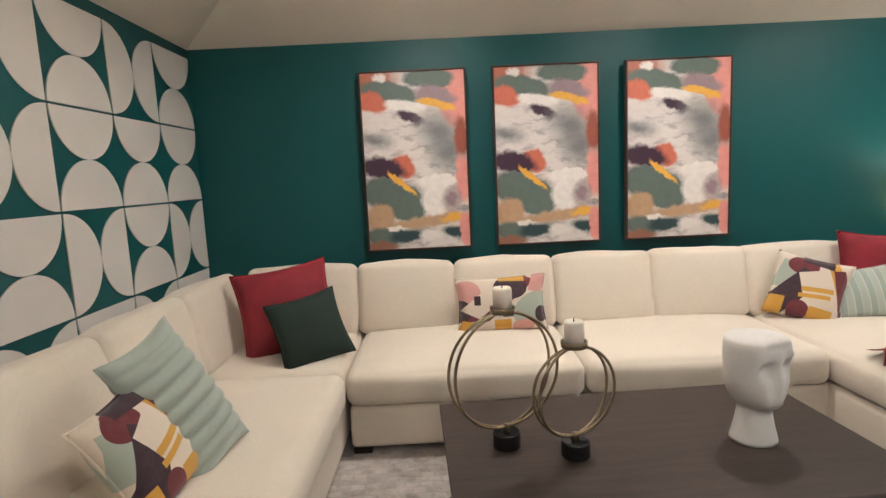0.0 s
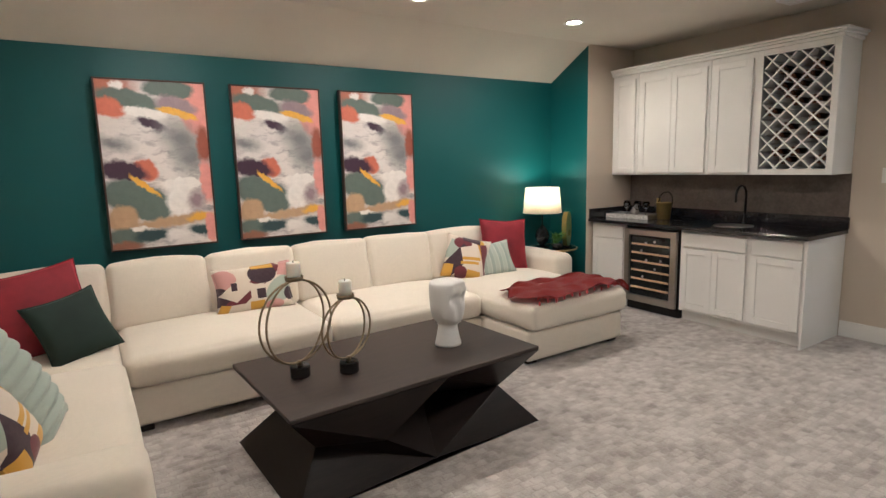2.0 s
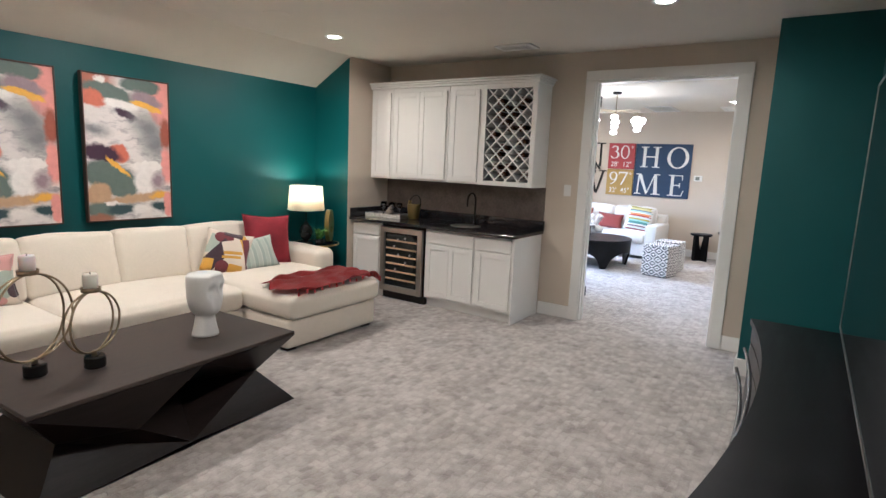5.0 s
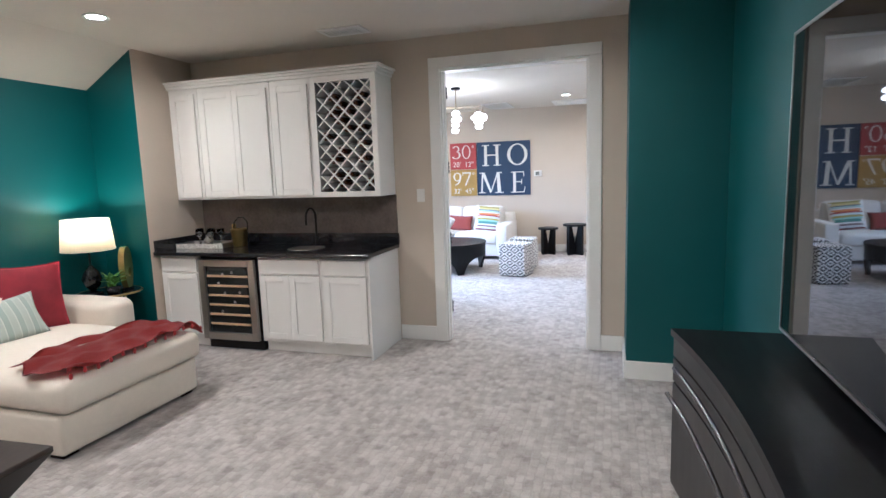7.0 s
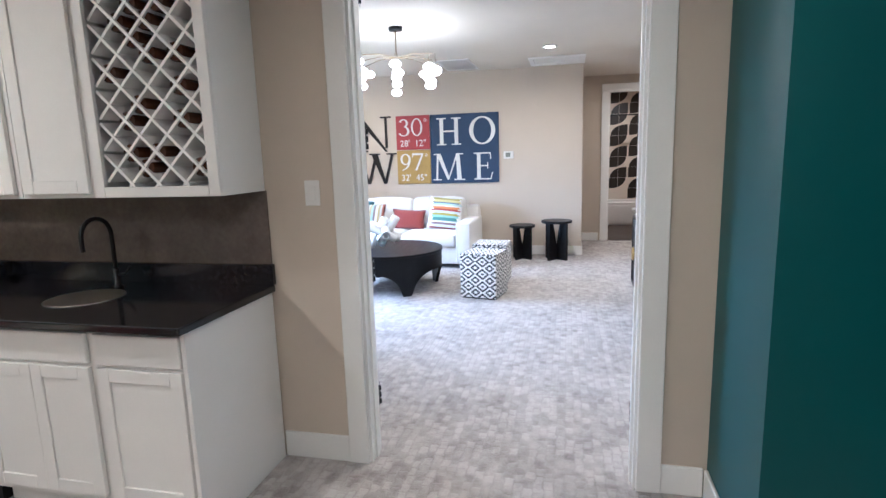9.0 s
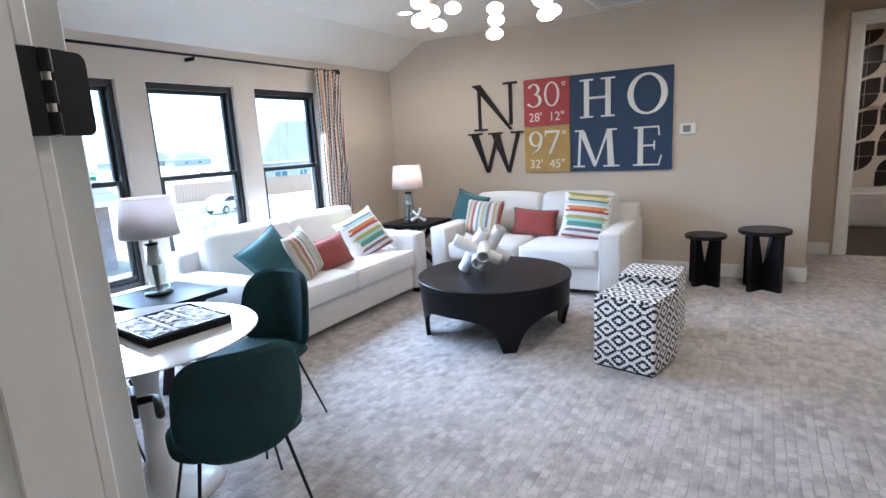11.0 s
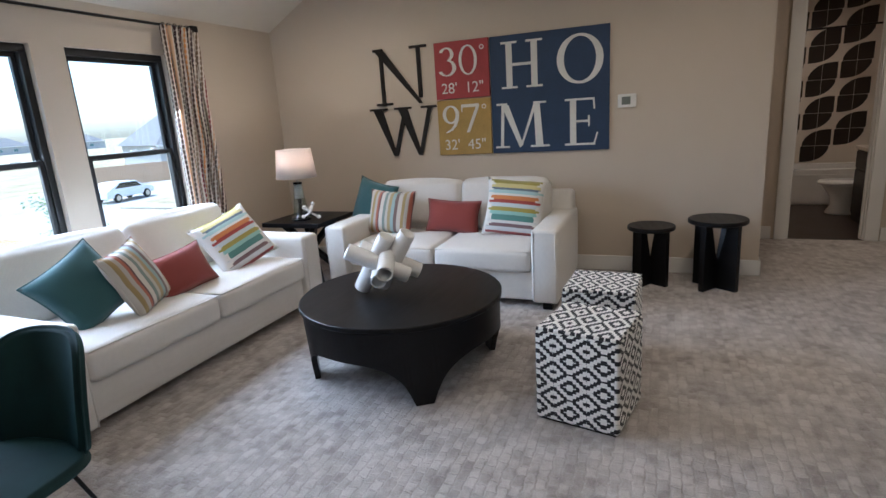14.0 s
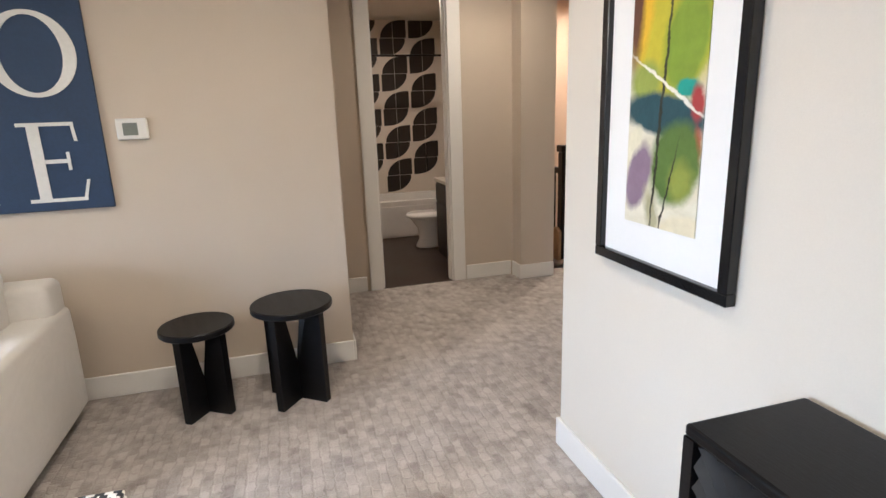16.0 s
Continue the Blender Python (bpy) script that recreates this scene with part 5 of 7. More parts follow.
for x, y in ((4.33, 2.90), (4.40, 2.84), (4.34, 3.04), (4.42, 3.10), (4.44, 2.98)):
    g = thing("wine_glass", x, y, 0.915, 0, "clear stemmed glass on the tray", "glass", "glasses on the tray")
    if gob0 is None:
        gob0 = part("goblet", goblet, CLEAR, g, smooth=True).data
    else:
        new("goblet", gob0).parent = g
jug = thing("steel_jug", 4.37, 2.96, 0.915, 0, "small polished round cocktail jug", "jug")
part("body", lathe([(0.0, 0), (0.03, 0), (0.045, 0.03), (0.045, 0.06), (0.025, 0.085), (0.028, 0.10), (0.0, 0.10)], 24), STEEL, jug, smooth=True)

# switches and ceiling details
def plate(x, y, z, turn, label, cat="switch", w=0.075, h=0.118):
    top = thing("wall_switch" if cat == "switch" else "power_outlet", x, y, z, turn, label, cat)
    part("plate", boxed(-w / 2, w / 2, -0.006, 0, -h / 2, h / 2, 0.002, 1), PLASTIC, top)
    part("rocker", boxed(-0.017, 0.017, -0.010, -0.0061, -0.034, 0.034, 0.002, 1), PLASTIC, top)


plate(4.679, 0.862, 1.345, -90, "white rocker light switch on the beige wall")
plate(3.47, -1.529, 0.34, 180, "white wall outlet on the teal wall", "outlet")


def ceiling_vent(x, y, w, l, label, slats, z=H):
    top = thing("ceiling_vent", x, y, z, 0, label, "vent")
    part("backing", boxed(-w / 2 + 0.03, w / 2 - 0.03, -l / 2 + 0.03, l / 2 - 0.03, -0.006, -0.001), PLASTIC, top)
    for b in ((-w / 2, w / 2, -l / 2, -l / 2 + 0.035), (-w / 2, w / 2, l / 2 - 0.035, l / 2), (-w / 2, -w / 2 + 0.035, -l / 2 + 0.035, l / 2 - 0.035), (w / 2 - 0.035, w / 2, -l / 2 + 0.035, l / 2 - 0.035)):
        part("frame", boxed(b[0], b[1], b[2], b[3], -0.014, -0.001, 0.002, 1), TRIM, top)
    for i in range(slats):
        y0 = -l / 2 + 0.05 + (l - 0.10) * (i + 0.5) / slats
        part("slat", boxed(-w / 2 + 0.036, w / 2 - 0.036, -0.009, 0.009, -0.0015, 0.0015), TRIM, top, m=pose(0, y0, -0.0125, 35, 0, 0))


ceiling_vent(4.20, 1.30, 0.22, 0.38, "white ceiling air vent over the bar", 8)
smoke = thing("speaker_grille", 2.37, 2.55, H, 0, "flush round ceiling speaker grille", "speaker")
part("grille", lathe([(0.0, -0.004), (0.115, -0.004), (0.12, -0.001), (0.0, -0.001)], 40), CEIL, smoke, smooth=False)

# bowed sideboard and the glossy television over it
sb = thing("sideboard", 1.44, -1.51, 0, 0, "black sideboard with an inward-bowed front and long grooves", "sideboard")
bm = bmesh.new()
HL, ZT = 1.06, 0.83
def bow(x):
    return 0.468 - 0.11 * (1 - (x / HL) ** 2)
def bowed(bm, z0, z1, d, ins=0.0):
    n = 24
    pts = [(-HL + ins + (2 * HL - 2 * ins) * i / n, bow(-HL + ins + (2 * HL - 2 * ins) * i / n) + d) for i in range(n + 1)]
    prism(bm, pts + [(HL - ins, 0.01), (-HL + ins, 0.01)], z0, z1)
    return bm
part("top", bowed(bmesh.new(), ZT - 0.03, ZT, 0.0), BLACK_WOOD, sb, "matt black wooden top")
for z0, z1, d in ((0.71, ZT - 0.032, -0.012), (0.60, 0.70, -0.012), (0.12, 0.59, -0.012)):
    part("drawer_front", bowed(bmesh.new(), z0, z1, d, 0.004), CARVED_BLACK, sb)
part("carcass", bowed(bmesh.new(), 0.10, ZT - 0.031, -0.03, 0.012), BLACK_WOOD, sb)
for z in (0.705, 0.595):
    pts = [(-0.9 + 1.8 * i / 20, bow(-0.9 + 1.8 * i / 20) + (0.030 if z > 0.65 else 0.055), z) for i in range(21)]
    part("pull_rail", tube(pts, 0.009, 8), BLACK_GLOSS, sb, "long curved black pull rail", smooth=True)
for x in (-0.95, 0.95):
    for y in (0.06, 0.34):
        part("leg", boxed(x - 0.03, x + 0.03, y - 0.03, y + 0.03, 0, 0.10, 0.004, 1), BLACK_WOOD, sb)
tva = thing("television", 1.38, -1.45, 0.895, 0, "large flat television over the sideboard, switched off and glossy", "television")
part("bezel", boxed(-0.95, 0.95, -0.055, 0.035, 0, 1.09, 0.004, 1), BLACK_METAL, tva, "thin black back case")
part("screen", boxed(-0.938, 0.938, 0.0352, 0.038, 0.014, 1.078), SCREEN, tva, "dark glossy screen")
for b in ((-0.95, 0.95, 0.0, 0.012), (-0.95, 0.95, 1.079, 1.09), (-0.95, -0.939, 0.0125, 1.0785), (0.939, 0.95, 0.0125, 1.0785)):
    part("edge_strip", boxed(b[0], b[1], 0.0353, 0.0405, b[2], b[3]), SILVER, tva, "slim silver edge")

# ---- loft: windows ----
for k, (a, b) in enumerate(WX):
    win = tagged(new("window_%d" % (k + 1)), "black framed single-hung window with a white sill", kind="structure")
    win.matrix_basis = pose((a + b) / 2, 4.22, SILL)
    hw, hh = (b - a) / 2, HEAD - SILL
    mid = 1.325 - SILL
    bars = [(-hw, hw, 0.0, 0.05), (-hw, hw, hh - 0.05, hh), (-hw, -hw + 0.045, 0.05, hh - 0.05), (hw - 0.045, hw, 0.05, hh - 0.05)]
    for x0, x1, z0, z1 in bars:
        part("window_frame", boxed(x0, x1, -0.045, 0.045, z0, z1, 0.003, 1), WINDOW_BLACK, win, "black frame bar")
    # upper sash stands outside, lower sash inside
    for nm, y, z0, z1 in (("sash", 0.018, mid - 0.02, hh - 0.051), ("sash", -0.018, 0.051, mid + 0.022)):
        for x0, x1, s0, s1 in ((-hw + 0.046, hw - 0.046, z0, z0 + 0.04), (-hw + 0.046, hw - 0.046, z1 - 0.03, z1), (-hw + 0.046, -hw + 0.074, z0 + 0.04, z1 - 0.03), (hw - 0.074, hw - 0.046, z0 + 0.04, z1 - 0.03)):
            part(nm, boxed(x0, x1, y - 0.015, y + 0.015, s0, s1, 0.002, 1), WINDOW_BLACK, win)
        p = part("pane", boxed(-hw + 0.074, hw - 0.074, y - 0.002, y + 0.002, z0 + 0.04, z1 - 0.03), PANE, win)
        p.visible_shadow = False
    part("latch", boxed(-0.03, 0.03, -0.05, -0.034, mid + 0.023, mid + 0.035, 0.003, 1), STEEL, win, "small sash latch")
    part("latch", boxed(0.16, 0.22, -0.05, -0.034, mid + 0.023, mid + 0.035, 0.003, 1), STEEL, win, "small sash latch")
    part("window_sill", boxed(-hw - 0.03, hw + 0.03, -0.125, -0.046, -0.024, 0.002, 0.004, 1), TRIM, win, "white sill board")


# curtains and rod
def curtain(x, w, label, seed):
    top = thing("curtain", x, 4.02, 0.0, 0, label, "curtain", "curtains")
    bm = bmesh.new()
    nu, nv = 96, 26
    uv = bm.loops.layers.uv.new("UVMap")
    g, arc = [], []
    for j in range(nv + 1):
        z = 0.015 + 2.30 * j / nv
        row, run, prev = [], [0.0], None
        for i in range(nu + 1):
            f = i / nu
            flare = 1.0 + 0.10 * (1 - j / nv)
            px = (f - 0.5) * w * flare
            py = 0.045 * math.sin(2 * math.pi * f * 5.5 + seed + 0.5 * math.sin(3 * j / nv)) * (0.55 + 0.45 * (1 - j / nv)) + 0.012 * noise.noise(Vector((f * 9, j * 0.2, seed)))
            px += 0.014 * math.sin(2 * math.pi * f * 11 + seed)
            if prev is not None:
                run.append(run[-1] + math.hypot(px - prev[0], py - prev[1]))
            prev = (px, py)
            row.append(bm.verts.new((px, py, z)))
        g.append(row), arc.append(run)
    for j in range(nv):
        for i in range(nu):
            f = bm.faces.new((g[j][i], g[j][i + 1], g[j + 1][i + 1], g[j + 1][i]))
            for lp, (jj, ii) in zip(f.loops, ((j, i), (j, i + 1), (j + 1, i + 1), (j + 1, i))):
                lp[uv].uv = (arc[jj][ii], g[jj][ii].co.z)
    part("cloth", bm, BEADED, top, smooth=True)
    for i in range(6):
        part("ring", tube(ring_points((i - 2.5) * w / 6, 0, 2.315, 0.02, 16, math.pi / 2), 0.003, 6, closed=True), BLACK_METAL, top, "dark curtain ring")


BEADED = beaded("beaded_curtain_cloth")
curtain(6.20, 0.50, "cream curtain with strings of multicoloured beads, drawn aside", 0.6)
curtain(9.30, 0.36, "narrow cream curtain with strings of multicoloured beads", 2.3)
rod = thing("curtain_rod", 7.68, 4.02, 2.315, 0, "thin black curtain rod with brackets", "curtain rod")
part("bar", tube([(-1.75, 0, 0), (1.75, 0, 0)], 0.011, 10), BLACK_METAL, rod, smooth=True)
for x in (-1.78, 1.78):
    part("finial", boxed(x - 0.035, x + 0.035, -0.025, 0.025, -0.025, 0.025, 0.006, 2), BLACK_METAL, rod, "square black finial")
for x in (-1.66, 0.0, 1.66):
    part("bracket", boxed(x - 0.008, x + 0.008, -0.006, 0.11, -0.04, -0.010, 0.002, 1), BLACK_METAL, rod)


# ---- double doors, standing open into the loft ----
def door_leaf(name, hx, hy, turn, mirror, handle):
    top = tagged(new(name), "white panelled door leaf standing open", kind="structure")
    top.matrix_basis = pose(hx, hy, 0.012, 0, 0, turn)
    w, h, t = 0.605, 2.41, 0.035
    s = mirror
    stile, rails = 0.105, [(0.0, 0.20), (0.60, 0.70), (1.04, 1.16), (1.70, 1.80), (h - 0.12, h)]
    bm = bmesh.new()

    def b(x0, x1, y0, y1, z0, z1, bev=0.0):
        x0, x1 = sorted((x0, x1))
        box(bm, x0, x1, y0, y1, z0, z1, bev, 1)
    b(0.002, stile, -t / 2, t / 2, 0, h), b(w - stile, w, -t / 2, t / 2, 0, h)
    for z0, z1 in rails:
        b(stile, w - stile, -t / 2, t / 2, z0, z1)
    part("slab", bm, TRIM, top)
    for (a0, a1), (b0, b1) in zip(rails, rails[1:]):
        bm = bmesh.new()
        x0, x1, z0, z1 = stile + 0.001, w - stile - 0.001, a1 + 0.001, b0 - 0.001
        for sy in (-1, 1):
            yo, yi, yc = sy * t / 2, sy * 0.006, sy * 0.013
            rings = []
            for ins, y in ((0.0, yo), (0.016, yi), (0.050, yi), (0.072, yc)):
                rings.append([bm.verts.new(p) for p in ((x0 + ins, y, z0 + ins), (x1 - ins, y, z0 + ins), (x1 - ins, y, z1 - ins), (x0 + ins, y, z1 - ins))])
            for r0, r1 in zip(rings, rings[1:]):
                for i in range(4):
                    bm.faces.new((r0[i], r0[(i + 1) % 4], r1[(i + 1) % 4], r1[i]))
            bm.faces.new(rings[-1])
        part("panel", bm, TRIM, top, "raised white panel")
    if handle:
        for sy in (-1, 1):
            lev = part("door_handle", tube([(w - 0.06, sy * 0.018, 0.93), (w - 0.06, sy * 0.065, 0.93), (w - 0.075, sy * 0.072, 0.93), (w - 0.17, sy * 0.070, 0.93)], 0.010, 10), BLACK_METAL, top, "black lever handle", smooth=True)
            part("rose", boxed(w - 0.09, w - 0.03, sy * 0.0245 - 0.006, sy * 0.0245 + 0.006, 0.90, 0.96, 0.003, 1), BLACK_METAL, lev)
    return top


door_leaf("door_1", 4.874, 0.698, 62.7, 1, True)
door_leaf("door_2", 4.862, -0.655, -97, 1, True)


def plate_outline(w, h, r):
    """A plate from 0 to w with its two outer corners rounded."""
    pts = [(0.0, -h / 2)] + [(w - r + r * math.sin(a), -h / 2 + r - r * math.cos(a)) for a in [math.pi / 2 * i / 5 for i in range(6)]]
    return pts + [(u, -v) for u, v in reversed(pts)]


def door_hinge(z, side, turn):
    """Two leaves that meet in a jointed knuckle: one on the jamb, one on the edge of the open door."""
    top = thing("door_hinge", 4.838, 0.640 if side > 0 else -0.597, z, 0, "square black door hinge on the jamb", "hinge", "door hinges")
    for w, turned in ((0.046, 180), (0.052, turn)):
        bm = bmesh.new()
        prism(bm, plate_outline(w, 0.10, 0.012), -0.0016, 0.0016, "xz")
        part("leaf", bm, BLACK_METAL, top, m=pose(0, 0, 0, 0, 0, turned) @ pose(0.007, 0, 0))
    for k in range(3):
        part("knuckle", lathe([(0.0, -0.013), (0.0075, -0.013), (0.0075, 0.013), (0.0, 0.013)], 12), BLACK_METAL, top, m=pose(0, 0, (k - 1) * 0.036), smooth=False)
    part("pin", lathe([(0.0, -0.052), (0.0045, -0.050), (0.0045, 0.050), (0.0, 0.052)], 10), STEEL, top, "bright hinge pin")


for z in (2.248, 1.588, 0.941, 0.292):
    door_hinge(z, 1, 20)
    door_hinge(z, -1, -20)


# ---- wall sign and letters ----
def strokes(ch):
    """A serif capital in a box one high: quads and rings."""
    s, q = 0.045, []
    if ch == "N":
        q = [((0.11, s), (0.17, s), (0.17, 1 - s), (0.11, 1 - s)), ((0.80, 0.10), (0.86, 0.10), (0.86, 1 - s), (0.80, 1 - s)), ((0.04, 1 - s), (0.20, 1 - s), (0.86, 0.0), (0.80, 0.0)),
             ((0.0, 0.0), (0.30, 0.0), (0.30, s), (0.0, s)), ((0.0, 1 - s), (0.18, 1 - s), (0.18, 1), (0.0, 1)), ((0.68, 1 - s), (0.98, 1 - s), (0.98, 1), (0.68, 1))]
    elif ch == "W":
        q = [((0.06, 1 - s), (0.20, 1 - s), (0.39, 0.0), (0.34, 0.0)), ((0.34, 0.0), (0.40, 0.0), (0.60, 1 - s), (0.54, 1 - s)), ((0.46, 1 - s), (0.60, 1 - s), (0.79, 0.0), (0.74, 0.0)), ((0.74, 0.0), (0.79, 0.0), (0.98, 1 - s), (0.92, 1 - s)),
             ((0.0, 1 - s), (0.28, 1 - s), (0.28, 1), (0.0, 1)), ((0.40, 1 - s), (0.66, 1 - s), (0.66, 1), (0.40, 1)), ((0.82, 1 - s), (1.05, 1 - s), (1.05, 1), (0.82, 1))]
    elif ch == "H":
        q = [((0.12, s), (0.27, s), (0.27, 1 - s), (0.12, 1 - s)), ((0.73, s), (0.88, s), (0.88, 1 - s), (0.73, 1 - s)), ((0.27, 0.48), (0.73, 0.48), (0.73, 0.54), (0.27, 0.54))]
        for x in (0.0, 0.61):
            for y in (0.0, 1 - s):
                q.append(((x, y), (x + 0.39, y), (x + 0.39, y + s), (x, y + s)))
    elif ch == "M":
        q = [((0.10, s), (0.16, s), (0.20, 1 - s), (0.14, 1 - s)), ((0.14, 1 - s), (0.28, 1 - s), (0.56, 0.06), (0.49, 0.0)), ((0.49, 0.0), (0.55, 0.06), (0.84, 1 - s), (0.78, 1 - s)), ((0.78, 1 - s), (0.90, 1 - s), (0.96, s), (0.81, s)),
             ((0.0, 0), (0.28, 0), (0.28, s), (0.0, s)), ((0.04, 1 - s), (0.26, 1 - s), (0.26, 1), (0.04, 1)), ((0.78, 1 - s), (1.02, 1 - s), (1.02, 1), (0.78, 1)), ((0.71, 0), (1.08, 0), (1.08, s), (0.71, s))]
    elif ch == "E":
        q = [((0.12, s), (0.27, s), (0.27, 1 - s), (0.12, 1 - s)), ((0.0, 0), (0.72, 0), (0.72, s), (0.0, s)), ((0.0, 1 - s), (0.70, 1 - s), (0.70, 1), (0.0, 1)), ((0.27, 0.49), (0.55, 0.49), (0.55, 0.54), (0.27, 0.54)),
             ((0.68, s), (0.72, s), (0.79, 0.27), (0.75, 0.27)), ((0.66, 1 - s), (0.70, 1 - s), (0.72, 0.76), (0.68, 0.76)), ((0.55, 0.40), (0.59, 0.40), (0.59, 0.63), (0.55, 0.63))]
    elif ch == "O":
        for i in range(40):
            a, b = 2 * math.pi * i / 40, 2 * math.pi * (i + 1) / 40
            q.append(((0.5 + 0.50 * math.cos(a), 0.5 + 0.51 * math.sin(a)), (0.5 + 0.50 * math.cos(b), 0.5 + 0.51 * math.sin(b)), (0.5 + 0.345 * math.cos(b), 0.5 + 0.455 * math.sin(b)), (0.5 + 0.345 * math.cos(a), 0.5 + 0.455 * math.sin(a))))
    elif ch == "7":
        q = [((0.0, 0.89), (1.0, 0.89), (1.0, 1.0), (0.0, 1.0)), ((0.0, 0.74), (0.05, 0.74), (0.07, 0.89), (0.0, 0.89)), ((0.82, 0.89), (1.0, 0.89), (0.42, 0.0), (0.24, 0.0))]
    elif ch == "9":
        q = arc_band(0.5, 0.67, 0.50, 0.33, 0.29, 0.27, 0, 360)
        rim = [((1.0, 0.67), (0.79, 0.67)), ((0.95, 0.45), (0.75, 0.45)), ((0.82, 0.26), (0.64, 0.27)), ((0.58, 0.10), (0.45, 0.14)), ((0.20, 0.0), (0.16, 0.04))]
        q += [(a[0], b[0], b[1], a[1]) for a, b in zip(rim, rim[1:])]
    elif ch == "3":
        q = arc_band(0.42, 0.755, 0.44, 0.245, 0.24, 0.19, -75, 160) + arc_band(0.42, 0.29, 0.56, 0.29, 0.34, 0.24, -155, 82)
    return q


def arc_band(cx, cy, ro, so, ri, si, a0, a1):
    """A curved stroke between two ellipses."""
    out, n = [], 28
    for i in range(n):
        a, b = radians(a0 + (a1 - a0) * i / n), radians(a0 + (a1 - a0) * (i + 1) / n)
        out.append(((cx + ro * math.cos(a), cy + so * math.sin(a)), (cx + ro * math.cos(b), cy + so * math.sin(b)), (cx + ri * math.cos(b), cy + si * math.sin(b)), (cx + ri * math.cos(a), cy + si * math.sin(a))))
    return out


def serif(ch, y, z, w, h, x, deep, material, parent):
    """A capital on a wall that faces -x: y is its left edge as one reads it, and it runs to smaller y."""
    bm = bmesh.new()
    for k, quad in enumerate(strokes(ch)):
        prism(bm, [(y - u * w, z + v * h) for u, v in quad], x - deep - 0.0004 * (k % 7), x, "yz")
    return part("letter", bm, material, parent)


def print_text(body, y, z, size, x, material, parent):
    cu = bpy.data.curves.new("lettering", "FONT")
    cu.body, cu.size, cu.extrude, cu.align_x = body, size, 0.002, "CENTER"
    cu.materials.append(material)
    ob = new("lettering", cu)
    ob.parent = parent
    ob.matrix_basis = Matrix.Translation((x, y, z)) @ Matrix(((0, 0, -1, 0), (-1, 0, 0, 0), (0, 1, 0, 0), (0, 0, 0, 1)))
    return ob


SX = 10.619


def sign_panel(y0, y1, z0, z1, material, label):
    top = thing("sign_panel", SX, (y0 + y1) / 2, z0, 0, label, "sign", "wall sign panels")
    part("board", boxed(-0.022, 0.0, y0 - (y0 + y1) / 2, y1 - (y0 + y1) / 2, 0, z1 - z0, 0.002, 1), material, top)
    return top


navy = sign_panel(0.708, 1.748, 1.092, 2.118, SIGN_NAVY, "navy board with large white letters HOME")
for ch, y, z, w in (("H", 0.415, 0.57, 0.37), ("O", -0.080, 0.57, 0.39), ("M", 0.49, 0.045, 0.46), ("E", -0.145, 0.045, 0.36)):
    serif(ch, y, z, w, 0.40, -0.0221, 0.004, SIGN_WHITE, navy)
red = sign_panel(1.758, 2.285, 1.612, 2.120, SIGN_RED, "red board with white numerals 30 degrees 28' 12\"")
serif("3", 0.212, 0.205, 0.165, 0.255, -0.0221, 0.004, SIGN_WHITE, red), serif("O", 0.022, 0.205, 0.175, 0.258, -0.0221, 0.004, SIGN_WHITE, red), print_text("\u00b0", -0.200, 0.34, 0.16, -0.0225, SIGN_WHITE, red), print_text("28'  12\"", 0.0, 0.05, 0.135, -0.0225, SIGN_WHITE, red)
gold = sign_panel(1.758, 2.285, 1.092, 1.602, SIGN_GOLD, "ochre board with white numerals 97 degrees 32' 45\"")
serif("9", 0.212, 0.205, 0.165, 0.255, -0.0221, 0.004, SIGN_WHITE, gold), serif("7", 0.022, 0.205, 0.175, 0.258, -0.0221, 0.004, SIGN_WHITE, gold), print_text("\u00b0", -0.200, 0.34, 0.16, -0.0225, SIGN_WHITE, gold), print_text("32'  45\"", 0.0, 0.05, 0.135, -0.0225, SIGN_WHITE, gold)
for ch, y, z, w, h in (("N", 2.930, 1.595, 0.575, 0.53), ("W", 3.015, 1.10, 0.68, 0.47)):
    t = thing("wall_letter", SX, y, z, 0, "large black serif letter %s fixed to the wall" % ch, "letter", "black wall letters")
    serif(ch, 0, 0, w, h, 0, 0.022, LETTER_BLACK, t)

thermo = thing("thermostat", SX, 0.567, 1.49, 0, "white wall thermostat with a grey display", "thermostat")
part("case", boxed(-0.024, 0, -0.075, 0.075, -0.055, 0.055, 0.008, 2), PLASTIC, thermo)
part("display", boxed(-0.026, -0.0245, -0.028, 0.042, -0.032, 0.032), GREY_LCD, thermo, "grey display")


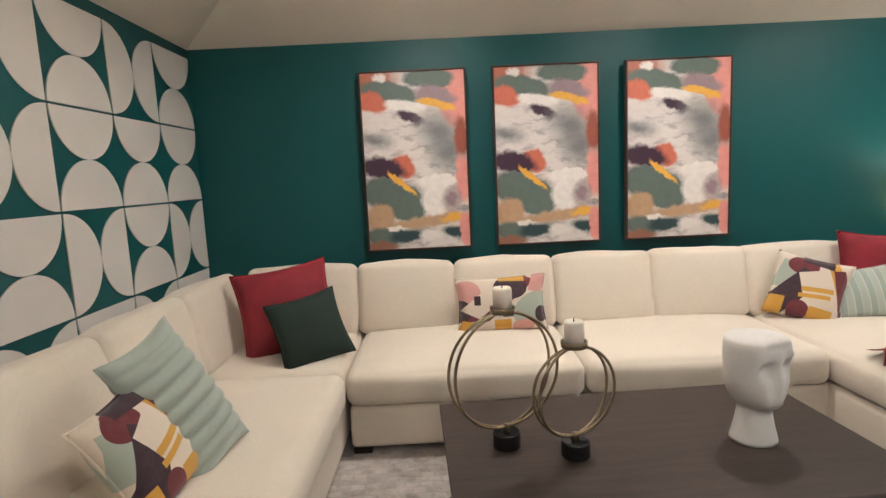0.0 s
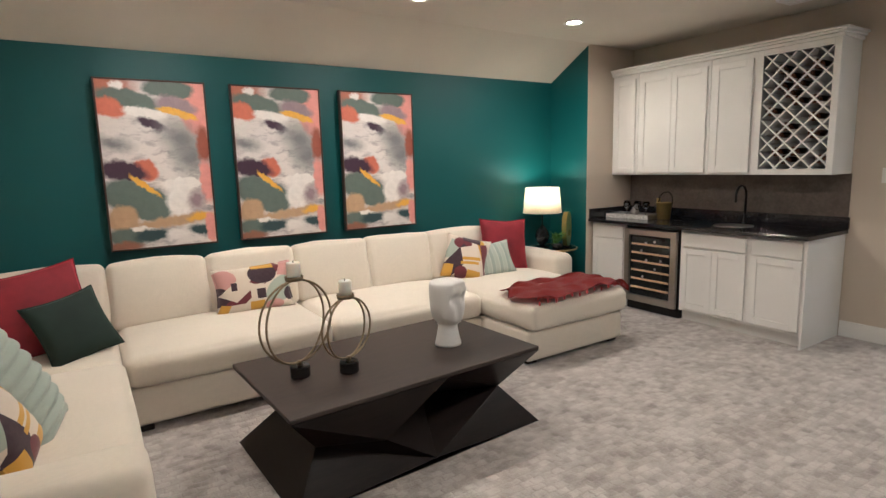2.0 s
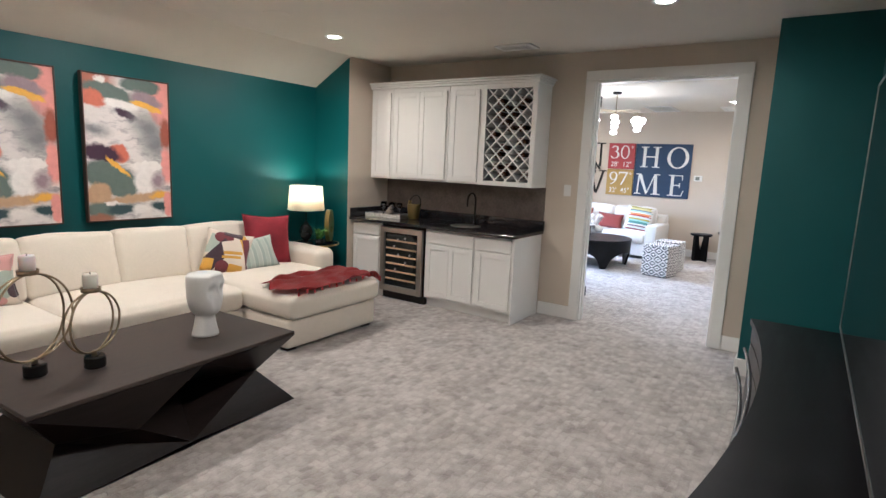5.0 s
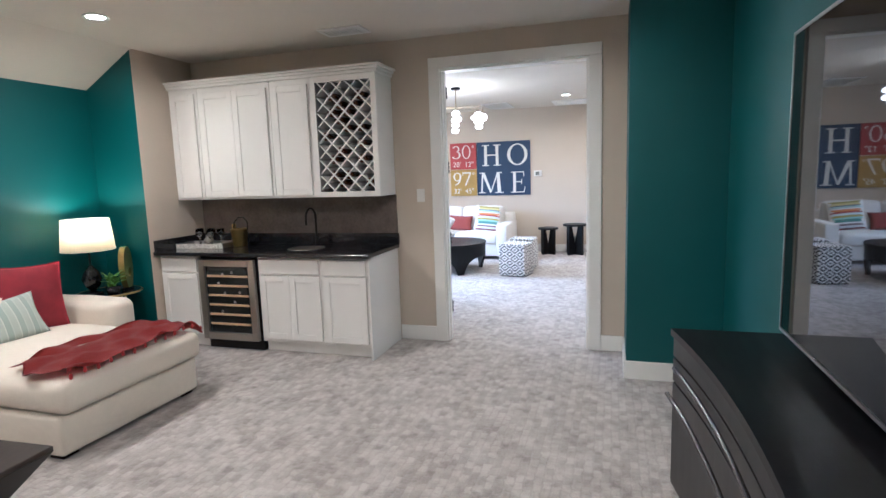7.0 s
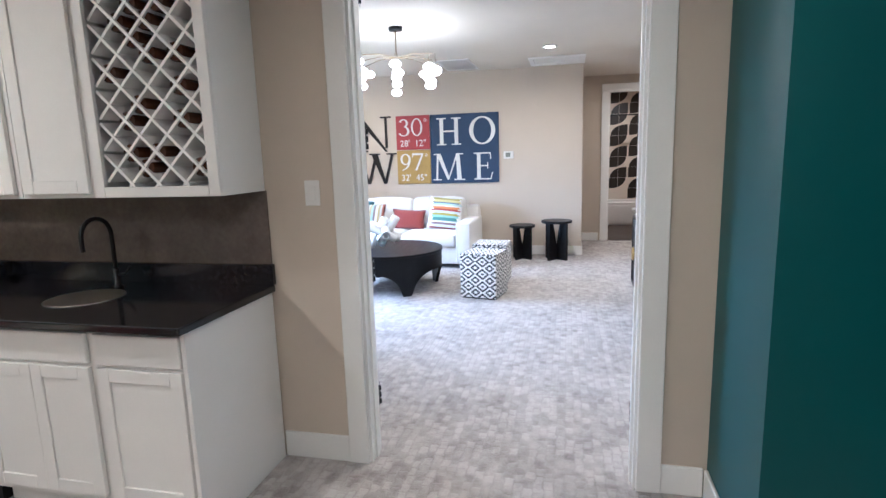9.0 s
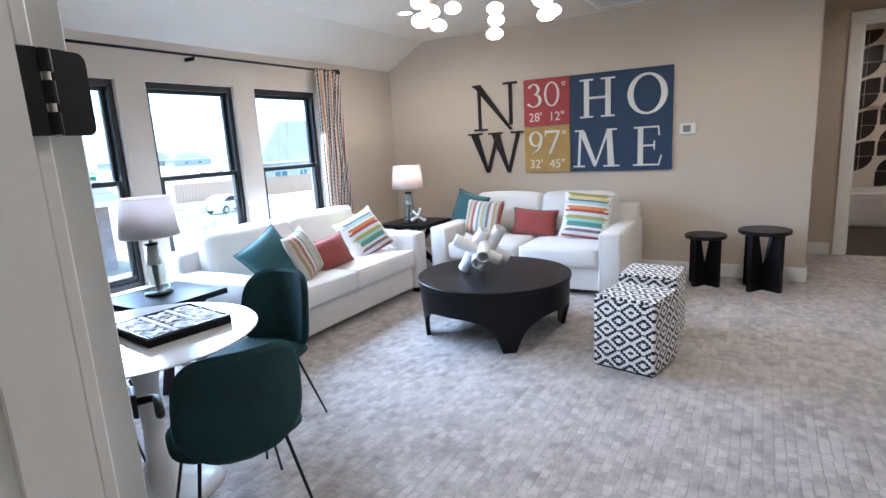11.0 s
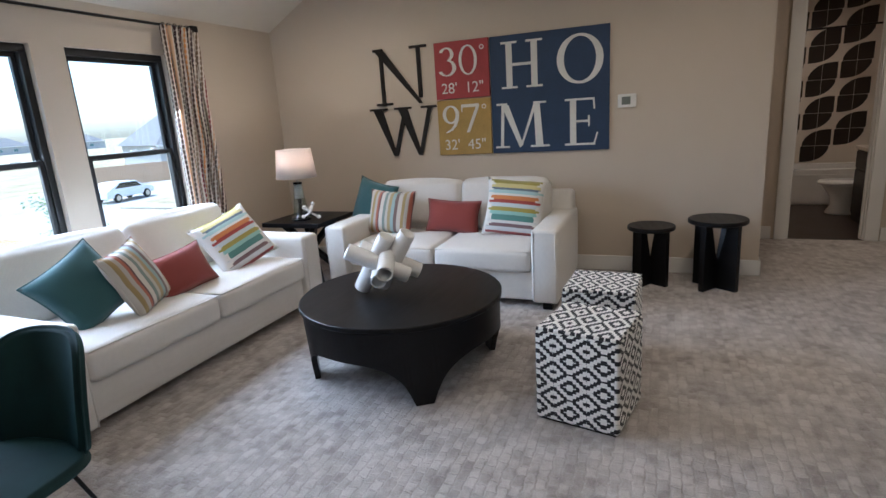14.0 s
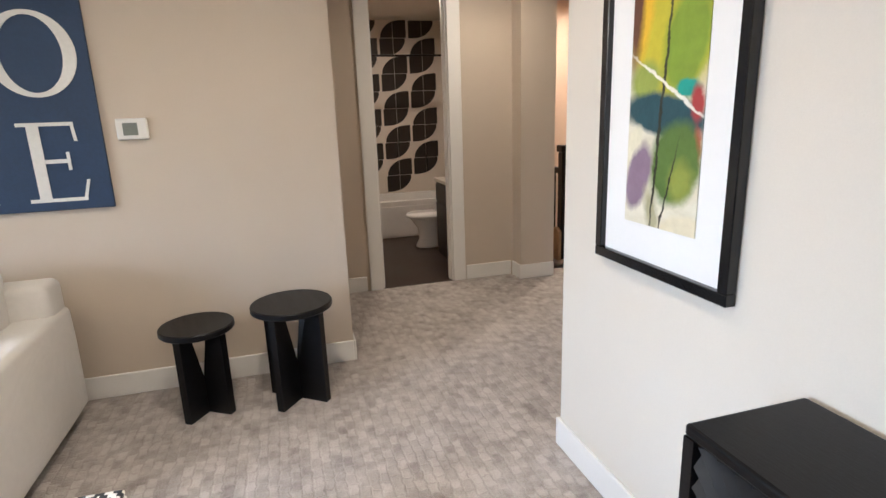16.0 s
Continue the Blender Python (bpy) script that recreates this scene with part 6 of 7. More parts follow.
# ---- sofas ----
def sofa_b(x, y, turn, length, label, depth=1.05):
    top = thing("sofa", x, y, 0, turn, label, "sofa", "white loft sofas")
    hl, aw = length / 2, 0.20
    part("base", soft_box(length - 0.02, depth - 0.10, 0.24, 0.02, 0.003, at=(0, 0.02, 0.06 + 0.12)), SOFA_WHITE, top, smooth=True)
    part("back", soft_box(length - 0.04, 0.20, 0.72, 0.04, 0.006, at=(0, depth / 2 - 0.11, 0.06 + 0.36)), SOFA_WHITE, top, smooth=True)
    for s in (-1, 1):
        part("arm", soft_box(aw, depth - 0.02, 0.56, 0.03, 0.006, at=(s * (hl - aw / 2), 0.0, 0.06 + 0.28)), SOFA_WHITE, top, "square track arm", smooth=True)
        edge = [(s * (hl - 0.02), -depth / 2 + 0.012, 0.07), (s * (hl - 0.02), -depth / 2 + 0.012, 0.60), (s * (hl - aw + 0.02), -depth / 2 + 0.012, 0.60), (s * (hl - aw + 0.02), -depth / 2 + 0.012, 0.07)]
        part("piping", tube(edge, 0.006, 6), SOFA_WHITE, top, smooth=True)
        sw = hl - aw
        part("seat_cushion", soft_box(sw - 0.008, depth - 0.30, 0.175, 0.04, 0.006, 0.018, 0.004, 2.2 + s, at=(s * sw / 2, -0.135, 0.285 + 0.0875)), SOFA_WHITE, top, smooth=True)
        zz = 0.305
        loop = [(s * sw / 2 + ax * (sw / 2 - 0.018), -0.135 + ay * ((depth - 0.30) / 2 - 0.014), 0.450) for ax, ay in ((-1, -1), (1, -1), (1, 1), (-1, 1))]
        part("piping", tube(loop, 0.006, 6, closed=True), SOFA_WHITE, top, smooth=True)
        part("back_cushion", soft_box(sw - 0.01, 0.19, 0.43, 0.055, 0.022, 0.004, 0.008, 5.0 + s, at=(0, 0, 0.215)), SOFA_WHITE, top, smooth=True, m=pose(s * sw / 2, depth / 2 - 0.29, 0.47, -12, 0, 0))
        for fy in (-depth / 2 + 0.09, depth / 2 - 0.09):
            part("foot", boxed(s * (hl - 0.09) - 0.035, s * (hl - 0.09) + 0.035, fy - 0.035, fy + 0.035, 0, 0.062, 0.004, 1), BLACK_WOOD, top, "black block foot")
    return top


sofa_b(8.14, 3.37, 0, 2.20, "white two-seat sofa with track arms under the windows")
sofa_b(9.945, 1.94, -90, 1.97, "white two-seat sofa with track arms under the sign")

PAL1 = [(0.0, (0.52, 0.48, 0.42)), (0.12, (0.34, 0.25, 0.11)), (0.21, (0.44, 0.41, 0.36)), (0.30, (0.36, 0.12, 0.075)), (0.37, (0.12, 0.06, 0.06)), (0.41, (0.60, 0.56, 0.50)), (0.53, (0.20, 0.25, 0.23)), (0.62, (0.50, 0.47, 0.40)), (0.70, (0.38, 0.29, 0.15)), (0.80, (0.30, 0.40, 0.38)), (0.90, (0.17, 0.12, 0.11))]
VSTRIPE = stripes("upright_stripe_cloth", PAL1, 0.30, 0.0, 0)
HSTRIPE = stripes("ragged_stripe_cloth", [(0.0, (0.30, 0.52, 0.48)), (0.06, (0.36, 0.31, 0.07)), (0.13, (0.56, 0.63, 0.66)), (0.20, (0.34, 0.06, 0.05)), (0.26, (0.58, 0.22, 0.07)), (0.33, (0.72, 0.70, 0.66)), (0.37, (0.40, 0.57, 0.58)), (0.43, (0.13, 0.17, 0.22)), (0.47, (0.60, 0.53, 0.24)), (0.55, (0.33, 0.29, 0.06)), (0.63, (0.72, 0.70, 0.66)), (0.68, (0.30, 0.06, 0.06)), (0.72, (0.62, 0.64, 0.66)), (0.79, (0.19, 0.12, 0.13)), (0.85, (0.66, 0.66, 0.66)), (0.90, (0.10, 0.24, 0.22))], 0.47, 0.06, 1)
pillow(7.62, 3.12, 0.505, 0.42, 0.42, 0.17, -20, 26, TEAL_CLOTH, "teal ribbed pillow on the window sofa", roll=-30, seed=11)
pillow(7.86, 3.07, 0.470, 0.40, 0.42, 0.15, 20, 24, VSTRIPE, "multicoloured upright-striped pillow on the window sofa", roll=-8, seed=12)
pillow(8.17, 3.12, 0.462, 0.44, 0.29, 0.15, -8, 24, BRICK_RED, "brick red lumbar pillow on the window sofa", roll=-8, seed=13)
pillow(8.78, 3.12, 0.470, 0.53, 0.46, 0.17, -14, 32, HSTRIPE, "white pillow with ragged coloured stripes and tufts", roll=-16, seed=14)
pillow(10.02, 2.84, 0.470, 0.48, 0.47, 0.17, -104, 16, TEAL_CLOTH, "teal ribbed pillow on the sofa by the wall", roll=12, seed=15)
pillow(9.84, 2.53, 0.470, 0.46, 0.40, 0.16, -92, 20, VSTRIPE, "multicoloured upright-striped pillow with fringe", roll=3, seed=16)
pillow(9.96, 1.97, 0.468, 0.50, 0.29, 0.14, -90, 16, BRICK_RED, "brick red lumbar pillow on the sofa by the wall", roll=3, seed=17)
pillow(9.86, 1.41, 0.470, 0.50, 0.48, 0.17, -84, 18, HSTRIPE, "white pillow with ragged coloured stripes and tufts", roll=6, seed=18)

# ---- round coffee table with arched skirt ----
ctb = thing("round_coffee_table", 8.42, 1.72, 0, 0, "round black wooden coffee table with arched cut-out sides", "coffee table")
R, ZT2 = 0.605, 0.46
part("tabletop", lathe([(0.0, ZT2 - 0.03), (R - 0.004, ZT2 - 0.03), (R, ZT2 - 0.026), (R, ZT2 - 0.004), (R - 0.004, ZT2), (0.0, ZT2)], 72), BLACK_WOOD, ctb, "dark stained round top", smooth=False)
bm = bmesh.new()
seg = 144
top_r, bot_r = [], []
inn_t, inn_b = [], []
for i in range(seg):
    a = 2 * math.pi * i / seg
    ph = ((math.degrees(a) - 35) % 90) / 90
    d = abs(ph - 0.5) * 2
    # feet are narrow at the floor and the arch opens quickly between them
    cut = 0.0 if d > 0.86 else 0.255 * (1 - (d / 0.86) ** 3.2) ** 0.55
    for lst, r, z in ((top_r, R - 0.012, ZT2 - 0.031), (bot_r, R - 0.012 - 0.03 * (1 - cut / 0.255), cut), (inn_t, R - 0.045, ZT2 - 0.031), (inn_b, R - 0.045 - 0.03 * (1 - cut / 0.255), cut)):
        lst.append(bm.verts.new((r * math.cos(a), r * math.sin(a), z)))
for i in range(seg):
    j = (i + 1) % seg
    for p, q in ((top_r, bot_r), (bot_r, inn_b), (inn_b, inn_t), (inn_t, top_r)):
        bm.faces.new((p[i], p[j], q[j], q[i]))
part("skirt", bm, BLACK_WOOD, ctb, "arched black skirt with four feet")

# white sculpture of joined tubes
tub = thing("tube_sculpture", 8.37, 1.79, 0.461, -60, "glazed white ceramic sculpture of joined open tubes", "sculpture")
# three crossing pairs of tubes, tipped onto their rims
TR, TL = 0.049, 0.39
tip = pose(0, 0, 0, 17, 28, 0)
lows = []
for axis in range(3):
    for k in (-1, 1):
        off = [0.0, 0.0, 0.0]
        off[(axis + 1) % 3] = k * (TR + 0.0005)
        slide = 0.035 * k * (1 if axis != 1 else -1)
        turn_to = (pose(0, 0, 0, 0, 90, 0), pose(0, 0, 0, -90, 0, 0), pose(0, 0, 0))[axis]
        lows.append(tip @ Matrix.Translation(off) @ turn_to @ Matrix.Translation((0, 0, slide - TL / 2)))
lift = min((m @ Vector((TR * math.cos(a), TR * math.sin(a), z))).z for m in lows for z in (0, TL) for a in [math.pi * q / 12 for q in range(24)])
for m in lows:
    part("tube", lathe([(0.0, 0.10), (TR - 0.012, 0.10), (TR - 0.012, 0.006), (TR - 0.008, 0.0), (TR - 0.002, 0.0), (TR, 0.004), (TR, TL - 0.004), (TR - 0.002, TL), (TR - 0.008, TL), (TR - 0.012, TL - 0.006), (TR - 0.012, TL - 0.10), (0.0, TL - 0.10)], 28), GLAZED, tub, smooth=True, m=Matrix.Translation((0, 0, -lift)) @ m)

# ---- poufs ----
PSIDE, PTOP = greek("woven_key_side", False), greek("woven_key_top", True)
pf = thing("pouf", 8.14, 0.577, 0, -12, "cube pouf in black and white key-pattern weave", "pouf", "key pattern poufs")
part("cover", boxed(-0.20, 0.20, -0.20, 0.20, 0.012, 0.462, 0.014, 3), PSIDE, pf, "woven side cover")
part("top_panel", boxed(-0.197, 0.197, -0.197, 0.197, 0.4625, 0.480, 0.009, 3), PTOP, pf, "woven top panel")
part("base_board", boxed(-0.185, 0.185, -0.185, 0.185, 0.0, 0.0115), LETTER_BLACK, pf, "black base board")
copy_thing(pf, pose(8.755, 0.575, 0, 0, 0, -3))


# ---- round stools ----
def stool(x, y, r, h, turn):
    top = thing("side_stool", x, y, 0, turn, "round black wooden stool table on tapered slab legs", "stool", "black stool tables")
    part("seat", lathe([(0.0, h - 0.035), (r - 0.006, h - 0.035), (r, h - 0.029), (r, h - 0.006), (r - 0.006, h), (0.0, h)], 48), BLACK_WOOD, top, "round black top")
    for k in range(4):
        bm = bmesh.new()
        prism(bm, [(0.012, 0.0), (r * 0.84, 0.0), (r * 0.84, h - 0.036), (r * 0.47, h - 0.036), (0.012, h * 0.30)], -0.021, 0.021, "xz")
        part("leg", bm, BLACK_WOOD, top, m=pose(0, 0, 0, 0, 0, 90 * k + 45))


stool(10.27, 0.345, 0.185, 0.495, 12)
stool(10.25, -0.14, 0.215, 0.56, 8)

# ---- low cabinet with sunburst doors ----
LX0, LX1, LY, LZ0, LZ1 = 6.50, 8.20, -0.935, 0.17, 0.855
lc = thing("sunburst_cabinet", (LX0 + LX1) / 2, -1.265, 0, 0, "black cabinet with carved sunburst doors and round brass pulls", "cabinet")
hw, dp = (LX1 - LX0) / 2, LY + 1.265
bm = bmesh.new()
box(bm, -hw, hw, 0, dp, LZ1 - 0.03, LZ1, 0.008, 2), box(bm, -hw, hw, 0, dp, LZ0, LZ0 + 0.03, 0.008, 2)
box(bm, -hw, -hw + 0.03, 0, dp, LZ0 + 0.03, LZ1 - 0.03), box(bm, hw - 0.03, hw, 0, dp, LZ0 + 0.03, LZ1 - 0.03)
box(bm, -hw + 0.03, hw - 0.03, 0, 0.02, LZ0 + 0.03, LZ1 - 0.03)
part("body", bm, BLACK_WOOD, lc, "matt black mango wood case")
nd = 3
dw = (2 * hw - 0.06) / nd
for k in range(nd):
    x0, x1 = -hw + 0.03 + k * dw + 0.003, -hw + 0.03 + (k + 1) * dw - 0.003
    cx, cz = (x0 + x1) / 2, (LZ0 + LZ1) / 2
    z0, z1 = LZ0 + 0.034, LZ1 - 0.034
    bm = bmesh.new()
    rays = 58
    centre = bm.verts.new((cx, dp - 0.010, cz))
    rim = []
    for i in range(rays * 2):
        a = math.pi * i / rays
        c, s2 = math.cos(a), math.sin(a)
        t = min((x1 - cx) / abs(c) if abs(c) > 1e-6 else 9, (z1 - cz) / abs(s2) if abs(s2) > 1e-6 else 9)
        y = dp - 0.002 if i % 2 == 0 else dp - 0.026
        rim.append((bm.verts.new((cx + 0.05 * c, dp - 0.010, cz + 0.05 * s2)), bm.verts.new((cx + t * c, y, cz + t * s2)), bm.verts.new((cx + t * c, dp - 0.03, cz + t * s2))))
    for i in range(len(rim)):
        p, q = rim[i], rim[(i + 1) % len(rim)]
        bm.faces.new((centre, p[0], q[0])), bm.faces.new((p[0], p[1], q[1], q[0])), bm.faces.new((p[1], p[2], q[2], q[1]))
    dr = part("door", bm, CARVED_BLACK, lc, "carved radiating flutes")
    part("pull", lathe([(0.0, 0.012), (0.016, 0.012), (0.018, 0.0), (0.060, 0.0), (0.063, -0.004), (0.063, -0.012), (0.058, -0.018), (0.0, -0.021)], 36), GOLD, dr, "round hammered brass pull", smooth=False, m=pose(cx, dp + 0.012, cz, 90, 0, 0))
for x in (-hw + 0.06, hw - 0.06):
    for y in (0.05, dp - 0.05):
        part("leg", tube([(x, y, LZ0), (x + (0.02 if x > 0 else -0.02), y, 0.0)], 0.022, 4, r_end=0.017), GOLD, lc, "brass leg")
    part("rail", boxed(x - 0.012, x + 0.012, 0.06, dp - 0.06, LZ0 - 0.03, LZ0 - 0.001), GOLD, lc, "brass rail")
for y in (0.05, dp - 0.05):
    part("rail", boxed(-hw + 0.085, hw - 0.085, y - 0.01, y + 0.01, LZ0 - 0.024, LZ0 - 0.001), GOLD, lc, "brass rail")

tv = thing("television", 7.25, -1.279, 1.07, 180, "large flat wall-mounted television, switched off", "television")
part("bezel", boxed(-0.725, 0.725, -0.045, -0.005, 0, 0.815, 0.004, 1), BLACK_METAL, tv, "thin black bezel")
part("screen", boxed(-0.713, 0.713, -0.0475, -0.0452, 0.014, 0.803), SCREEN, tv, "dark glossy screen")

ART = blob_paint("leaf_collage", [(0.3, (0.62, 0.58, 0.44)), (0.6, (0.72, 0.69, 0.56))], [
    (0.02, 0.24, 0.20, 0.27, 0, (0.52, 0.47, 0.03), 0.12), (-0.11, 0.27, 0.045, 0.16, 8, (0.72, 0.46, 0.02), 0.3), (-0.15, 0.32, 0.035, 0.24, 0, (0.12, 0.05, 0.03), 0.3), (0.08, 0.14, 0.09, 0.14, 15, (0.22, 0.32, 0.03), 0.2),
    (-0.09, 0.04, 0.07, 0.06, -20, (0.30, 0.36, 0.07), 0.25), (0.0, -0.06, 0.19, 0.062, 8, (0.025, 0.075, 0.095), 0.15), (0.10, 0.015, 0.05, 0.026, 0, (0.03, 0.32, 0.26), 0.2), (0.14, -0.03, 0.025, 0.05, 0, (0.34, 0.04, 0.04), 0.3), (0.145, -0.15, 0.02, 0.05, 0, (0.50, 0.04, 0.05), 0.3),
    (0.06, -0.20, 0.105, 0.125, 25, (0.10, 0.17, 0.035), 0.15), (0.09, -0.25, 0.05, 0.06, 10, (0.26, 0.30, 0.05), 0.4), (-0.13, -0.15, 0.03, 0.06, 20, (0.72, 0.69, 0.52), 0.2), (-0.105, -0.25, 0.055, 0.11, 18, (0.24, 0.17, 0.24), 0.15), (-0.03, -0.36, 0.03, 0.08, -20, (0.38, 0.36, 0.22), 0.4), (0.10, -0.385, 0.10, 0.035, -10, (0.70, 0.64, 0.46), 0.2),
    (-0.01, -0.05, 0.006, 0.42, 4, (0.03, 0.03, 0.02), 0.3), (0.03, -0.30, 0.004, 0.16, 14, (0.03, 0.03, 0.02), 0.3), (0.02, 0.02, 0.20, 0.006, 30, (0.78, 0.75, 0.68), 0.3)], wobble=0.02, wscale=12.0)
MAT_BOARD = plain("white_mount_board", (0.80, 0.80, 0.79), 0.8, var=0.01)
pic = thing("framed_print", 8.75, -1.279, 0.99, 180, "tall framed abstract leaf print in green and yellow, black frame", "picture")
pw, ph_ = 0.315, 1.11
for b in ((-pw, pw, 0, 0.035), (-pw, pw, ph_ - 0.035, ph_), (-pw, -pw + 0.035, 0.035, ph_ - 0.035), (pw - 0.035, pw, 0.035, ph_ - 0.035)):
    part("frame_bar", boxed(b[0], b[1], -0.035, 0, b[2], b[3], 0.003, 1), BLACK_GLOSS, pic, "black moulded frame")
part("mount", boxed(-pw + 0.035, pw - 0.035, -0.014, -0.002, 0.035, ph_ - 0.035), MAT_BOARD, pic, "white mount")
part("print", boxed(-0.165, 0.165, -0.003, 0.0, -0.40, 0.40), ART, pic, "leaf collage print", m=pose(0, -0.0145, ph_ / 2))

# ---- tulip table, game board, chairs ----
tt = thing("tulip_table", 5.88, 2.26, 0, 0, "round glossy white pedestal table", "table")
part("tabletop", lathe([(0.0, 0.715), (0.44, 0.718), (0.500, 0.733), (0.505, 0.738), (0.500, 0.742), (0.0, 0.742)], 80), TABLE_WHITE, tt, "glossy white round top", smooth=False)
part("pedestal", lathe([(0.27, 0.0), (0.272, 0.006), (0.20, 0.020), (0.09, 0.06), (0.055, 0.14), (0.045, 0.30), (0.048, 0.50), (0.07, 0.62), (0.14, 0.70), (0.20, 0.716)], 48), TABLE_WHITE, tt, smooth=True)
gb = thing("game_board", 6.005, 2.20, 0.743, -8, "black tic-tac-toe tray with white noughts and crosses", "game")
GS = 0.185
part("tray", boxed(-GS, GS, -GS, GS, 0, 0.030), MATT_BLACK, gb)
for b in ((-GS, GS, -GS, -GS + 0.008), (-GS, GS, GS - 0.008, GS), (-GS, -GS + 0.008, -GS + 0.008, GS - 0.008), (GS - 0.008, GS, -GS + 0.008, GS - 0.008)):
    part("side", boxed(b[0], b[1], b[2], b[3], 0.030, 0.042, 0.001, 1), BLACK_GLOSS, gb)
for v in (-0.060, 0.060):
    part("divider", boxed(v - 0.010, v + 0.010, -GS + 0.009, GS - 0.009, 0.030, 0.041), SIGN_WHITE, gb, "pale grid bar")
    for x0, x1 in ((-GS + 0.009, -0.0705), (-0.0495, 0.0495), (0.0705, GS - 0.009)):
        part("divider", boxed(x0, x1, v - 0.003, v + 0.003, 0.030, 0.041), SIGN_WHITE, gb, "pale grid bar")
marks = "XOO" "OXX" "XXO"
for i, mk in enumerate(marks):
    cx, cy = (i % 3 - 1) * 0.118, (i // 3 - 1) * 0.118
    part("tile", boxed(cx - 0.047, cx + 0.047, cy - 0.054, cy + 0.054, 0.030, 0.038, 0.001, 1), BLACK_GLOSS, gb)
    if mk == "O":
        bm = lathe([(0.019, 0.0), (0.044, 0.0), (0.044, 0.003), (0.019, 0.003), (0.019, 0.0)], 28)
        part("nought", bm, SIGN_WHITE, gb, m=pose(cx, cy, 0.0382))
    else:
        bm = bmesh.new()
        for s in (1, -1):
            k, w = 0.034, 0.0085
            prism(bm, [(-k - w, s * (-k + w)), (-k + w, s * (-k - w)), (k + w, s * (k - w)), (k - w, s * (k + w))], 0.0, 0.003 + 0.0004 * s)
        part("cross", bm, SIGN_WHITE, gb, m=pose(cx, cy, 0.0382))


def shell_pad(w, h, curve, dish, thick, flare=0.0):
    """A rounded, dished, padded shell in the xz plane, base at z = 0."""
    bm = bmesh.new()
    n, m2 = 22, 9
    rings = []
    mid = bm.verts.new((0, 0, h / 2))
    for k in range(1, m2 + 1):
        f = k / m2
        ring = []
        for i in range(n * 2):
            a = math.pi * i / n
            c, s = math.cos(a), math.sin(a)
            e = 0.62
            u = math.copysign(abs(c) ** e, c) * f
            v = math.copysign(abs(s) ** e, s) * f
            x = u * w / 2 * (1 + flare * v)
            ring.append(bm.verts.new((x, -curve * u * u - dish * v * v, v * h / 2 + h / 2)))
        rings.append(ring)
    for i in range(n * 2):
        bm.faces.new((mid, rings[0][i], rings[0][(i + 1) % (2 * n)]))
    for p, q in zip(rings, rings[1:]):
        for i in range(n * 2):
            j = (i + 1) % (2 * n)
            bm.faces.new((p[i], q[i], q[j], p[j]))
    bmesh.ops.recalc_face_normals(bm, faces=bm.faces)
    bmesh.ops.solidify(bm, geom=bm.faces[:], thickness=thick)
    bmesh.ops.bevel(bm, geom=[e for e in bm.edges if len(e.link_faces) == 2 and e.calc_face_angle(0) > 1.0], offset=thick * 0.42, segments=3, affect="EDGES")
    return bm


def beetle_chair():
    top = thing("dining_chair", 0, 0, 0, 0, "deep teal velvet shell chair on thin black metal legs", "chair", "chairs round the white table")
    part("seat", shell_pad(0.50, 0.47, 0.015, 0.02, 0.040, 0.06), CHAIR_GREEN, top, "dished velvet seat", smooth=True, m=pose(0, -0.245, 0.455, -88, 0, 0) @ pose(0, 0, 0, 0, 0, 180))
    part("backrest", shell_pad(0.49, 0.46, 0.10, -0.01, 0.036, -0.06), CHAIR_GREEN, top, "curved velvet back", smooth=True, m=pose(0, 0.235, 0.385, -12, 0, 0))
    part("brace", tube([(-0.06, 0.12, 0.405), (0.0, 0.19, 0.41), (0.06, 0.12, 0.405)], 0.008, 8), BLACK_METAL, top, smooth=True)
    for sx in (-1, 1):
        part("leg", tube([(sx * 0.10, -0.10, 0.425), (sx * 0.16, -0.15, 0.40), (sx * 0.235, -0.245, 0.0)], 0.009, 8, r_end=0.006), BLACK_METAL, top, "thin black leg", smooth=True)
        part("leg", tube([(sx * 0.10, 0.08, 0.425), (sx * 0.16, 0.13, 0.40), (sx * 0.235, 0.255, 0.0)], 0.009, 8, r_end=0.006), BLACK_METAL, top, "thin black leg", smooth=True)
    return top


# the chair's front looks to -y before it is turned
c0 = beetle_chair()
c0.matrix_basis = pose(6.47, 2.24, 0, 0, 0, -84)
copy_thing(c0, pose(5.90, 1.72, 0, 0, 0, 155))
copy_thing(c0, pose(5.40, 2.36, 0, 0, 0, 96))
copy_thing(c0, pose(5.84, 2.86, 0, 0, 0, -22))


# ---- end tables and lamps ----
def end_table(x, y, turn, s, z, label):
    top = thing("end_table", x, y, 0, turn, label, "end table", "black end tables")
    part("tabletop", boxed(-s / 2, s / 2, -s / 2, s / 2, z - 0.04, z, 0.003, 1), BLACK_WOOD, top, "square black top")
    for k, (a, b) in enumerate((((-0.2, -0.2), (0.2, 0.2)), ((-0.2, 0.2), (0.2, -0.2)))):
        for (p, q) in (((a[0], a[1], 0.0), (b[0] * 0.85, b[1] * 0.85, z - 0.042)), ((b[0], b[1], 0.0), (a[0] * 0.85, a[1] * 0.85, z - 0.042))):
            part("leg", tube([p, q], 0.034, 4), BLACK_WOOD, top, "crossed black leg")


end_table(6.70, 3.36, 0, 0.57, 0.60, "square black end table with crossed legs")
end_table(9.93, 3.42, 0, 0.62, 0.60, "square black end table in the corner")


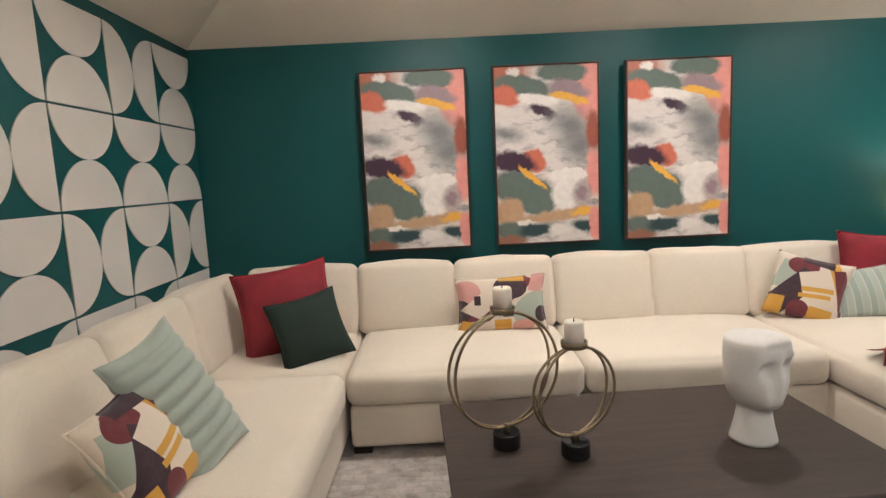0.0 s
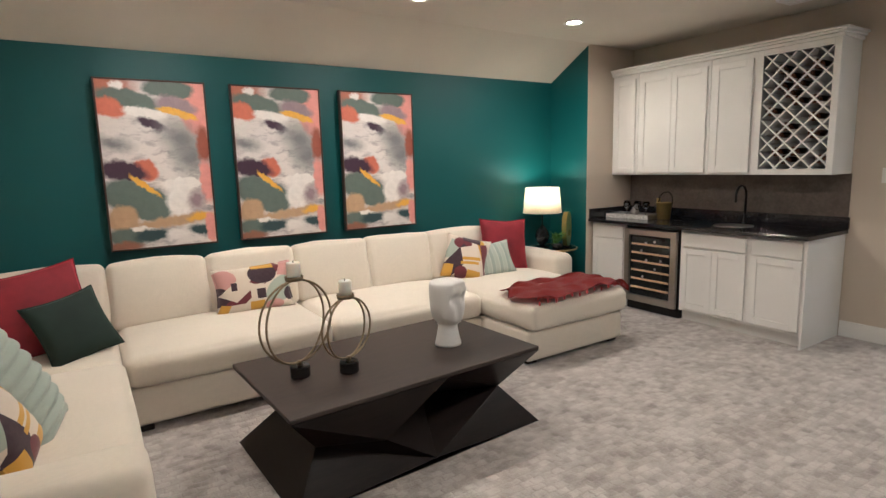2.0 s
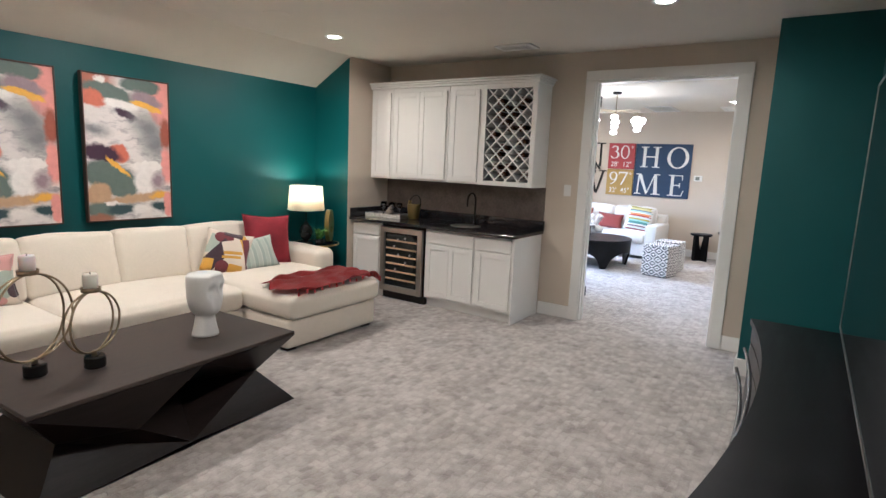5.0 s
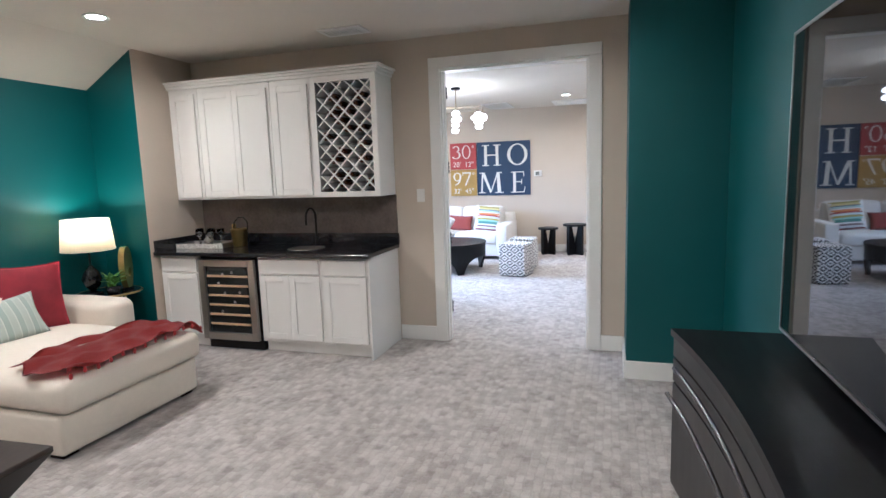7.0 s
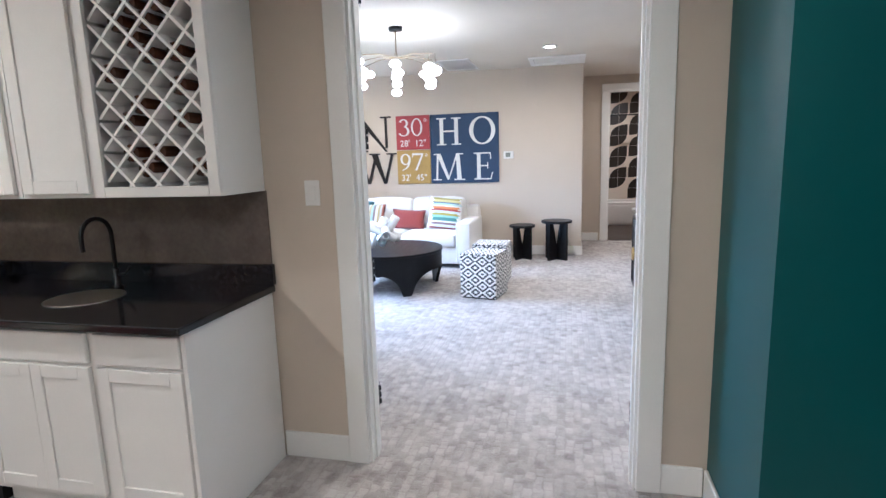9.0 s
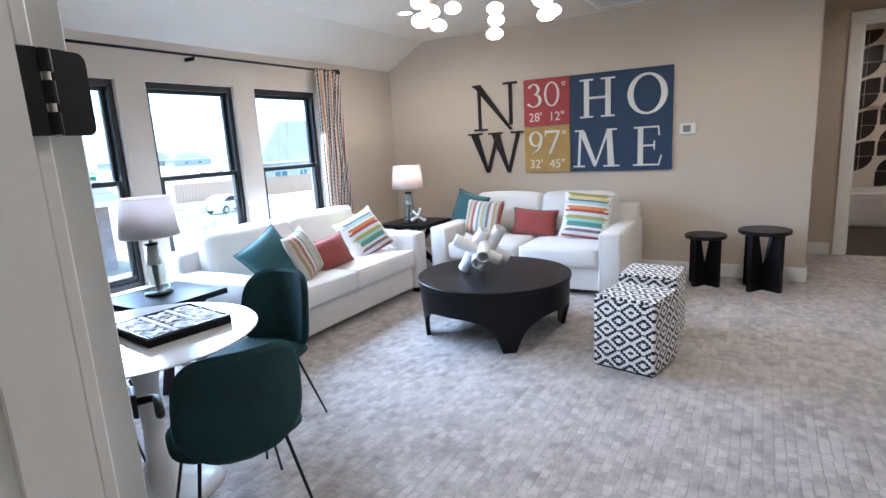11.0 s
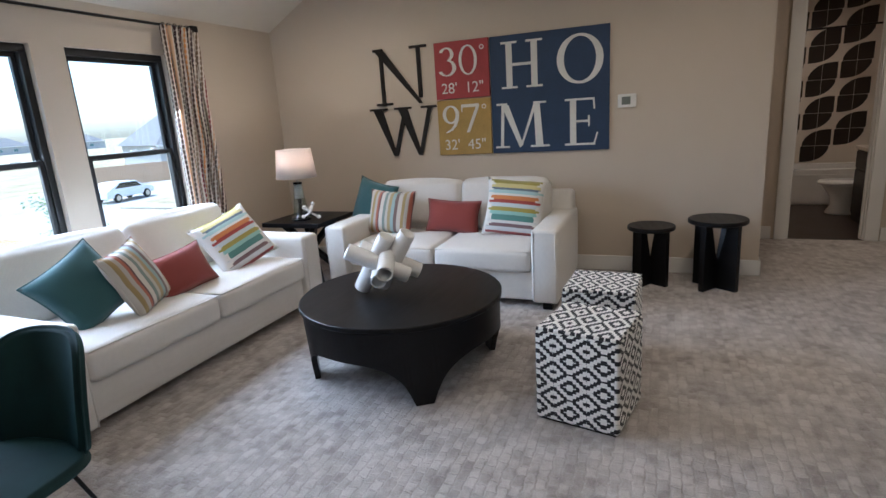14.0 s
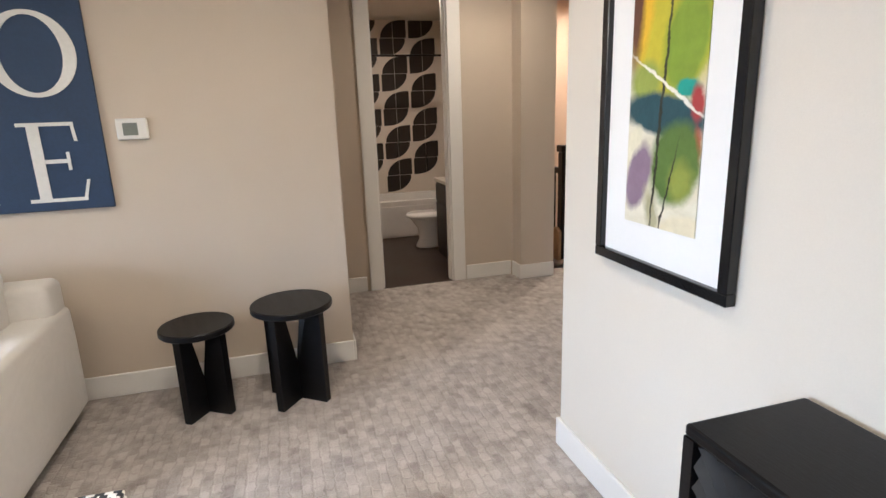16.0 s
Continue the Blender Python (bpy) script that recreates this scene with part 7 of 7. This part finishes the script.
def glass_lamp(x, y, z, watts, label):
    base = [("foot", [(0.0, 0), (0.088, 0), (0.090, 0.006), (0.088, 0.022), (0.0, 0.022)], BLACK_GLOSS), ("collar", [(0.040, 0.335), (0.042, 0.338), (0.042, 0.352), (0.0, 0.352)], BLACK_METAL), ("stem", [(0.012, 0.352), (0.012, 0.40)], STEEL)]
    drum_lamp(x, y, z, 0.185, 0.155, 0.26, 0.395, base, SHADE_B, label, watts, (1.0, 0.80, 0.58))
    t = [o for o in scene.objects if o.name.startswith("table_lamp")][-1]
    part("glass_body", lathe([(0.078, 0.023), (0.038, 0.334), (0.034, 0.334), (0.073, 0.027), (0.078, 0.023)], 36), LAMP_GLASS, t, "clear tapered glass body", smooth=True)
    part("inner_column", lathe([(0.010, 0.024), (0.014, 0.05), (0.020, 0.20), (0.022, 0.22), (0.0, 0.22)], 20), plain("speckled_column", (0.10, 0.09, 0.075), 0.3, metal=0.6, var=0.8, scale=90, fine=220), t, "dark speckled column", smooth=True)
    part("sleeve", lathe([(0.0, 0.205), (0.046, 0.205), (0.033, 0.333), (0.0, 0.333)], 24), GLAZED, t, "white sleeve", smooth=True)


glass_lamp(6.70, 3.41, 0.601, 0, "clear glass table lamp with a white drum shade, unlit")
glass_lamp(9.82, 3.42, 0.601, 0.4, "glass table lamp with a white drum shade, lit")

mol = thing("jack_ornament", 9.72, 3.24, 0.601, 20, "white ceramic molecule ornament of knobs and rods", "ornament")
core = Vector((0, 0, 0.085))
for d in ((1, 0.2, 0.35), (-1, -0.15, 0.3), (0.2, 0.95, -0.45), (-0.25, -0.95, -0.45), (0.55, -0.6, -0.55), (-0.5, 0.55, 0.75), (0.1, -0.3, 1.0)):
    v = Vector(d).normalized()
    ln = 0.085 if v.z >= 0 else min(0.085, 0.068 / -v.z)
    tip = core + v * ln
    part("rod", tube([core, tip], 0.011, 8), GLAZED, mol, smooth=True)
    bm = bmesh.new()
    bmesh.ops.create_icosphere(bm, subdivisions=2, radius=0.019, matrix=Matrix.Translation(tip))
    part("knob", bm, GLAZED, mol, smooth=True)

# ---- chandelier ----
ch = thing("chandelier", 7.63, 1.31, H, 0, "bronze sputnik chandelier with clusters of lit frosted globes", "chandelier")
part("canopy", lathe([(0.0, -0.03), (0.062, -0.03), (0.066, -0.002), (0.0, -0.002)], 32), BLACK_METAL, ch, smooth=True)
part("stem", tube([(0, 0, -0.03), (0, 0, -0.34)], 0.007, 8), BRONZE, ch, smooth=True)
rng = random.Random(11)
globe_data = None
for k in range(8):
    a = 2 * math.pi * k / 8 + 0.3
    rr = 0.46 if k % 2 else 0.34
    x, y, z = rr * math.cos(a), rr * math.sin(a), -0.30
    part("arm", tube([(0, 0, -0.27), (x * 0.5, y * 0.5, -0.265), (x, y, z)], 0.004, 6), BRONZE, ch, smooth=True)
    for q in range(2 + (k % 3 == 0)):
        gx, gy = x + rng.uniform(-0.05, 0.05), y + rng.uniform(-0.05, 0.05)
        gz = z - 0.06 - 0.085 * q - rng.uniform(0, 0.05)
        part("drop", tube([(gx, gy, z + 0.01), (gx, gy, gz + 0.03)], 0.0025, 5), BRONZE, ch)
        prof = [(0.0, -0.034), (0.030, -0.030), (0.050, -0.014), (0.054, 0.002), (0.046, 0.020), (0.024, 0.034), (0.0, 0.036)]
        if globe_data is None:
            globe_data = part("globe", lathe(prof, 24), GLOBE_GLOW, ch, "lit frosted glass globe", smooth=True, m=pose(gx, gy, gz)).data
        else:
            o = new("globe", globe_data)
            o.parent, o.matrix_basis = ch, pose(gx, gy, gz)
            o["label"] = "lit frosted glass globe"
d = bpy.data.lights.new("chandelier_light", "POINT")
d.energy, d.color, d.shadow_soft_size = 2.0, (1.0, 0.80, 0.58), 0.25
new("chandelier_light", d).matrix_world = pose(7.63, 1.31, H - 0.62)
ceiling_vent(9.97, 1.18, 0.84, 0.45, "large white ceiling return air grille", 7, H + 0.004)
hatch = thing("attic_hatch", 10.10, -0.14, H + 0.004, 0, "white framed attic hatch in the ceiling", "hatch")
for b in ((-0.30, 0.30, -0.36, -0.30), (-0.30, 0.30, 0.30, 0.36), (-0.30, -0.24, -0.30, 0.30), (0.24, 0.30, -0.30, 0.30)):
    part("trim_bar", boxed(b[0], b[1], b[2], b[3], -0.022, -0.001, 0.003, 1), TRIM, hatch)
part("panel", boxed(-0.238, 0.238, -0.298, 0.298, -0.010, -0.001), TRIM, hatch)

# ---- bathroom seen through its doorway ----
bathtub = thing("bathtub", 14.0, -1.40, 0.004, 0, "cream bathtub with a flat apron", "bathtub")
bm = bmesh.new()
box(bm, 0.0, 0.06, -1.04, 1.04, 0, 0.47, 0.012, 2), box(bm, 0.06, 0.74, -1.04, -0.98, 0, 0.47), box(bm, 0.06, 0.74, 0.98, 1.04, 0, 0.47), box(bm, 0.68, 0.74, -0.98, 0.98, 0, 0.47), box(bm, 0.06, 0.68, -0.98, 0.98, 0, 0.12)
part("tub", bm, GLAZED, bathtub)
part("apron_line", boxed(-0.006, -0.001, -1.0, 1.0, 0.03, 0.40, 0.003, 1), GLAZED, bathtub)
toilet = thing("toilet", 13.42, -1.86, 0.004, 0, "white two-piece toilet with its lid down", "toilet")
part("pedestal", lathe([(0.0, 0), (0.12, 0), (0.125, 0.02), (0.09, 0.10), (0.10, 0.22), (0.16, 0.33), (0.19, 0.36), (0.0, 0.36)], 32, squash=1.25, cy=0.12), GLAZED, toilet, smooth=True)
part("seat", lathe([(0.0, 0.362), (0.195, 0.362), (0.20, 0.375), (0.19, 0.40), (0.0, 0.405)], 32, squash=1.25, cy=0.13), GLAZED, toilet, "closed lid", smooth=True)
part("tank", soft_box(0.42, 0.19, 0.38, 0.03, 0.005, at=(0, -0.28, 0.55)), GLAZED, toilet, smooth=True)
vanity = thing("vanity", 12.42, -2.19, 0.004, 0, "dark espresso bathroom vanity with a pale top", "vanity")
part("cabinet", boxed(-0.28, 0.65, -0.32, 0.43, 0.0, 0.80, 0.004, 1), DARK_WOOD, vanity)
part("top", boxed(-0.285, 0.665, -0.325, 0.455, 0.801, 0.84, 0.004, 1), OVAL_PALE, vanity, "pale stone top")
part("drawer_front", boxed(-0.26, 0.63, 0.431, 0.446, 0.60, 0.78, 0.003, 1), DARK_WOOD, vanity)
part("door", boxed(-0.26, 0.63, 0.431, 0.446, 0.08, 0.58, 0.003, 1), DARK_WOOD, vanity)
rail = thing("shower_rail", 14.02, -1.40, 2.20, 0, "dark shower curtain rail", "rail")
part("bar", tube([(0, -1.04, 0), (0, 1.04, 0)], 0.012, 8), BLACK_METAL, rail)
show = thing("shower_fitting", 14.45, -2.53, 1.62, 0, "small dark shower fitting", "shower")
part("arm", tube([(0, 0, 0), (0, 0.10, 0.02), (0, 0.16, -0.03)], 0.010, 8), BLACK_METAL, show, smooth=True)
part("rose", lathe([(0.012, 0.03), (0.04, 0.0), (0.0, 0.0)], 16), BLACK_METAL, show, smooth=True, m=pose(0, 0.17, -0.06))
# dark leaf shapes over four tiles each, chained in slanting waves, with pale joints
LW, LH = 0.385, 0.444
bath_wall = bpy.data.objects["wall_bath_east"]
side_wall = bpy.data.objects["wall_bath_south"]


def leaf_quarter(qu, qv):
    """One tile's share of a leaf; u runs right, v up, tips at the lower left and upper right."""
    g = 0.005
    arc = []
    for k in range(25):
        a = math.pi / 2 * k / 24
        arc.append((1 - math.cos(a) ** 0.68, math.sin(a) ** 0.68))
    pts = []
    for i in range(13):
        f = i / 12
        u = 0.5 * qu + 0.5 * f
        near = min(range(24), key=lambda n: abs(arc[n][0] - u))
        lo = max(0, near - 1)
        (ua, va), (ub, vb) = arc[lo], arc[lo + 1] if arc[lo + 1][0] >= u else arc[min(24, lo + 2)]
        top = va + (vb - va) * max(0.0, min(1.0, (u - ua) / max(1e-6, ub - ua)))
        near2 = 1 - u
        lo2 = max(n for n in range(25) if arc[n][0] <= near2 + 1e-9)
        hi2 = min(24, lo2 + 1)
        d = arc[hi2][0] - arc[lo2][0]
        bot = 1 - (arc[lo2][1] + (arc[hi2][1] - arc[lo2][1]) * ((near2 - arc[lo2][0]) / d if d > 1e-6 else 0.0))
        pts.append((u, max(bot, 0.5 * qv), min(top, 0.5 * qv + 0.5)))
    pts = [p for p in pts if p[2] - p[1] > 1e-4]
    low = [((u - 0.5) * LW, (b2 - 0.5) * LH) for u, b2, t2 in pts]
    high = [((u - 0.5) * LW, (t2 - 0.5) * LH) for u, b2, t2 in reversed(pts)]
    cu, cv = (0.25 if qu == 0 else 0.75) - 0.5, (0.25 if qv == 0 else 0.75) - 0.5
    ring = []
    for u, v in low + high:
        u2 = min(u, -g / 2) if qu == 0 else max(u, g / 2)
        v2 = min(v, -g / 2) if qv == 0 else max(v, g / 2)
        if not ring or math.hypot(u2 - ring[-1][0], v2 - ring[-1][1]) > 1e-4:
            ring.append((u2, v2))
    if math.hypot(ring[0][0] - ring[-1][0], ring[0][1] - ring[-1][1]) < 1e-4:
        ring.pop()
    return ring


leaf_meshes = []
for qu in (0, 1):
    for qv in (0, 1):
        bm = bmesh.new()
        prism(bm, [(-u, v) for u, v in leaf_quarter(qu, qv)], -0.004, 0.0, "yz")
        bmesh.ops.recalc_face_normals(bm, faces=bm.faces[:])
        ob = part("leaf_tile", bm, OVAL_DARK)
        ob.parent = bath_wall
        ob.matrix_basis = pose(14.749, -0.36 - LW / 2, 2.49 - LH / 2)
        leaf_meshes.append(ob.data)
for i in range(5):
    for j in range(5):
        for me in leaf_meshes:
            if (i or j) and (i < 4 or j % 2):
                ob = new("leaf_tile", me)
                ob.parent = bath_wall
                ob.matrix_basis = pose(14.749, -0.36 - LW * (j + 0.5), 2.49 + (LH / 2 if j % 2 else 0.0) - LH * (i + 0.5))
    if i % 2 == 0:
        # cut leaves under the ceiling
        for me in (leaf_meshes[0], leaf_meshes[2]):
            ob = new("leaf_tile", me)
            ob.parent = bath_wall
            ob.matrix_basis = pose(14.749, -0.36 - LW * (i + 0.5), 2.486 + LH / 2)
    for j in range(2):
        for me in leaf_meshes:
            ob = new("leaf_tile", me)
            ob.parent = side_wall
            ob.matrix_basis = pose(14.75 - 0.35 * (j + 0.5), -2.519, 2.71 - LH * (i + 0.5), 0, 0, -90) @ Matrix.Diagonal((1, 0.80, 1, 1))

# stair newel in the hall
newel = thing("stair_newel", 12.30, -2.885, 0.0, 0, "dark wooden stair newel post with a rail", "newel post")
part("post", boxed(-0.045, 0.045, -0.045, 0.045, 0, 1.10, 0.006, 1), DARK_WOOD, newel)
part("cap", boxed(-0.06, 0.06, -0.06, 0.06, 1.101, 1.17, 0.008, 1), DARK_WOOD, newel)
part("handrail", boxed(0.045, 1.10, -0.03, 0.03, 0.88, 0.94, 0.01, 2), DARK_WOOD, newel)
for x in (0.2, 0.35, 0.5, 0.65, 0.8, 0.95):
    part("baluster", boxed(x - 0.012, x + 0.012, -0.012, 0.012, 0.0, 0.88), DARK_WOOD, newel)
bm = bmesh.new()
prism(bm, [(-0.06, 0.0), (0.9, 0.0), (0.9, 0.16), (0.0, 0.34), (-0.06, 0.30)], 0.05, 0.08, "xz")
part("stringer", bm, SHELF_WOOD, newel, "brown wooden stair stringer")
downlight(12.6, -3.4, 1.2)
downlight(11.2, -1.8, 0.6)

# ---- outdoors ----
GZ2 = -3.15
bm = bmesh.new()
box(bm, -900, 900, 4.6, 1800, GZ2 - 0.5, GZ2)
tagged(part("ground", bm, GRASS), "dry grass and bare soil beyond the house", kind="structure")
shell("house_wall_below", boxed(-2.0, 15.2, 4.0, 4.32, GZ2, -0.2), HOUSE_BRICK, label="brick wall of the house below the windows")


def slab(name, pts, z, material, label):
    bm = bmesh.new()
    prism(bm, pts, z - 0.12, z)
    return shell(name, bm, material, label=label)


slab("road", [(4, 34), (70, 34), (70, 42), (4, 42)], GZ2 + 0.02, CONCRETE, "pale concrete street")
slab("road", [(22, 14), (30, 14), (30, 33.9), (22, 33.9)], GZ2 + 0.02, CONCRETE, "pale concrete street")
slab("pavement", [(-20, 4.7), (20.5, 4.7), (20.5, 8.2), (-20, 8.2)], GZ2 + 0.03, CONCRETE, "pale concrete drive")
slab("pavement", [(24, 42.1), (46, 42.1), (46, 52), (24, 52)], GZ2 + 0.02, CONCRETE, "wide pale concrete turning area")
slab("mulch_bed", [(19.5, 26.5), (21.8, 26.5), (21.8, 33.5), (19.5, 33.5)], GZ2 + 0.06, plain("orange_mulch", (0.42, 0.20, 0.08), 0.95, var=0.4, scale=2, fine=20), "orange bark mulch bed")
slab("pavement", [(30.5, 15), (32, 15), (32, 33), (30.5, 33)], GZ2 + 0.10, CONCRETE, "pale concrete pavement")


def fence(x0, y0, x1, y1, h, material, label):
    top = thing("fence", x0, y0, GZ2, math.degrees(math.atan2(y1 - y0, x1 - x0)), label, "fence")
    ln = math.hypot(x1 - x0, y1 - y0)
    n = int(ln / 0.30)
    bm0, data = boxed(-0.142, 0.142, -0.012, 0.012, 0.03, h, 0.004, 1), None
    for i in range(n):
        if data is None:
            o = part("board", bm0, material, top)
            data = o.data
        else:
            o = new("board", data)
            o.parent = top
        o.matrix_basis = pose((i + 0.5) * ln / n, 0, 0.02 * math.sin(i * 12.9))
    for z in (0.4, h - 0.3):
        part("rail", boxed(0, ln, 0.013, 0.05, z, z + 0.08), material, top)


fence(4.0, 23.0, 14.3, 23.0, 1.9, FENCE_WOOD, "new cedar board fence beside the neighbouring house")
fence(38, 50, 72, 34, 1.9, FENCE_WOOD, "pale board fence along the far plot")


def house(x, y, turn, w, d, eave, ridge, wall_mat, label, windows, hip=0.42, sill=0.95):
    top = thing("house", x, y, GZ2, turn, label, "house")
    part("wall", boxed(-w / 2, w / 2, -d / 2, d / 2, 0, eave), wall_mat, top)
    bm = bmesh.new()
    o = 0.5
    base = [bm.verts.new(p) for p in ((-w / 2 - o, -d / 2 - o, eave), (w / 2 + o, -d / 2 - o, eave), (w / 2 + o, d / 2 + o, eave), (-w / 2 - o, d / 2 + o, eave))]
    r0, r1 = bm.verts.new((-w / 2 + d * hip, 0, ridge)), bm.verts.new((w / 2 - d * hip, 0, ridge))
    for f in ((base[0], base[1], r1, r0), (base[1], base[2], r1), (base[2], base[3], r0, r1), (base[3], base[0], r0), tuple(base)):
        bm.faces.new(f)
    roof = part("roof", bm, ROOF, top, "grey shingle hip roof")
    # shingle courses
    run = math.hypot(d / 2 + o, ridge - eave)
    for i in range(1, 18):
        f = i / 18
        y0, z0 = -(d / 2 + o) * (1 - f), eave + (ridge - eave) * f
        x0, x1 = -w / 2 - o + (d * hip + o) * f, w / 2 + o - (d * hip + o) * f
        part("shingle_course", boxed(x0, x1, y0 - 0.004, y0 + 0.06, z0 - 0.02, z0 + 0.008), ROOF, roof)
    part("fascia", boxed(-w / 2 - o, w / 2 + o, -d / 2 - o - 0.03, -d / 2 - o - 0.002, eave - 0.18, eave + 0.02), TRIM, top, "pale fascia board")
    for wx, ww in windows:
        win = part("window", boxed(wx - ww / 2, wx + ww / 2, -d / 2 - 0.04, -d / 2 - 0.002, sill, sill + 1.2), TRIM, top, "white framed window")
        part("pane", boxed(wx - ww / 2 + 0.07, wx - 0.03, -d / 2 - 0.05, -d / 2 - 0.041, sill + 0.07, sill + 1.13), FAR_PANE, win)
        part("pane", boxed(wx + 0.03, wx + ww / 2 - 0.07, -d / 2 - 0.05, -d / 2 - 0.041, sill + 0.07, sill + 1.13), FAR_PANE, win)


FAR_PANE = plain("far_window_glass", (0.10, 0.20, 0.20), 0.1, var=0.2, bump=0.0)
house(8.6, 29.0, 0, 17.8, 10, 2.95, 6.1, HOUSE_BRICK, "single-storey brick house with a grey shingle roof", ((3.5, 1.1), (4.8, 1.1), (6.1, 1.1), (-3, 1.8)), 0.10, 1.62)
house(62, 57, -22, 15, 13, 3.3, 8.6, HOUSE_GREY, "grey house with a broad shingle roof", ((-5, 1.8), (-2, 1.2), (4, 1.8)))
house(33, 74, 5, 15, 11, 3.0, 6.4, GREEN_WRAP, "house under construction in green sheathing", ((-3, 1.6),))
rng = random.Random(7)
for k in range(9):
    hx, hy = 30 + 20 * k + rng.uniform(-4, 4), 230 + rng.uniform(-20, 70)
    house(hx, hy, rng.uniform(-20, 20), rng.uniform(13, 18), 11, 3.0, rng.uniform(6.0, 7.6), rng.choice((HOUSE_BRICK, HOUSE_GREY)), "distant suburban house with a grey roof", ((-3, 1.8), (3, 1.8)))


def sapling(x, y, h, seed, label):
    r = random.Random(seed)
    top = thing("sapling", x, y, GZ2, 0, label, "tree")
    bm = tube([(0, 0, 0), (0.02, 0.01, h * 0.4), (0.0, 0.03, h)], 0.035, 8, r_end=0.010)
    tips = []
    for k in range(16):
        z = h * r.uniform(0.35, 0.95)
        a, ln = r.uniform(0, 6.28), h * r.uniform(0.14, 0.28)
        tip = (ln * math.cos(a), ln * math.sin(a), z + ln * 0.7)
        tube([(0, 0.01, z), (tip[0] * 0.5, tip[1] * 0.5, z + ln * 0.4), tip], 0.012, 5, bm, r_end=0.004)
        tips += [tip, (tip[0] * 0.6, tip[1] * 0.6, z + ln * 0.45)]
    part("trunk", bm, BARK, top)
    bm = bmesh.new()
    for t in tips:
        for q in range(34):
            c = Vector(t) + Vector((r.gauss(0, 0.13), r.gauss(0, 0.13), r.gauss(0, 0.12)))
            n1 = Vector((r.gauss(0, 1), r.gauss(0, 1), r.gauss(0, 1))).normalized()
            n2 = n1.orthogonal().normalized()
            s = r.uniform(0.03, 0.055)
            bm.faces.new([bm.verts.new(c + v) for v in (n1 * s, n2 * s * 0.5, -n1 * s, -n2 * s * 0.5)])
    part("crown", bm, TREE_LEAF, top, "sparse green leaves")


sapling(15.2, 14.6, 3.1, 3, "young staked tree with sparse leaves")
sapling(12.6, 12.9, 1.9, 5, "small staked tree with sparse leaves")
for x, y in ((15.6, 14.8), (14.8, 14.5), (12.9, 13.1), (12.3, 12.7)):
    st = thing("tree_stake", x, y, GZ2, 0, "orange marked tree stake", "stake")
    part("stake", tube([(0, 0, 0), (0, 0, 1.1)], 0.025, 6), plain("orange_stake", (0.55, 0.17, 0.06), 0.8), st)
lamp = thing("street_lamp", 26, 46, GZ2, 0, "slim dark street lamp post", "street lamp")
part("pole", tube([(0, 0, 0), (0, 0, 6.0)], 0.07, 8, r_end=0.05), BLACK_METAL, lamp)
part("lantern", lathe([(0.05, 6.0), (0.16, 6.05), (0.20, 6.35), (0.05, 6.5)], 12), BLACK_METAL, lamp)


def car(x, y, turn, label):
    top = thing("car", x, y, GZ2 + 0.02, turn, label, "car")
    bm = bmesh.new()
    side = [(-2.2, 0.35), (2.2, 0.35), (2.25, 0.62), (2.1, 0.80), (1.2, 0.92), (0.6, 1.38), (-1.0, 1.42), (-1.75, 1.0), (-2.2, 0.92)]
    prism(bm, side, -0.85, 0.85, "xz")
    bmesh.ops.bevel(bm, geom=bm.edges[:], offset=0.06, segments=2, affect="EDGES")
    part("body", bm, CAR_WHITE, top)
    for s in (-1, 1):
        bm = bmesh.new()
        prism(bm, [(1.0, 0.95), (0.5, 1.32), (-0.95, 1.36), (-1.5, 1.0)], s * 0.852, s * 0.858, "xz")
        part("side_window", bm, FRIDGE_GLASS, top)
        for wx in (-1.35, 1.40):
            wh = part("wheel", lathe([(0.0, -0.1), (0.30, -0.1), (0.33, -0.06), (0.33, 0.06), (0.30, 0.1), (0.0, 0.1)], 24), BLACK_METAL, top, m=pose(wx, s * 0.80, 0.33, 90, 0, 0))
            part("rim", lathe([(0.0, 0.0), (0.19, 0.0), (0.19, 0.01), (0.0, 0.012)], 20), STEEL, wh, m=pose(0, 0, 0.101 if s < 0 else -0.112))


car(34, 37, 8, "white saloon car parked in the street")

# the loft and all beyond it was laid out from its own origin: set it against the wall between the rooms
bpy.context.view_layer.update()
for ob in list(scene.objects):
    if ob.parent or ob.type == "CAMERA" or ob.name.split(".")[0] in ("sun", "ground", "floor", "door_1", "door_2", "door_hinge", "house_wall_below"):
        continue
    mid = ob.matrix_world.translation.x
    if ob.type == "MESH" and abs(mid) < 1e-6:
        mid = sum(c[0] for c in ob.bound_box) / 8
    if mid > 4.95:
        ob.matrix_basis = Matrix.Translation((-0.10, 0, 0)) @ ob.matrix_basis
